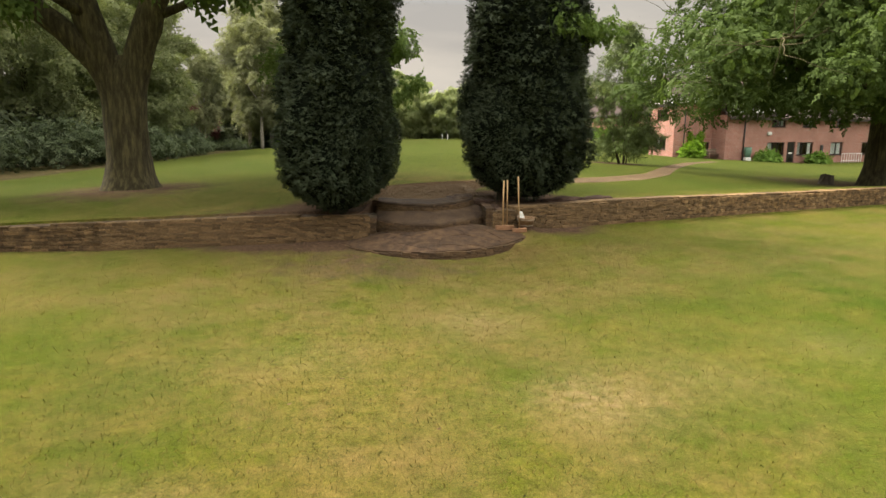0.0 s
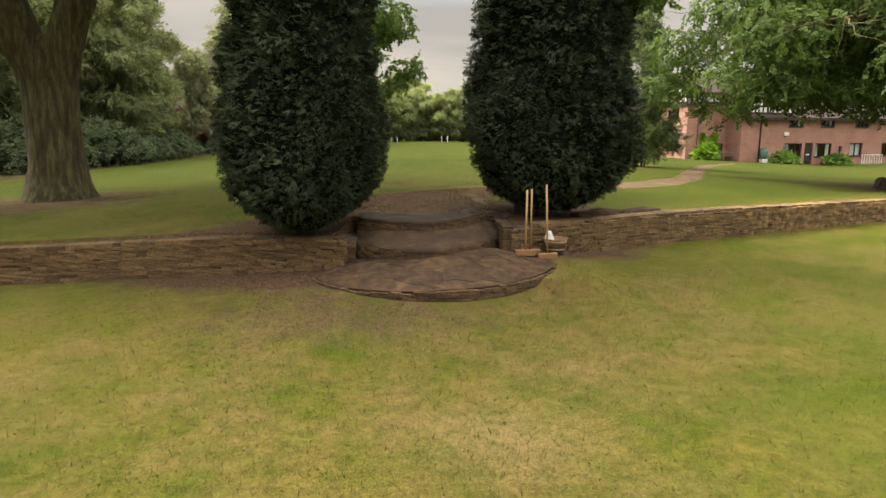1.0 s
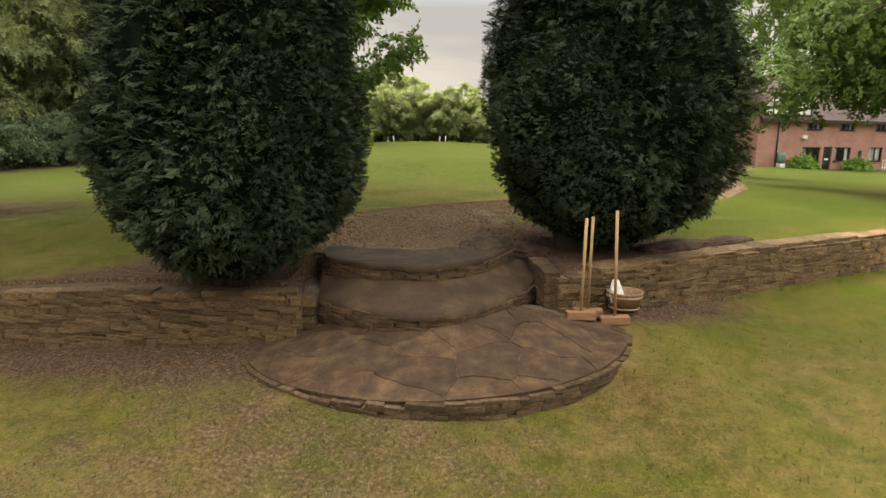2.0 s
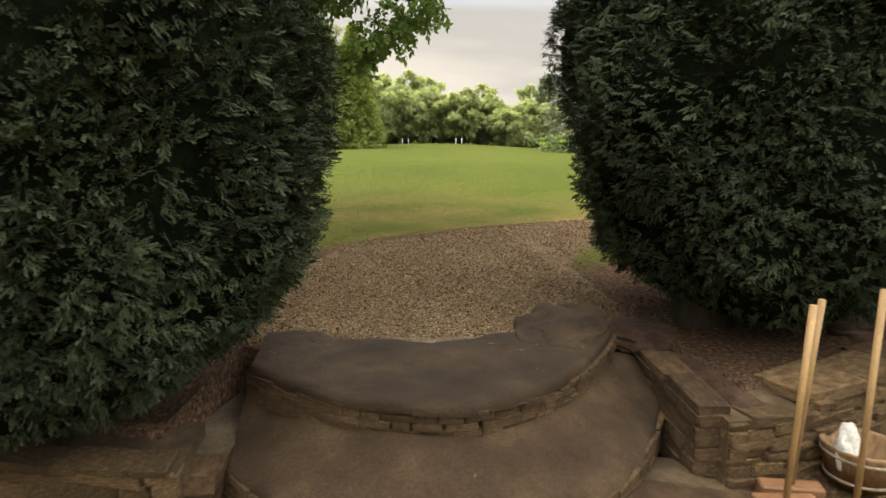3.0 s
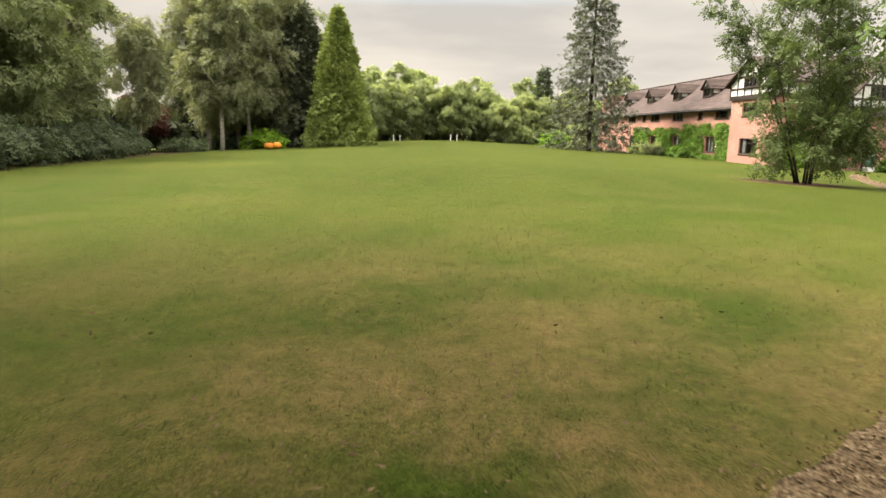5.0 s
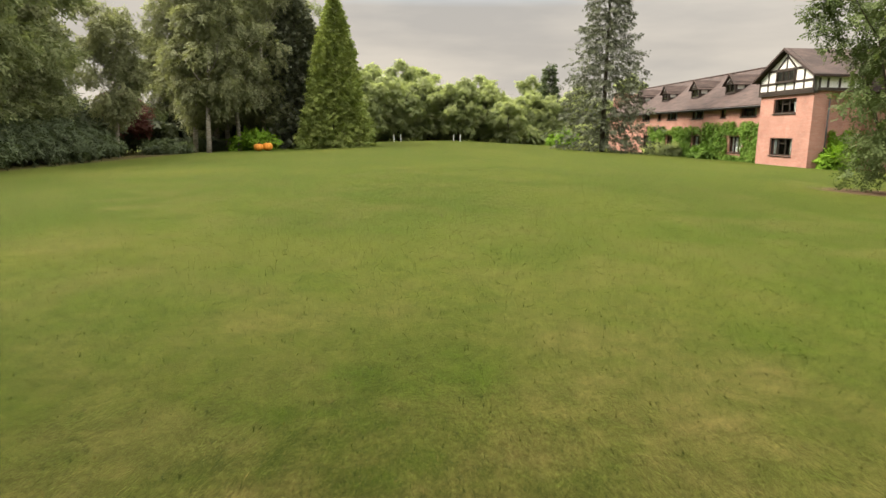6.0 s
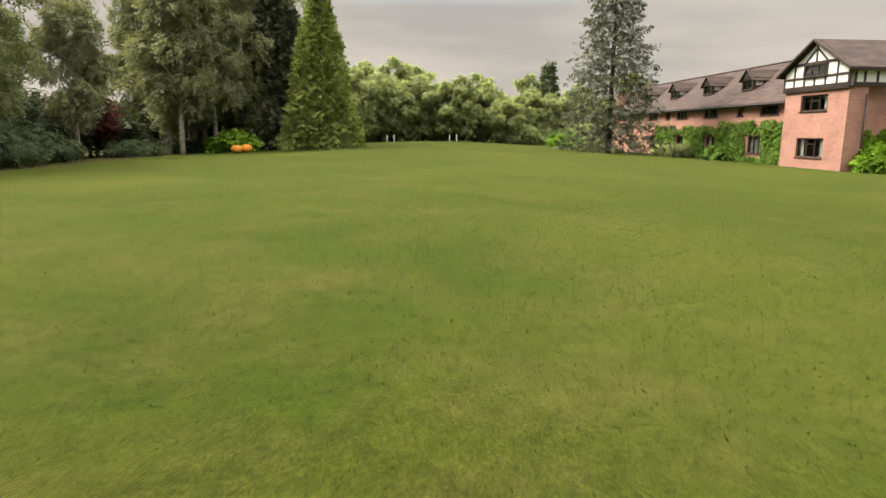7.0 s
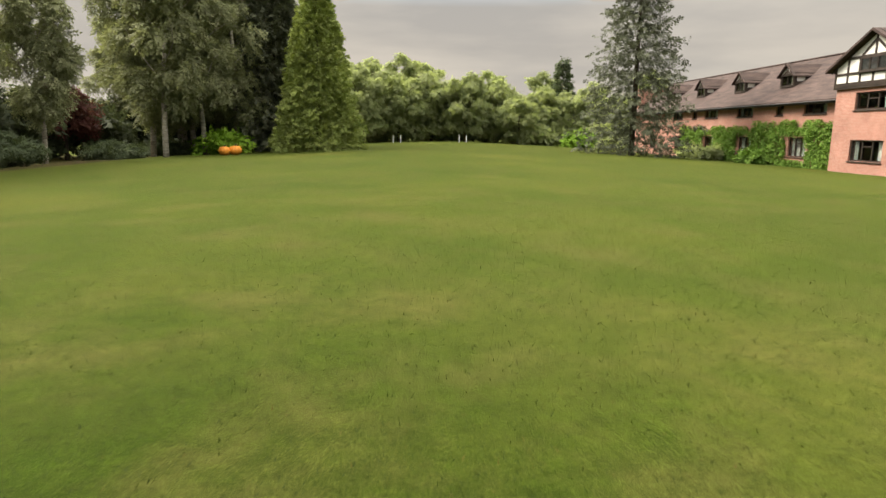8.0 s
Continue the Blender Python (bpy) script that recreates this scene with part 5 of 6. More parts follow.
conifer("golden_conifer", "cone-shaped yellow-green conifer at the lawn's edge", -1.95, 57.0, 10.9, 2.75, L_GOLD, 13000, 61, power=0.72, low=0.01, size=(0.25, 0.55))
conifer("dark_conifer", "tall grey-green conifer behind the golden one", -5.4, 62.5, 12.0, 3.2, L_BLUE, 5000, 62, size=(0.5, 1.0), power=0.6)
conifer("blue_spruce", "tall sparse grey-green spruce with drooping branches", 20.9, 61.5, 16.6, 4.1, L_BLUE, 7500, 63, sparse=0.4, tiers=26, low=0.01, size=(0.25, 0.6), power=0.66)


def wood_variant(seed, height, radius, leaf, bark, n, template=SP_WOOD, lobes=22, low=-0.55, lean=0.0, size=(0.6, 1.1), squash=0.7, r=(0.24, 0.42), droop=0.25, shell=0.72):
    rng, nr = random.Random(seed), np.random.default_rng(seed)
    tree = thing("woodland_tree", "tall woodland tree with dense green foliage", "tree")
    out, tips = [], []
    limbs(rng, (0, 0, -0.3), (lean, 0, 1), height * 0.62, 0.045 * radius + 0.07, 0, out, tips, 0.08, 9, 0)
    part("trunk", mesh_from("trunk", *join_arrays(out)), bark, tree, smooth=True)
    for _ in range(5):
        a, out = rng.uniform(0, 6.28), []
        limbs(rng, (0, 0, height * rng.uniform(0.3, 0.55)), (math.cos(a), math.sin(a), 0.9), radius * 0.8, 0.05, 1, out, tips, 0.2, 5, 2)
        part("branch", mesh_from("branch", *join_arrays(out)), bark, tree)
    lob = lobes_round(rng, (0, 0, height * (0.57 if low > -0.6 else 0.5)), radius, height * (0.44 if low > -0.6 else 0.5), lobes, r, low)
    part("crown", sprays_on("crown", nr, lob, n, template, size, squash, droop=droop, shell=shell), leaf, tree)
    return tree


def wood_copies(first, spots, rng, label="", group=""):
    """The first tree moves to the first spot, copies go to the rest."""
    for i, (x, y, s) in enumerate(spots):
        m = pose(x, y, z_at(x, y), 0, 0, rng.uniform(0, 360))
        ob = first if i == 0 else copy_thing(first, m)
        ob.matrix_basis = m @ Matrix.Diagonal((s, s, s * rng.uniform(0.92, 1.1), 1))
        tagged(ob, label, "", group)


wr = random.Random(77)
birch_a = wood_variant(71, 15.5, 3.0, L_BIRCH, BARK_BIRCH, 4200, SP_FINE, 60, low=-0.8, size=(0.55, 1.0), squash=1.2, r=(0.14, 0.3), droop=1.0)
birch_b = wood_variant(72, 14.0, 2.6, L_BIRCH, BARK_BIRCH, 3600, SP_FINE, 52, low=-0.76, size=(0.55, 1.0), squash=1.2, r=(0.14, 0.3), droop=1.0)
wood_copies(birch_a, [(-12.7, 58.5, 1.0), (-10.6, 60.5, 1.05), (-12.3, 64.5, 1.1), (-19.5, 47, 0.95), (-8.0, 66, 1.1), (-7.9, 61, 0.95)], wr, "tall silver birch with a pale trunk and fine drooping foliage", "birches at the lawn's edge")
wood_copies(birch_b, [(-15.3, 50.0, 0.72), (-10.9, 55.2, 1.0), (-9.2, 57.8, 0.95), (-18.4, 69, 0.9), (-17.8, 40, 1.1), (-13.0, 66, 1.1)], wr, "slim silver birch with a pale trunk", "birches at the lawn's edge")
oak_a = wood_variant(73, 14.0, 4.6, L_OAK, BARK, 5600, SP_FINE, 60, low=-0.9, size=(0.5, 0.95), squash=0.5, r=(0.16, 0.3))
oak_b = wood_variant(74, 12.0, 4.2, L_OAK, BARK_DARK, 4800, SP_FINE, 54, low=-0.9, size=(0.5, 0.95), squash=0.5, r=(0.16, 0.3))
# the last two spots are unseen trees, added to shade the lower lawn's left
wood_copies(oak_a, [(-17.5, 36, 1.1), (-20, 44, 1.15), (-25, 56, 1.2), (-19, 27, 1.0), (-23, 20, 1.15), (-12, 74, 1.15), (-27, 12, 1.2), (-17, -4, 1.0), (-20, -15, 1.1)], wr, "broad woodland tree in mid-green leaf", "wood beside the lawn")
wood_copies(oak_b, [(-15.6, 33, 0.8), (-17.0, 41, 0.75), (-20.5, 31, 1.1), (-9.8, 68, 0.95), (-5.5, 72, 1.1)], wr, "dense woodland tree in dark green leaf", "wood beside the lawn")
red_a = wood_variant(75, 6.5, 2.6, L_RED, BARK_DARK, 1800, size=(0.4, 0.7))
wood_copies(red_a, [(-17.6, 57.5, 0.8)], wr, "small copper-leaved tree among the birches")
# far trees wear the haze-paled leaf colour
far_a = wood_variant(76, 10.0, 4.4, L_HAZE, BARK, 5000, SP_FAR, 64, low=-0.95, size=(0.45, 0.85), squash=0.85, r=(0.15, 0.27), shell=0.3, droop=0.5)
far_b = wood_variant(78, 9.0, 4.0, L_HAZE, BARK, 4600, SP_FAR, 60, low=-0.95, size=(0.45, 0.85), squash=0.85, r=(0.15, 0.27), shell=0.3, droop=0.5)
far_c = wood_variant(79, 13.0, 4.4, L_HAZE, BARK, 4400, SP_FAR, 60, low=-0.9, size=(0.55, 1.0), squash=0.8, r=(0.15, 0.27), shell=0.3, droop=0.5)
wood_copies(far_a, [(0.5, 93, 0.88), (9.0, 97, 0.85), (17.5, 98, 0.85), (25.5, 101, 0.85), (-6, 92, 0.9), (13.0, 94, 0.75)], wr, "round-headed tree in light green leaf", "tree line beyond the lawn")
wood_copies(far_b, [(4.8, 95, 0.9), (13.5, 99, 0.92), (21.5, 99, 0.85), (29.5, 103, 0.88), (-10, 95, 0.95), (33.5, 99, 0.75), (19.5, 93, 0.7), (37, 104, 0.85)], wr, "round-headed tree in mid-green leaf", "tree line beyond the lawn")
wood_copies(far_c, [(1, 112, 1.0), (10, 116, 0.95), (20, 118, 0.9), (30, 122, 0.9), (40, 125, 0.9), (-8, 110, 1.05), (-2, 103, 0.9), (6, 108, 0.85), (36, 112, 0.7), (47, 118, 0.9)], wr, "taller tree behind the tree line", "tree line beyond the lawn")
conifer("far_conifer", "small pointed conifer rising over the tree line", 30.5, 112, 13.0, 2.2, L_DARK, 1500, 64, size=(0.6, 1.2), power=0.6)


def shrub(name, label, x, y, rx, ry, h, leaf, n, seed, size=(0.4, 0.8), template=SP_WOOD, group=""):
    nr, rng = np.random.default_rng(seed), random.Random(seed)
    ob = thing(name, label, "shrub", pose(x, y, z_at(x, y)), group)
    out, tips = [], []
    for k in range(4):
        limbs(rng, (0, 0, -0.1), (rng.gauss(0, 0.5), rng.gauss(0, 0.5), 1), h * 0.6, 0.03, 0, out, tips, 0.2, 5, 0)
    part("stems", mesh_from("stems", *join_arrays(out)), BARK_DARK, ob)
    lob = []
    for k in range(26):
        a, q, w = k * 2.4, math.sqrt((k + 0.5) / 26), rng.uniform(0.24, 0.38)
        lob.append((rx * q * 0.8 * math.cos(a), ry * q * 0.8 * math.sin(a), h * (0.78 * math.sqrt(max(0.0, 1 - 0.85 * q * q)) * rng.uniform(0.45, 1.0) + 0.02), w * min(rx, h * 1.2)))
    part("foliage", sprays_on("foliage", nr, lob, n, template, size, 0.75), leaf, ob)
    return ob


for i, (x, y, rx, h) in enumerate(((-14.2, 30.5, 2.6, 2.6), (-14.6, 34.5, 2.4, 2.2), (-14.2, 38.5, 2.2, 2.0), (-15.4, 42.5, 2.4, 2.2), (-15.2, 46.0, 1.8, 1.4), (-13.6, 54.5, 1.8, 0.9), (-12.3, 60.5, 1.8, 1.0), (-10.8, 64.5, 2.0, 1.1), (-13.8, 26.5, 2.6, 2.6), (-15.5, 22.0, 2.8, 2.8), (-8.6, 64.0, 1.8, 1.4), (-17.5, 16.5, 2.8, 3.0), (-6.6, 66, 1.8, 1.3))):
    shrub("shrub", "dense dark evergreen shrub under the trees", x, y, rx, rx * 0.9, h, L_DARK, 1500, 200 + i, (0.35, 0.65), SP_FINE, "shrubs along the wood")
shrub("shrub", "yellow-green shrub behind the orange gourds", -8.2, 58.5, 1.6, 1.3, 1.6, L_LIME, 500, 230, (0.6, 1.0))
shrub("hedge", "bright clipped hedge at the far end of the lawn", 27.0, 92, 2.0, 1.2, 2.1, L_LIME, 700, 231, (0.6, 1.0))
shrub("shrub", "pale shrub at the far end of the lawn", 28.6, 86, 1.3, 1.1, 1.2, L_HAZE, 400, 232, (0.6, 1.0))

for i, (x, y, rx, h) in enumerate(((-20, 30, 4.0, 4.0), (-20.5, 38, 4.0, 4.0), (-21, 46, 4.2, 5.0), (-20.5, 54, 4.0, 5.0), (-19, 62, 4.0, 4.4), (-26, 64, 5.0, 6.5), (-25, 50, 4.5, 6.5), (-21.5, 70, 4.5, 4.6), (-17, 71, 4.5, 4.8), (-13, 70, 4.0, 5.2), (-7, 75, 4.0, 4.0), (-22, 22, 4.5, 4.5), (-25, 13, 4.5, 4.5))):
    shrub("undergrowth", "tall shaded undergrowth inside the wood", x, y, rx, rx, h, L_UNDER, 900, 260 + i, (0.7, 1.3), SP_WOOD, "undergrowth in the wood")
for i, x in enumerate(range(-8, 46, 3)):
    shrub("undergrowth", "leafy undergrowth below the tree line", x, 98.5 + 2.5 * math.sin(i * 2.3), 2.9, 2.2, 3.4 + 0.7 * math.sin(i * 1.7), L_HAZE, 900, 280 + i, (0.6, 1.1), SP_FAR, "undergrowth below the tree line")


# ---- the brick building ----
def glass_mat():
    mat, n, l, bsdf = node_mat("window_glass", 0.03, 0.5)
    bsdf.inputs["Base Color"].default_value = (0.85, 0.9, 0.9, 1)
    bsdf.inputs["Transmission Weight"].default_value = 1.0
    bsdf.inputs["IOR"].default_value = 1.2
    return mat


GLASS = glass_mat()
CURTAIN = surface("curtain", (0.55, 0.53, 0.48), (0.68, 0.66, 0.6), (0.74, 0.72, 0.67), 4, 30, 0.9, 0.3, (6.0, 6.0, 0.4))
PIPE = surface("dark_pipe", (0.03, 0.028, 0.026), (0.045, 0.042, 0.04), (0.06, 0.055, 0.05), 4, 30, 0.5, 0.1)
TAN = math.atan2(0.06, 1.0)
BASE = -0.35
AXIS = Matrix.Translation((27.9, 52.5, BASE)) @ Matrix.Rotation(math.pi / 2 - TAN, 4, "Z")
house = thing("brick_building", "long two-storey red-brick building with tiled roof and half-timbered gables", "building", AXIS)


def wall_with(x0, x1, y, z0, z1, holes, thick=0.3):
    """A wall along x with its outer face at y and real openings (x0, x1, z0, z1)."""
    bm = bmesh.new()
    xs = sorted({x0, x1, *(min(max(v, x0), x1) for h in holes for v in h[:2])})
    for a, b in zip(xs, xs[1:]):
        c = (a + b) / 2
        cuts = sorted((h[2], h[3]) for h in holes if h[0] < c < h[1])
        z = z0
        for lo, hi in cuts + [(z1, z1)]:
            if lo > z:
                box_bm(a, b, y - thick, y, z, lo, 0, bm)
            z = max(z, hi)
    bmesh.ops.remove_doubles(bm, verts=bm.verts, dist=1e-4)
    return bm


def window(parent, x, y, z, w, h, lights, curtains=(), reveal=0.1, material=TIMBER_DARK, sill=True):
    """A casement in an opening centred at x, z: dark frame with mullions, panes, sill and curtains."""
    y -= reveal
    bm, b = bmesh.new(), 0.075
    x0, x1, z0, z1 = x - w / 2, x + w / 2, z - h / 2, z + h / 2
    ring = []
    for yy in (y - 0.08, y):
        ring.append([bm.verts.new((p, yy, q)) for p, q in ((x0, z0), (x1, z0), (x1, z1), (x0, z1), (x0 + b, z0 + b), (x1 - b, z0 + b), (x1 - b, z1 - b), (x0 + b, z1 - b))])
    for i in range(4):
        k = (i + 1) % 4
        bm.faces.new((ring[1][i], ring[1][k], ring[1][4 + k], ring[1][4 + i]))
        bm.faces.new((ring[0][k], ring[0][i], ring[0][4 + i], ring[0][4 + k]))
        bm.faces.new((ring[0][i], ring[0][k], ring[1][k], ring[1][i]))
        bm.faces.new((ring[1][4 + i], ring[1][4 + k], ring[0][4 + k], ring[0][4 + i]))
    step = (w - 2 * b) / lights
    ob = part("window", bm, material, parent)
    for k in range(1, lights):
        part("mullion", box_bm(x0 + b + k * step - 0.035, x0 + b + k * step + 0.035, y - 0.075, y + 0.005, z0 + b, z1 - b), material, ob)
    if lights >= 3:
        part("transom", box_bm(x0 + b + step + 0.036, x0 + b + 2 * step - 0.036, y - 0.07, y, z1 - b - 0.28, z1 - b - 0.23), material, ob)
    for k in range(lights):
        part("pane", box_bm(x0 + b + k * step + 0.036, x0 + b + (k + 1) * step - 0.036, y - 0.05, y - 0.042, z0 + b, z1 - b), GLASS, ob)
    if sill:
        part("sill", box_bm(x0 - 0.06, x1 + 0.06, y + 0.002, y + reveal + 0.06, z0 - 0.07, z0 - 0.004, 0.01), material, ob)
    for a, c in curtains:
        bmc = bmesh.new()
        n = 14
        xs = [x0 + b + (w - 2 * b) * (a + (c - a) * i / n) for i in range(n + 1)]
        lo = [bmc.verts.new((q, y - 0.16 + 0.025 * math.sin(i * 2.2), z0 + b)) for i, q in enumerate(xs)]
        hi = [bmc.verts.new((q, y - 0.16 + 0.025 * math.sin(i * 2.2), z1 - b)) for i, q in enumerate(xs)]
        for i in range(n):
            bmc.faces.new((lo[i], lo[i + 1], hi[i + 1], hi[i]))
        part("curtain", bmc, CURTAIN, ob, "pale curtain")
    return ob


EAVE, RIDGE, BACK = 4.4, 7.35, -8.6
UP, LOW = 3.93, 1.4
main_up = [(-1.4, 2.2, 3, ((0.0, 0.3),)), (2.3, 0.85, 1, ((0.0, 0.5),)), (6.7, 2.2, 3, ((0.0, 0.3), (0.8, 1.0))), (11.9, 2.2, 3, ((0.1, 0.4), (0.75, 1.0))), (14.9, 0.85, 1, ()), (18.4, 2.2, 3, ()), (24.0, 2.2, 3, ())]
main_low = [(0.05, 1.9, 3, ((0.0, 0.4), (0.5, 1.0))), (6.4, 1.8, 2, ((0.0, 0.4), (0.6, 1.0))), (12.0, 1.6, 2, ((0.0, 0.5),)), (18.0, 1.6, 2, ((0.0, 0.4),)), (24.0, 1.6, 2, ())]
side_up = [(-6.4, 1.8, 3, ((0.0, 0.3),)), (-10.4, 1.8, 3, ((0.0, 0.3),)), (-15.0, 1.8, 3, ())]
side_low = [(-6.27, 2.2, 3, ((0.62, 1.0),)), (-10.13, 2.15, 3, ((0.0, 0.2), (0.7, 1.0))), (-14.5, 1.75, 2, ((0.0, 1.0),)), (-19.0, 1.75, 2, ())]
nook_low = [(0.6, 0.75, 1, ((0.3, 0.8),))]


def holes_of(ups, lows, door=None):
    out = [(x - w / 2, x + w / 2, UP - 0.5, UP + 0.5 - 0.06) for x, w, *_ in ups] + [(x - w / 2, x + w / 2, LOW - 0.6, LOW + 0.6) for x, w, *_ in lows]
    return out + ([door] if door else [])


def block(x0, x1, y, ups, lows, door=None):
    part("wall", wall_with(x0, x1, y, -0.6, EAVE, holes_of(ups, lows, door)), BRICK, house)
    for x, w, k, c in ups:
        window(house, x, y, UP - 0.03, w, 0.94, k, c)
    for x, w, k, c in lows:
        window(house, x, y, LOW, w, 1.2, k, c)


block(-4.5, 30.0, 0.0, main_up, main_low)
part("wall", box_bm(-8.0, -7.7, BACK, -0.3, -0.6, 6.8), BRICK, house)
part("wall", box_bm(29.7, 30.0, BACK, -0.3, -0.6, 6.8), BRICK, house)
part("wall", box_bm(-8.0, 30.0, BACK - 0.3, BACK, -0.6, EAVE), BRICK, house)
part("floor", box_bm(-7.6, 29.6, BACK, -0.35, 2.55, 2.75), TIMBER_DARK, house)


def gable_roof(x0, x1, y0, y1, eave, ridge, along="x", over=0.35, thick=0.14, name="roof"):
    """Two tiled slopes with real thickness; along is the ridge's direction."""
    bm = bmesh.new()
    if along == "x":
        mid = (y0 + y1) / 2
        k = (ridge - eave) / (y1 - mid)
        for sy, ye in ((1, y1 + over), (-1, y0 - over)):
            ze = eave - k * over
            sec = [(ye, ze), (mid, ridge), (mid, ridge + thick), (ye, ze + thick)]
            a = [bm.verts.new((x0, p, q)) for p, q in sec]
            b = [bm.verts.new((x1, p, q)) for p, q in sec]
            for i in range(4):
                bm.faces.new((a[i], a[(i + 1) % 4], b[(i + 1) % 4], b[i]))
            bm.faces.new(a[::-1]), bm.faces.new(b)
    else:
        mid = (x0 + x1) / 2
        k = (ridge - eave) / (x1 - mid)
        for xe in (x1 + over, x0 - over):
            ze = eave - k * over
            sec = [(xe, ze), (mid, ridge), (mid, ridge + thick), (xe, ze + thick)]
            a = [bm.verts.new((p, y0, q)) for p, q in sec]
            b = [bm.verts.new((p, y1, q)) for p, q in sec]
            for i in range(4):
                bm.faces.new((a[i], a[(i + 1) % 4], b[(i + 1) % 4], b[i]))
            bm.faces.new(a[::-1]), bm.faces.new(b)
    bmesh.ops.recalc_face_normals(bm, faces=bm.faces)
    return part(name, bm, ROOF_TILE, house, "brown plain-tiled roof")


roof = gable_roof(-8.2, 30.4, BACK, 0.0, EAVE, RIDGE, "x", 0.45)
part("ridge_tiles", box_bm(-8.2, 30.4, BACK / 2 - 0.13, BACK / 2 + 0.13, RIDGE + 0.08, RIDGE + 0.2, 0.05), ROOF_TILE, roof)
part("fascia", box_bm(-4.5, 30.4, 0.4, 0.46, EAVE - 0.42, EAVE - 0.28), TIMBER_DARK, roof)
part("gutter", box_bm(-4.5, 30.4, 0.462, 0.56, EAVE - 0.33, EAVE - 0.25, 0.02), PIPE, roof)


def timber_gable(x0, x1, y, foot, rail, collar, apex, win, lights, depth=4.4):
    """A jettied half-timbered gable over brick: white panels between dark posts, braces, window and bargeboards."""
    mid = (x0 + x1) / 2
    slope = (apex - rail - 0.35) / (mid - x0)
    edge = lambda x: rail + 0.35 + slope * (min(x, 2 * mid - x) - x0)
    # rendered infill
    bm = bmesh.new()
    wx, ww, wz, wh = win
    out = [(x0, foot), (x1, foot), (x1, edge(x1)), (mid, apex), (x0, edge(x0))]
    for yy, flip in ((y, False), (y - 0.2, True)):
        vs = [bm.verts.new((p, yy, q)) for p, q in out]
        bm.faces.new(vs if not flip else vs[::-1])
    gable = part("gable", bm, RENDER_WHITE, house, "white rendered gable with dark timbers")
    yf = y + 0.035

    def bar(ax, az, bx, bz, w):
        d = Vector((bx - ax, bz - az))
        n = Vector((-d.y, d.x)).normalized() * w / 2
        b = bmesh.new()
        ring = [(ax + n.x, az + n.y), (bx + n.x, bz + n.y), (bx - n.x, bz - n.y), (ax - n.x, az - n.y)]
        f0, f1 = [b.verts.new((p, y + 0.003, q)) for p, q in ring], [b.verts.new((p, yf, q)) for p, q in ring]
        b.faces.new(f1), b.faces.new(f0[::-1])
        for i in range(4):
            b.faces.new((f0[i], f0[(i + 1) % 4], f1[(i + 1) % 4], f1[i]))
        bmesh.ops.recalc_face_normals(b, faces=b.faces)
        part("timber", b, TIMBER_DARK, gable)

    bar(x0, foot + 0.09, x1, foot + 0.09, 0.2)
    bar(x0, rail, x1, rail, 0.13)
    c0 = x0 + max((collar - rail - 0.35) / slope, 0)
    bar(c0, collar, 2 * mid - c0, collar, 0.15)
    n = 6
    for k in range(n + 1):
        x = x0 + 0.07 + (x1 - x0 - 0.14) * k / n
        bar(x, foot + 0.18, x, rail - 0.06, 0.13)
        if not (wx - ww / 2 - 0.05 < x < wx + ww / 2 + 0.05) and edge(x) > rail + 0.2:
            bar(x, rail + 0.06, x, min(edge(x), collar - 0.07), 0.13)
    for x in (wx - ww / 2 - 0.07, wx + ww / 2 + 0.07):
        bar(x, rail + 0.06, x, collar - 0.07, 0.13)
    bar(mid, collar + 0.07, mid, apex - 0.15, 0.13)
    for sgn in (-1, 1):
        bar(mid + sgn * 0.95, collar + 0.07, mid + sgn * 0.08, collar + 0.75, 0.12)
        # bargeboard
        bar(mid + sgn * ((x1 - x0) / 2 + 0.35), edge(x1) - 0.35 * slope + 0.02, mid, apex + 0.04, 0.22)
    w = window(gable, wx, y + 0.09, wz, ww, wh, lights, ((0.0, 0.3),), 0.02)
    # a dark sheet behind the panes stands for the unlit room
    back = part("backing", box_bm(wx - ww / 2 + 0.02, wx + ww / 2 - 0.02, y + 0.001, y + 0.003, wz - wh / 2 + 0.02, wz + wh / 2 - 0.02), PIPE, gable)
    gable_roof(x0, x1, y - depth, y + 0.35, edge(x1), apex, "y", 0.4)
    # bracket line under the jetty
    part("jetty_beam", box_bm(x0 - 0.02, x1 + 0.02, y - 0.25, y + 0.02, foot - 0.12, foot - 0.003), TIMBER_DARK, gable)


# gabled wing
WX0, WX1, WY = -10.2, -4.6, 0.95
part("wall", wall_with(WX0, WX1, WY, -0.6, 4.66, [(-8.55, -6.15, LOW - 0.55, LOW + 0.55), (-8.55, -6.15, UP - 0.45, UP + 0.45)]), BRICK, house)
part("wall", box_bm(WX0, WX0 + 0.3, -0.1, WY - 0.3, -0.6, 5.4), BRICK, house)
part("wall", box_bm(WX1 - 0.3, WX1, 0.0, WY - 0.3, -0.6, 5.4), BRICK, house)
window(house, -7.35, WY, LOW, 2.4, 1.1, 3, ((0.0, 0.24), (0.86, 1.0)))
window(house, -7.35, WY, UP, 2.4, 0.9, 3, ((0.0, 0.24),))
timber_gable(WX0 - 0.1, WX1 + 0.1, WY + 0.12, 4.72, 5.36, 6.14, 7.3, (-7.4, 1.9, 5.76, 0.7), 3)
side = part("jetty_side", box_bm(WX0 - 0.1, WX0 + 0.1, -1.9, WY - 0.09, 4.72, 5.5), RENDER_WHITE, house, "white rendered panel with dark timbers")
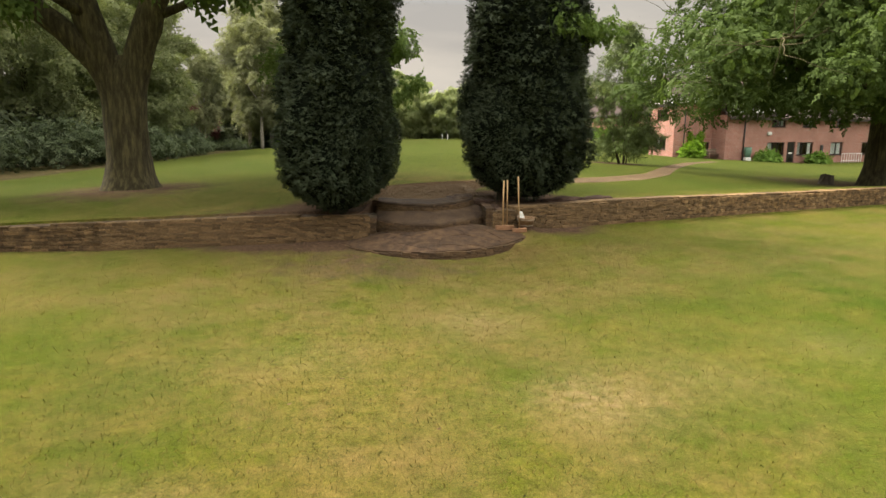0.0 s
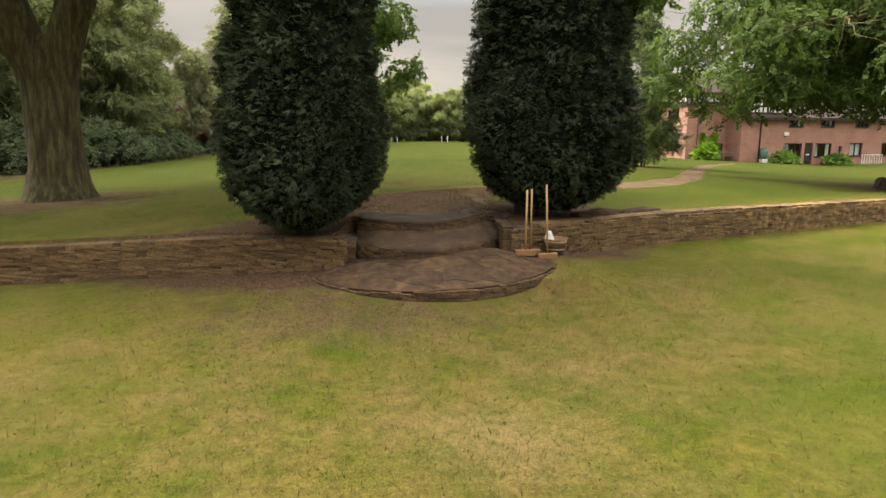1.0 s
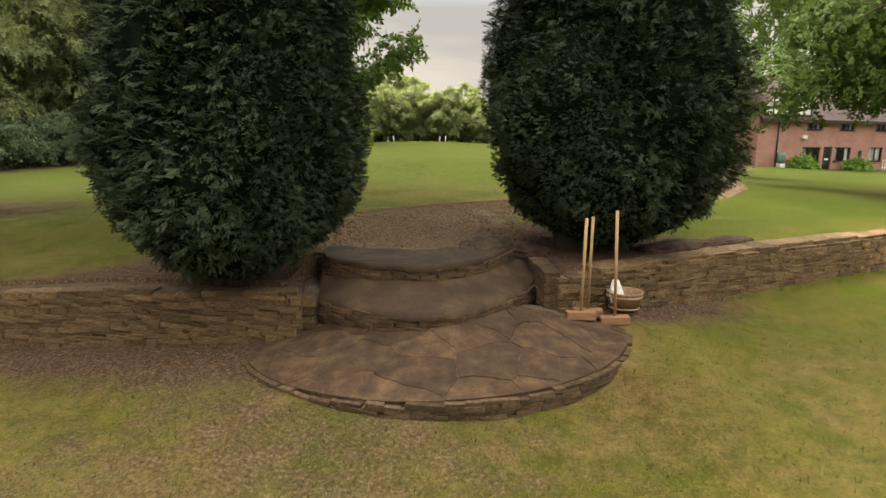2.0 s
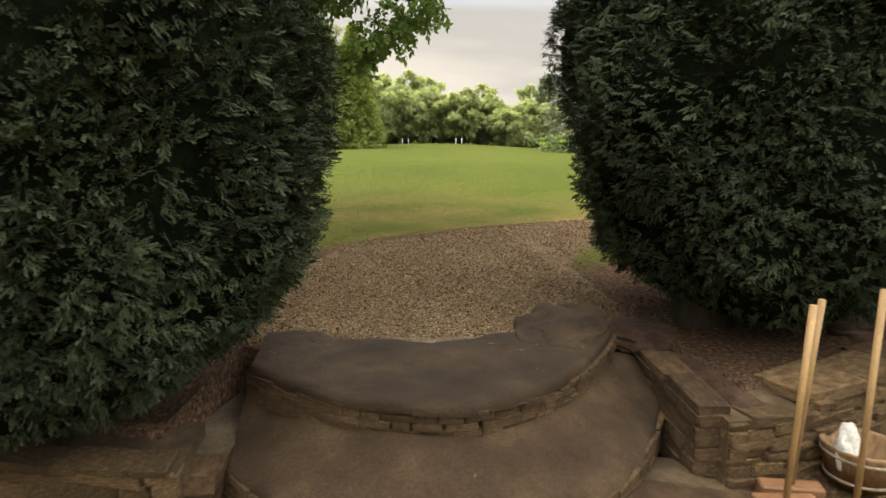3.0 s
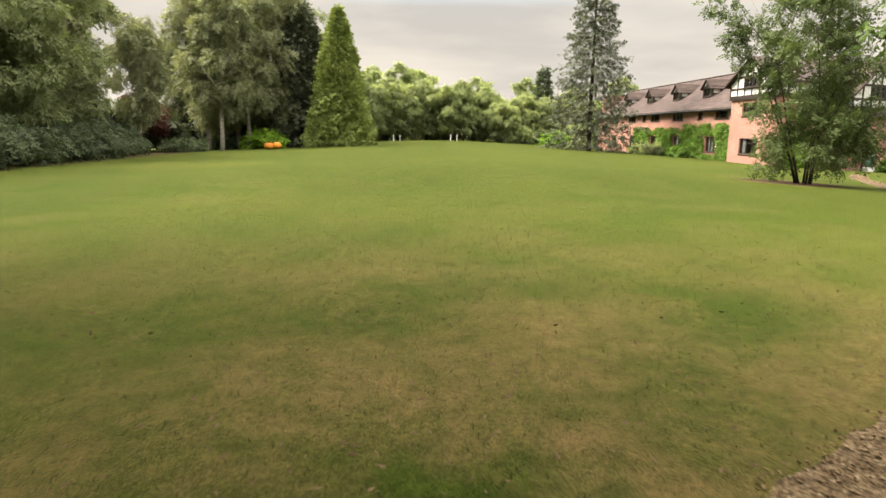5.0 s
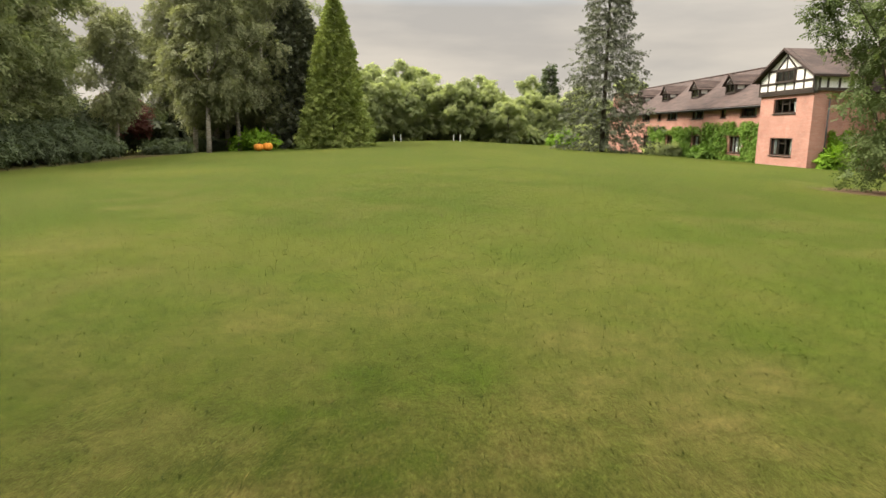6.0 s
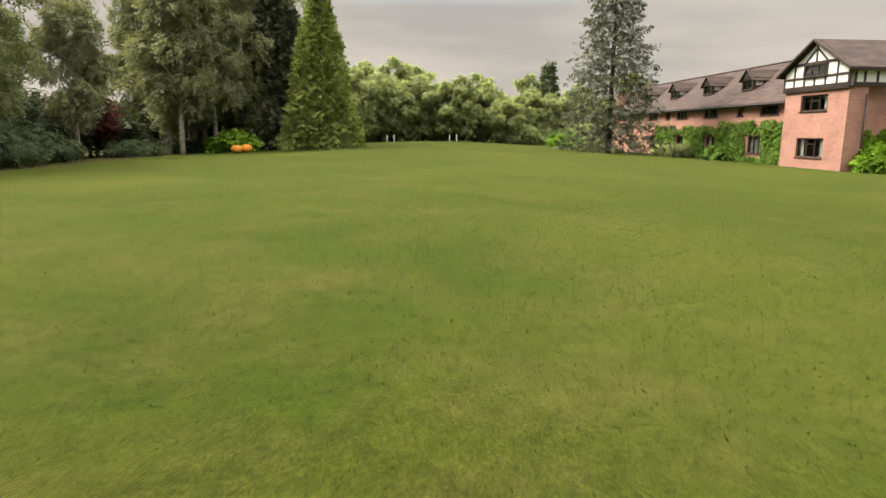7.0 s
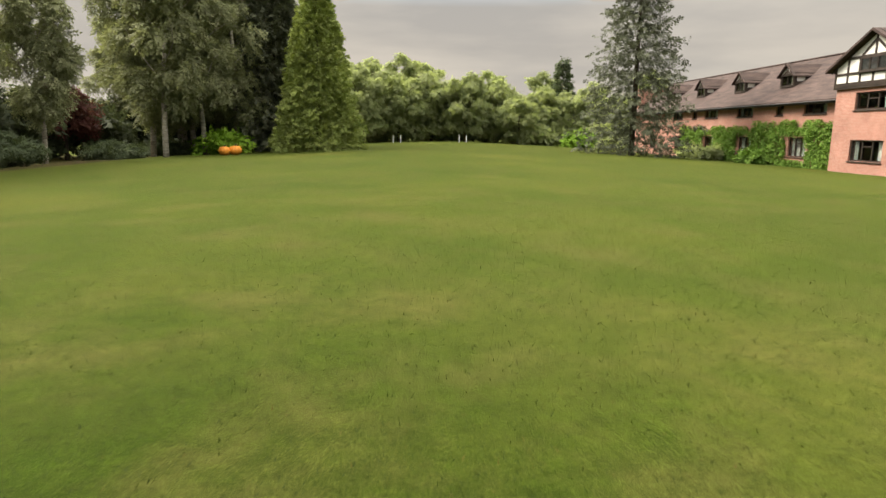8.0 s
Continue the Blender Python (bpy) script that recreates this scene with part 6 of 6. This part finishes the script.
for y0 in (-1.9, -1.2, -0.5, 0.2, WY - 0.24):
    part("timber", box_bm(WX0 - 0.135, WX0 - 0.103, y0, y0 + 0.13, 4.9, 5.45), TIMBER_DARK, side)
part("timber", box_bm(WX0 - 0.14, WX0 - 0.103, -1.9, WY - 0.09, 4.72, 4.89), TIMBER_DARK, side)
v, f = tube([(-10.4, 0.1, -0.1), (-10.4, 0.1, 4.3)], [0.05, 0.05], 10)
part("downpipe", mesh_from("downpipe", v, f), PIPE, house, smooth=True)
v, f = tube([(-4.3, 0.1, 2.9), (-4.3, 0.1, 4.2)], [0.05, 0.05], 10)
part("downpipe", mesh_from("downpipe", v, f), PIPE, house, smooth=True)


def dormer(x):
    """A gabled dormer with a casement, white gable panel and tiled roof."""
    y, z0, w, h = -1.05, 5.38, 1.3, 0.74
    d = part("dormer", box_bm(x - w / 2 - 0.12, x - w / 2, y - 2.0, y, z0, z0 + h + 0.1), TIMBER_DARK, house, "gabled dormer with dark timbers")
    part("cheek", box_bm(x + w / 2, x + w / 2 + 0.12, y - 2.0, y, z0, z0 + h + 0.1), TIMBER_DARK, d)
    part("panel", box_bm(x - w / 2 - 0.125, x - w / 2 - 0.121, y - 0.75, y - 0.2, z0 + 0.3, z0 + h), RENDER_WHITE, d)
    # dark board inside the dormer, in place of a shadowed room
    part("back", box_bm(x - w / 2, x + w / 2, y - 0.5, y - 0.45, z0, z0 + h), PIPE, d)
    window(d, x, y, z0 + h / 2, w, h, 2, ((0.0, 0.3),), 0.03)
    bm = bmesh.new()
    vs = [bm.verts.new(p) for p in ((x - w / 2 - 0.1, y + 0.01, z0 + h), (x + w / 2 + 0.1, y + 0.01, z0 + h), (x, y + 0.01, z0 + h + 0.6))]
    bm.faces.new(vs)
    part("gable_panel", bm, RENDER_WHITE, d)
    for ax, az, bx, bz in ((-0.74, 0.0, 0.74, 0.0), (0, 0, 0, 0.54), (-0.4, 0.03, 0, 0.26), (0.4, 0.03, 0, 0.26), (-0.88, -0.1, 0.02, 0.72), (0.88, -0.1, -0.02, 0.72)):
        dd = Vector((bx - ax, bz - az))
        n = Vector((-dd.y, dd.x)).normalized() * 0.06
        b = bmesh.new()
        ring = [(ax + n.x, az + n.y), (bx + n.x, bz + n.y), (bx - n.x, bz - n.y), (ax - n.x, az - n.y)]
        f0, f1 = [b.verts.new((x + p, y + 0.014, z0 + h + q)) for p, q in ring], [b.verts.new((x + p, y + 0.06, z0 + h + q)) for p, q in ring]
        b.faces.new(f1), b.faces.new(f0[::-1])
        for i in range(4):
            b.faces.new((f0[i], f0[(i + 1) % 4], f1[(i + 1) % 4], f1[i]))
        part("timber", b, TIMBER_DARK, d)
    gable_roof(x - w / 2 - 0.1, x + w / 2 + 0.1, y - 2.6, y + 0.2, z0 + h, z0 + h + 0.66, "y", 0.2, 0.08, "dormer_roof")
    return d


for x in (3.6, 9.8, 16.4, 23.0):
    dormer(x)


# ---- the wing at the building's end, facing the steps ----
SIDE = Matrix.Translation((31.0, 42.0, -0.85)) @ Matrix.Rotation(radians(-164.3), 4, "Z")
main_house = house
house = thing("brick_wing", "red-brick wing with dark windows, garden door and timbered gable", "building", SIDE)
block(-24.0, 0.0, 0.0, side_up, side_low, (-8.8, -7.75, 0.0, 2.05))
part("wall", wall_with(0.0, 3.45, -1.59, -0.6, 5.2, holes_of([], nook_low)), BRICK, house)
for x, w, k, c in nook_low:
    window(house, x, -1.59, LOW, w, 1.2, k, c)
part("wall", box_bm(-0.3, 0.0, -1.6, -0.3, -0.6, EAVE), BRICK, house)
part("wall", box_bm(-24.0, -23.7, BACK, -0.3, -0.6, 6.4), BRICK, house)
part("wall", box_bm(-24.0, -0.3, BACK - 0.3, BACK, -0.6, EAVE), BRICK, house)
part("floor", box_bm(-23.6, -0.3, BACK, -1.9, 2.55, 2.75), TIMBER_DARK, house)
door = part("door", box_bm(-8.76, -7.79, -0.13, -0.08, 0.0, 2.03), TIMBER_DARK, house, "dark glazed garden door")
for z0, z1 in ((0.25, 0.95), (1.05, 1.85)):
    part("pane", box_bm(-8.6, -7.95, -0.079, -0.072, z0, z1), GLASS, door)
part("notice", box_bm(-8.5, -8.05, -0.07, -0.065, 0.93, 1.07), WHITE_PAINT, door, "small white notice")
side_roof = gable_roof(-24.4, 0.1, BACK, 0.0, EAVE, RIDGE, "x", 0.45)
part("ridge_tiles", box_bm(-24.4, 0.1, BACK / 2 - 0.13, BACK / 2 + 0.13, RIDGE + 0.08, RIDGE + 0.2, 0.05), ROOF_TILE, side_roof)
part("fascia", box_bm(-24.4, 0.1, 0.4, 0.46, EAVE - 0.42, EAVE - 0.28), TIMBER_DARK, side_roof)
timber_gable(-5.6, -0.3, 0.14, 4.42, 5.08, 5.98, 7.6, (-2.95, 1.7, 5.55, 0.75), 3)
v, f = tube([(-2.15, 0.07, 0.3), (-2.15, 0.07, 4.3)], [0.06, 0.06], 10)
part("downpipe", mesh_from("downpipe", v, f), PIPE, house, smooth=True)
part("wall_lantern", box_bm(-12.4, -12.12, 0.0, 0.2, 1.0, 1.75, 0.05), PIPE, house, "small dark wall lantern")
part("floodlight", box_bm(-5.45, -4.95, 0.0, 0.18, 2.65, 2.95, 0.04), WHITE_PAINT, house, "small white floodlight")


def side_at(x, y):
    p = SIDE @ Vector((x, y, 0))
    return p.x, p.y


def railing(x0, x1, y):
    ob = thing("metal_railing", "low pale railing beside the wing", "railing", SIDE)
    for z in (0.3, 0.95):
        part("rail", box_bm(x0, x1, y - 0.02, y + 0.02, z, z + 0.05), WHITE_PAINT, ob)
    for k in range(9):
        x = x0 + (x1 - x0 - 0.05) * k / 8
        part("baluster", box_bm(x, x + 0.04, y - 0.015, y + 0.015, -0.45, 0.95), WHITE_PAINT, ob)


railing(-16.2, -13.4, 1.4)
house = main_house


def creeper(spans, seed, n, label, leaf=L_IVY, y=0.02, size=(0.3, 0.6)):
    """Climbing leaves on the facade: spans of x0, x1, top; windows stay clear."""
    nr = np.random.default_rng(seed)
    clear = [(x - w / 2 - 0.15, x + w / 2 + 0.15, LOW - 0.85, LOW + 0.75) for x, w, *_ in main_low]
    pts = []
    for x0, x1, top in spans:
        k = int(n * (x1 - x0) * top)
        x, z = nr.uniform(x0, x1, k), nr.uniform(-0.1, 1, k) * top
        wob = top + 0.28 * np.sin(x * 2.1 + seed) + 0.2 * np.sin(x * 5.3)
        ok = z < wob
        for a, b, c, d in clear:
            ok &= ~((x > a) & (x < b) & (z > c) & (z < d))
        bulge = 0.12 + 0.16 * np.abs(np.sin(x * 1.7 + 0.6 * z)) * np.abs(np.sin(z * 1.4 + x))
        pts.append(np.column_stack([x, y + nr.uniform(0.02, 1, k) * bulge, z])[ok])
    at = np.concatenate(pts)
    d = np.column_stack([nr.normal(0, 0.7, len(at)), nr.uniform(0.3, 1, len(at)), nr.normal(-0.2, 0.5, len(at))])
    me = strew("creeper", *leaf_cluster(7, 0.26, 0.2, 0.2, 9, 0.3, True), at, turns(d, nr.normal(0, 0.3, (len(at), 3)) + (0, 0, 1), nr.uniform(-1, 1, len(at))), nr.uniform(*size, len(at)))
    return tagged(part("creeper", me, leaf, m=AXIS), label, "climbing plant")


creeper([(-4.4, 5.2, 3.05), (7.2, 11.4, 2.75), (13.2, 17.0, 2.8), (5.2, 7.2, 2.7), (11.4, 13.2, 2.5)], 81, 130, "green creeper covering the ground-floor brickwork round the windows")
climber = creeper([(1.1, 2.9, 2.9)], 82, 150, "bright green climber in the corner of the brick wall", L_LIME, -1.55)
climber.matrix_basis = SIDE


def at_house(x, y):
    p = AXIS @ Vector((x, y, 0))
    return p.x, p.y


for i, (hx, hy, r, h, leaf, lab) in enumerate((
                                               (9.4, 1.0, 1.0, 1.1, L_HAZE, "pale flowering bush below the creeper"), (3.3, 0.9, 1.0, 0.9, L_IVY, "low green bush below the window"), (12.4, 1.0, 1.1, 0.9, L_HAZE, "pale bush below the creeper"))):
    shrub("bush", lab, *at_house(hx, hy), r, r * 0.8, h, leaf, 420, 300 + i, (0.4, 0.75), SP_WOOD, "bushes along the building")
for i, (hx, hy, r, h, leaf, lab) in enumerate(((-3.95, 1.2, 0.95, 0.85, L_IVY, "rounded green bush against the brick wall"), (-10.5, 1.2, 0.95, 0.85, L_IVY, "rounded green bush beside the garden door"), (3.0, -0.7, 0.9, 1.6, L_LIME, "bright green shrub in the corner of the building"))):
    shrub("bush", lab, *side_at(hx, hy), r, r * 0.8, h, leaf, 600, 310 + i, (0.4, 0.75), SP_WOOD, "bushes along the building")


# ---- garden things ----
GREEN_PLASTIC = surface("green_plastic", (0.08, 0.16, 0.1), (0.11, 0.21, 0.14), (0.14, 0.25, 0.17), 3, 30, 0.5, 0.1)
HOOP = surface("pale_hoop", (0.207, 0.1667, 0.115), (0.3105, 0.253, 0.184), (0.391, 0.3277, 0.2415), 9, 50, 0.8, 0.2)
BROWN_TUB = surface("tub_wood", (0.144, 0.084, 0.042), (0.228, 0.138, 0.072), (0.312, 0.198, 0.108), 8, 60, 0.8, 0.4, (6.0, 6.0, 1.0))
GOURD = surface("orange_skin", (0.6, 0.2, 0.02), (0.75, 0.28, 0.03), (0.82, 0.34, 0.05), 3, 20, 0.45, 0.1, vary=0.08)
CLOTH = surface("white_cloth", (0.432, 0.4176, 0.3744), (0.5184, 0.504, 0.4608), (0.5616, 0.5544, 0.5184), 9, 60, 0.9, 0.5)
BENCH_WOOD = surface("bench_wood", (0.14, 0.1, 0.07), (0.2, 0.15, 0.105), (0.27, 0.2, 0.15), 4, 40, 0.8, 0.3)


def lathe(profile, sides=24):
    v, f = [], []
    for r, z in profile:
        v += [(r * math.cos(2 * math.pi * k / sides), r * math.sin(2 * math.pi * k / sides), z) for k in range(sides)]
    for i in range(len(profile) - 1):
        for k in range(sides):
            q = (k + 1) % sides
            f.append((i * sides + k, i * sides + q, (i + 1) * sides + q, (i + 1) * sides + k))
    return v, f


def mallet(foot, top, turn, label):
    """A croquet mallet standing on its head, the shaft leaning back."""
    foot, top = Vector(foot), Vector(top)
    z = (top - foot).normalized()
    x = Vector((math.cos(turn), math.sin(turn), 0))
    y = z.cross(x).normalized()
    x = y.cross(z)
    m = Matrix.Translation(foot) @ Matrix((x, y, z)).transposed().to_4x4()
    ob = thing("croquet_mallet", label, "mallet", m, "mallets leaning by the steps")
    head = part("head", box_bm(-0.132, 0.132, -0.038, 0.038, 0.0, 0.08, 0.008), WOOD_HEAD, ob, "square wooden head")
    ln = (top - foot).length
    v, f = tube([(0, 0, 0.07), (0, 0, 0.5), (0, 0, ln)], [0.0135, 0.013, 0.0145], 10)
    part("shaft", mesh_from("shaft", v, f), WOOD_PALE, ob, "pale ash shaft", smooth=True)
    return ob


mallet((1.755, 0.06, platform_height(1.755, 0.06) + 0.006), (1.755, 0.04, 1.245), -0.1, "wooden croquet mallet standing upright by the steps")
mallet((1.865, 0.19, platform_height(1.865, 0.19) + 0.006), (1.835, 0.1, 1.25), -0.22, "wooden croquet mallet set behind another")
mallet((2.075, 0.06, platform_height(2.075, 0.06) + 0.006), (2.01, 0.0, 1.315), -0.1, "wooden croquet mallet with a pale worn shaft")


def tub(x, y, z):
    ob = thing("wooden_tub", "round brown wooden tub with pale hoops", "tub", pose(x, y, z))
    v, f = lathe([(0.0, 0.012), (0.122, 0.012), (0.128, 0.0), (0.168, 0.17), (0.172, 0.182), (0.154, 0.182), (0.147, 0.17), (0.114, 0.03), (0.0, 0.03)], 28)
    part("tub", mesh_from("tub", v, f), BROWN_TUB, ob, smooth=True)
    for z0, r in ((0.025, 0.1335), (0.135, 0.1595)):
        v, f = lathe([(r, z0), (r + 0.007, z0 + 0.002), (r + 0.006, z0 + 0.014), (r + 0.002, z0 + 0.016)], 28)
        part("hoop", mesh_from("hoop", v, f), HOOP, ob, "pale painted hoop", smooth=True)
    return ob


TUB_Z = max(z_at(2.235, 0.25), platform_height(2.235, 0.25)) + 0.02
tub(2.235, 0.25, TUB_Z)


def cloth(x, y, z):
    """A soft sack pushed down inside the tub, its folded mouth over the rim."""
    bm = bmesh.new()
    bmesh.ops.create_icosphere(bm, subdivisions=4, radius=1.0)
    for v in bm.verts:
        p = v.co.copy()
        fold = 0.12 * noise.noise(p * 1.6) + 0.05 * math.sin(9 * p.x + 3 * p.z) + 0.04 * noise.noise(p * 6)
        v.co = Vector((p.x * 0.07 * (1 + fold), p.y * 0.04 * (1 + 1.6 * fold), p.z * 0.125 * (1 + 0.5 * fold) + (0.02 if p.z > 0.75 else 0)))
    ob = part("folded_sack", bm, CLOTH, m=pose(x, y, z, -6, -10, 12), smooth=True)
    tagged(ob, "crumpled white cloth sack standing in the tub", "sack")


cloth(2.145, 0.215, TUB_Z + 0.155)


def gourd(x, y, r):
    ob = thing("orange_gourd", "large round orange pumpkin on the grass", "pumpkin", pose(x, y, z_at(x, y)), "pair of pumpkins")
    V, F = [], []
    n, k = 16, 40
    for i in range(n + 1):
        a = math.pi * i / n
        for j in range(k):
            b = 2 * math.pi * j / k
            q = r * (1 + 0.05 * math.cos(10 * b)) * (math.sin(a) ** 0.85)
            V.append((q * math.cos(b), q * math.sin(b), r * 0.78 * (1 - math.cos(a)) - 0.04 * r * math.exp(-8 * math.sin(a) ** 2)))
    for i in range(n):
        for j in range(k):
            F.append((i * k + j, (i + 1) * k + j, (i + 1) * k + (j + 1) % k, i * k + (j + 1) % k))
    part("shell", mesh_from("shell", V, F), GOURD, ob, smooth=True)
    v, f = tube([(0, 0, r * 1.5), (0.03, 0, r * 1.66), (0.08, 0.02, r * 1.78)], [0.06, 0.04, 0.035], 8)
    part("stalk", mesh_from("stalk", v, f), BARK, ob)


gourd(-7.3, 54.4, 0.34)
gourd(-6.7, 54.6, 0.36)


def post(x, y):
    ob = thing("white_post", "short white-painted wooden post on the lawn", "post", pose(x, y, z_at(x, y)), "white posts at the far end of the lawn")
    part("shaft", box_bm(-0.05, 0.05, -0.05, 0.05, -0.1, 0.8, 0.01), WHITE_PAINT, ob)
    part("cap", box_bm(-0.06, 0.06, -0.06, 0.06, 0.802, 0.84, 0.01), WHITE_PAINT, ob)


for x, y in ((11.55, 89.0), (12.4, 89.1), (3.9, 89.0), (4.75, 89.1)):
    post(x, y)


def water_butt(x, y):
    ob = thing("water_butt", "green plastic water butt on a stand by the brick wall", "water butt", pose(x, y, z_at(x, y)))
    part("stand", box_bm(-0.25, 0.25, -0.25, 0.25, -0.05, 0.3, 0.02), WHITE_PAINT, ob, "pale block stand")
    v, f = lathe([(0.0, 0.302), (0.24, 0.302), (0.32, 0.6), (0.34, 0.9), (0.3, 1.18), (0.0, 1.18)], 24)
    part("barrel", mesh_from("barrel", v, f), GREEN_PLASTIC, ob, smooth=True)
    v, f = lathe([(0.0, 1.21), (0.31, 1.2), (0.32, 1.182), (0.0, 1.182)], 24)
    part("lid", mesh_from("lid", v, f), GREEN_PLASTIC, ob)


water_butt(*side_at(-2.3, 0.45))


def bench(x, y, turn):
    ob = thing("garden_bench", "weathered wooden garden bench by the brick wall", "bench", pose(x, y, z_at(x, y), 0, 0, turn))
    for k in range(4):
        part("slat", box_bm(-0.75, 0.75, -0.22 + 0.12 * k, -0.12 + 0.12 * k, 0.42, 0.45), BENCH_WOOD, ob)
    for k in range(3):
        part("back_slat", box_bm(-0.75, 0.75, 0.27, 0.295, 0.52 + 0.13 * k, 0.61 + 0.13 * k), BENCH_WOOD, ob)
    for sx in (-0.72, 0.66):
        for y0, z1 in ((-0.24, 0.64), (0.3, 0.92)):
            part("leg", box_bm(sx, sx + 0.06, y0, y0 + 0.06, -0.03, z1), BENCH_WOOD, ob)
        part("arm", box_bm(sx, sx + 0.06, -0.24, 0.3, 0.642, 0.68), BENCH_WOOD, ob)


bench(*side_at(0.6, -0.7), -164.3 + 180)


def stump(x, y):
    rng = random.Random(9)
    ob = thing("tree_stump", "dark rough tree stump on bare soil", "stump", pose(x, y, z_at(x, y)))
    v, f = tube([(0, 0, -0.1), (0, 0, 0.05), (0.02, 0, 0.2), (0.03, 0.01, 0.36)], [0.36, 0.27, 0.22, 0.2], 16)
    v = [p * 1.0 + Vector((rng.uniform(-0.03, 0.03), rng.uniform(-0.03, 0.03), rng.uniform(-0.04, 0.04))) for p in v]
    part("stump", mesh_from("stump", v, f), BARK_DARK, ob)


stump(15.9, 9.9)


# ---- litter and loose soil ----
LITTER = leaf_mat("fallen_leaf", (0.051, 0.0306, 0.017), (0.1105, 0.068, 0.0357), (0.204, 0.136, 0.068), 0.85, 0.0, 5.0)
SOIL = surface("loose_soil", (0.03, 0.015, 0.009), (0.06, 0.033, 0.02), (0.11, 0.066, 0.04), 9, 60, 0.95, 1.0)


def ground_top(x, y):
    """The height of whatever lies uppermost at x, y: lawn, gravel or paving."""
    if ((x - 0.5) / 1.66) ** 2 + ((y - 0.25) / 1.5) ** 2 < 1 and y < 1.05:
        edge1 = -0.27 + (0.82 if x < 0.33 else 0.76) * (x - 0.33) ** 2
        edge2 = 0.22 + (0.64 if x < 0.36 else 0.9) * (x - 0.36) ** 2
        if -0.48 < x < 1.34 and y > edge2:
            return 0.83
        if -0.52 < x < 1.55 and y > edge1:
            return 0.535 + min(max(0.33 * (y - edge1), 0.0), 0.165)
        return max(platform_height(x, y), z_at(x, y)) + 0.004
    return z_at(x, y) + 0.022


def litter():
    rng = np.random.default_rng(91)
    spots = []
    for cx, cy, sx, sy, k in ((1.9, 1.9, 0.45, 0.6, 1500), (-0.9, 1.6, 0.35, 0.6, 260), (0.3, 1.5, 0.9, 0.5, 120), (0.5, -0.2, 0.9, 0.7, 50), (-1.9, -0.3, 0.8, 0.35, 420), (2.6, 0.75, 0.5, 0.25, 160),
                              (-0.4, 3.9, 0.6, 0.8, 260), (0.4, 5.6, 1.5, 1.0, 520), (1.3, 3.6, 0.9, 1.1, 260), (3.2, 5.6, 1.2, 0.9, 160), (0.3, -5.0, 3.0, 2.2, 200), (1.5, 14.0, 3.5, 5.0, 30)):
        spots.append(np.column_stack([rng.normal(cx, sx, k), rng.normal(cy, sy, k)]))
    p = np.concatenate(spots)
    z = np.array([ground_top(float(x), float(y)) for x, y in p])
    v = [(-0.17, -0.05, 0.0), (0.0, -0.5, 0.06), (0.19, 0.05, 0.0), (0.0, 0.55, 0.09)]
    d = np.column_stack([rng.normal(0, 1, (len(p), 2)), rng.normal(0, 0.15, len(p))])
    me = strew("fallen_leaves", v, [(0, 1, 2, 3)], np.column_stack([p, z]), turns(d, rng.normal(0, 0.2, (len(p), 3)) + (0, 0, 1), rng.normal(0, 0.3, len(p))), rng.uniform(0.015, 0.042, len(p)))
    tagged(part("fallen_leaves", me, LITTER), "brown fallen leaves and bits on grass, gravel and steps", "leaves", kind="stuff")


litter()


def soil_heap(x, y, rx, ry, h, turn, seed, z=None):
    bm = bmesh.new()
    bmesh.ops.create_icosphere(bm, subdivisions=4, radius=1.0)
    off = Vector((seed, 0, 0))
    for v in bm.verts:
        q = 1 + 0.25 * noise.noise(v.co * 1.6 + off) + 0.14 * noise.noise(v.co * 5 + off) + 0.07 * noise.noise(v.co * 12)
        v.co = Vector((v.co.x * rx * q, v.co.y * ry * q, max(v.co.z, -0.3) * h * q))
    tagged(part("soil_heap", bm, SOIL, m=pose(x, y, z_at(x, y) if z is None else z, 0, 0, turn), smooth=True), "loose dark soil heaped behind the wall", "soil", kind="stuff")


soil_heap(1.72, 0.82, 0.15, 0.5, 0.09, 8, 7, 0.62)
soil_heap(1.62, 1.35, 0.25, 0.3, 0.08, 20, 9, 0.7)
soil_heap(3.35, 1.5, 0.6, 0.22, 0.09, 26, 1)
soil_heap(4.2, 1.85, 0.45, 0.18, 0.06, 28, 4)
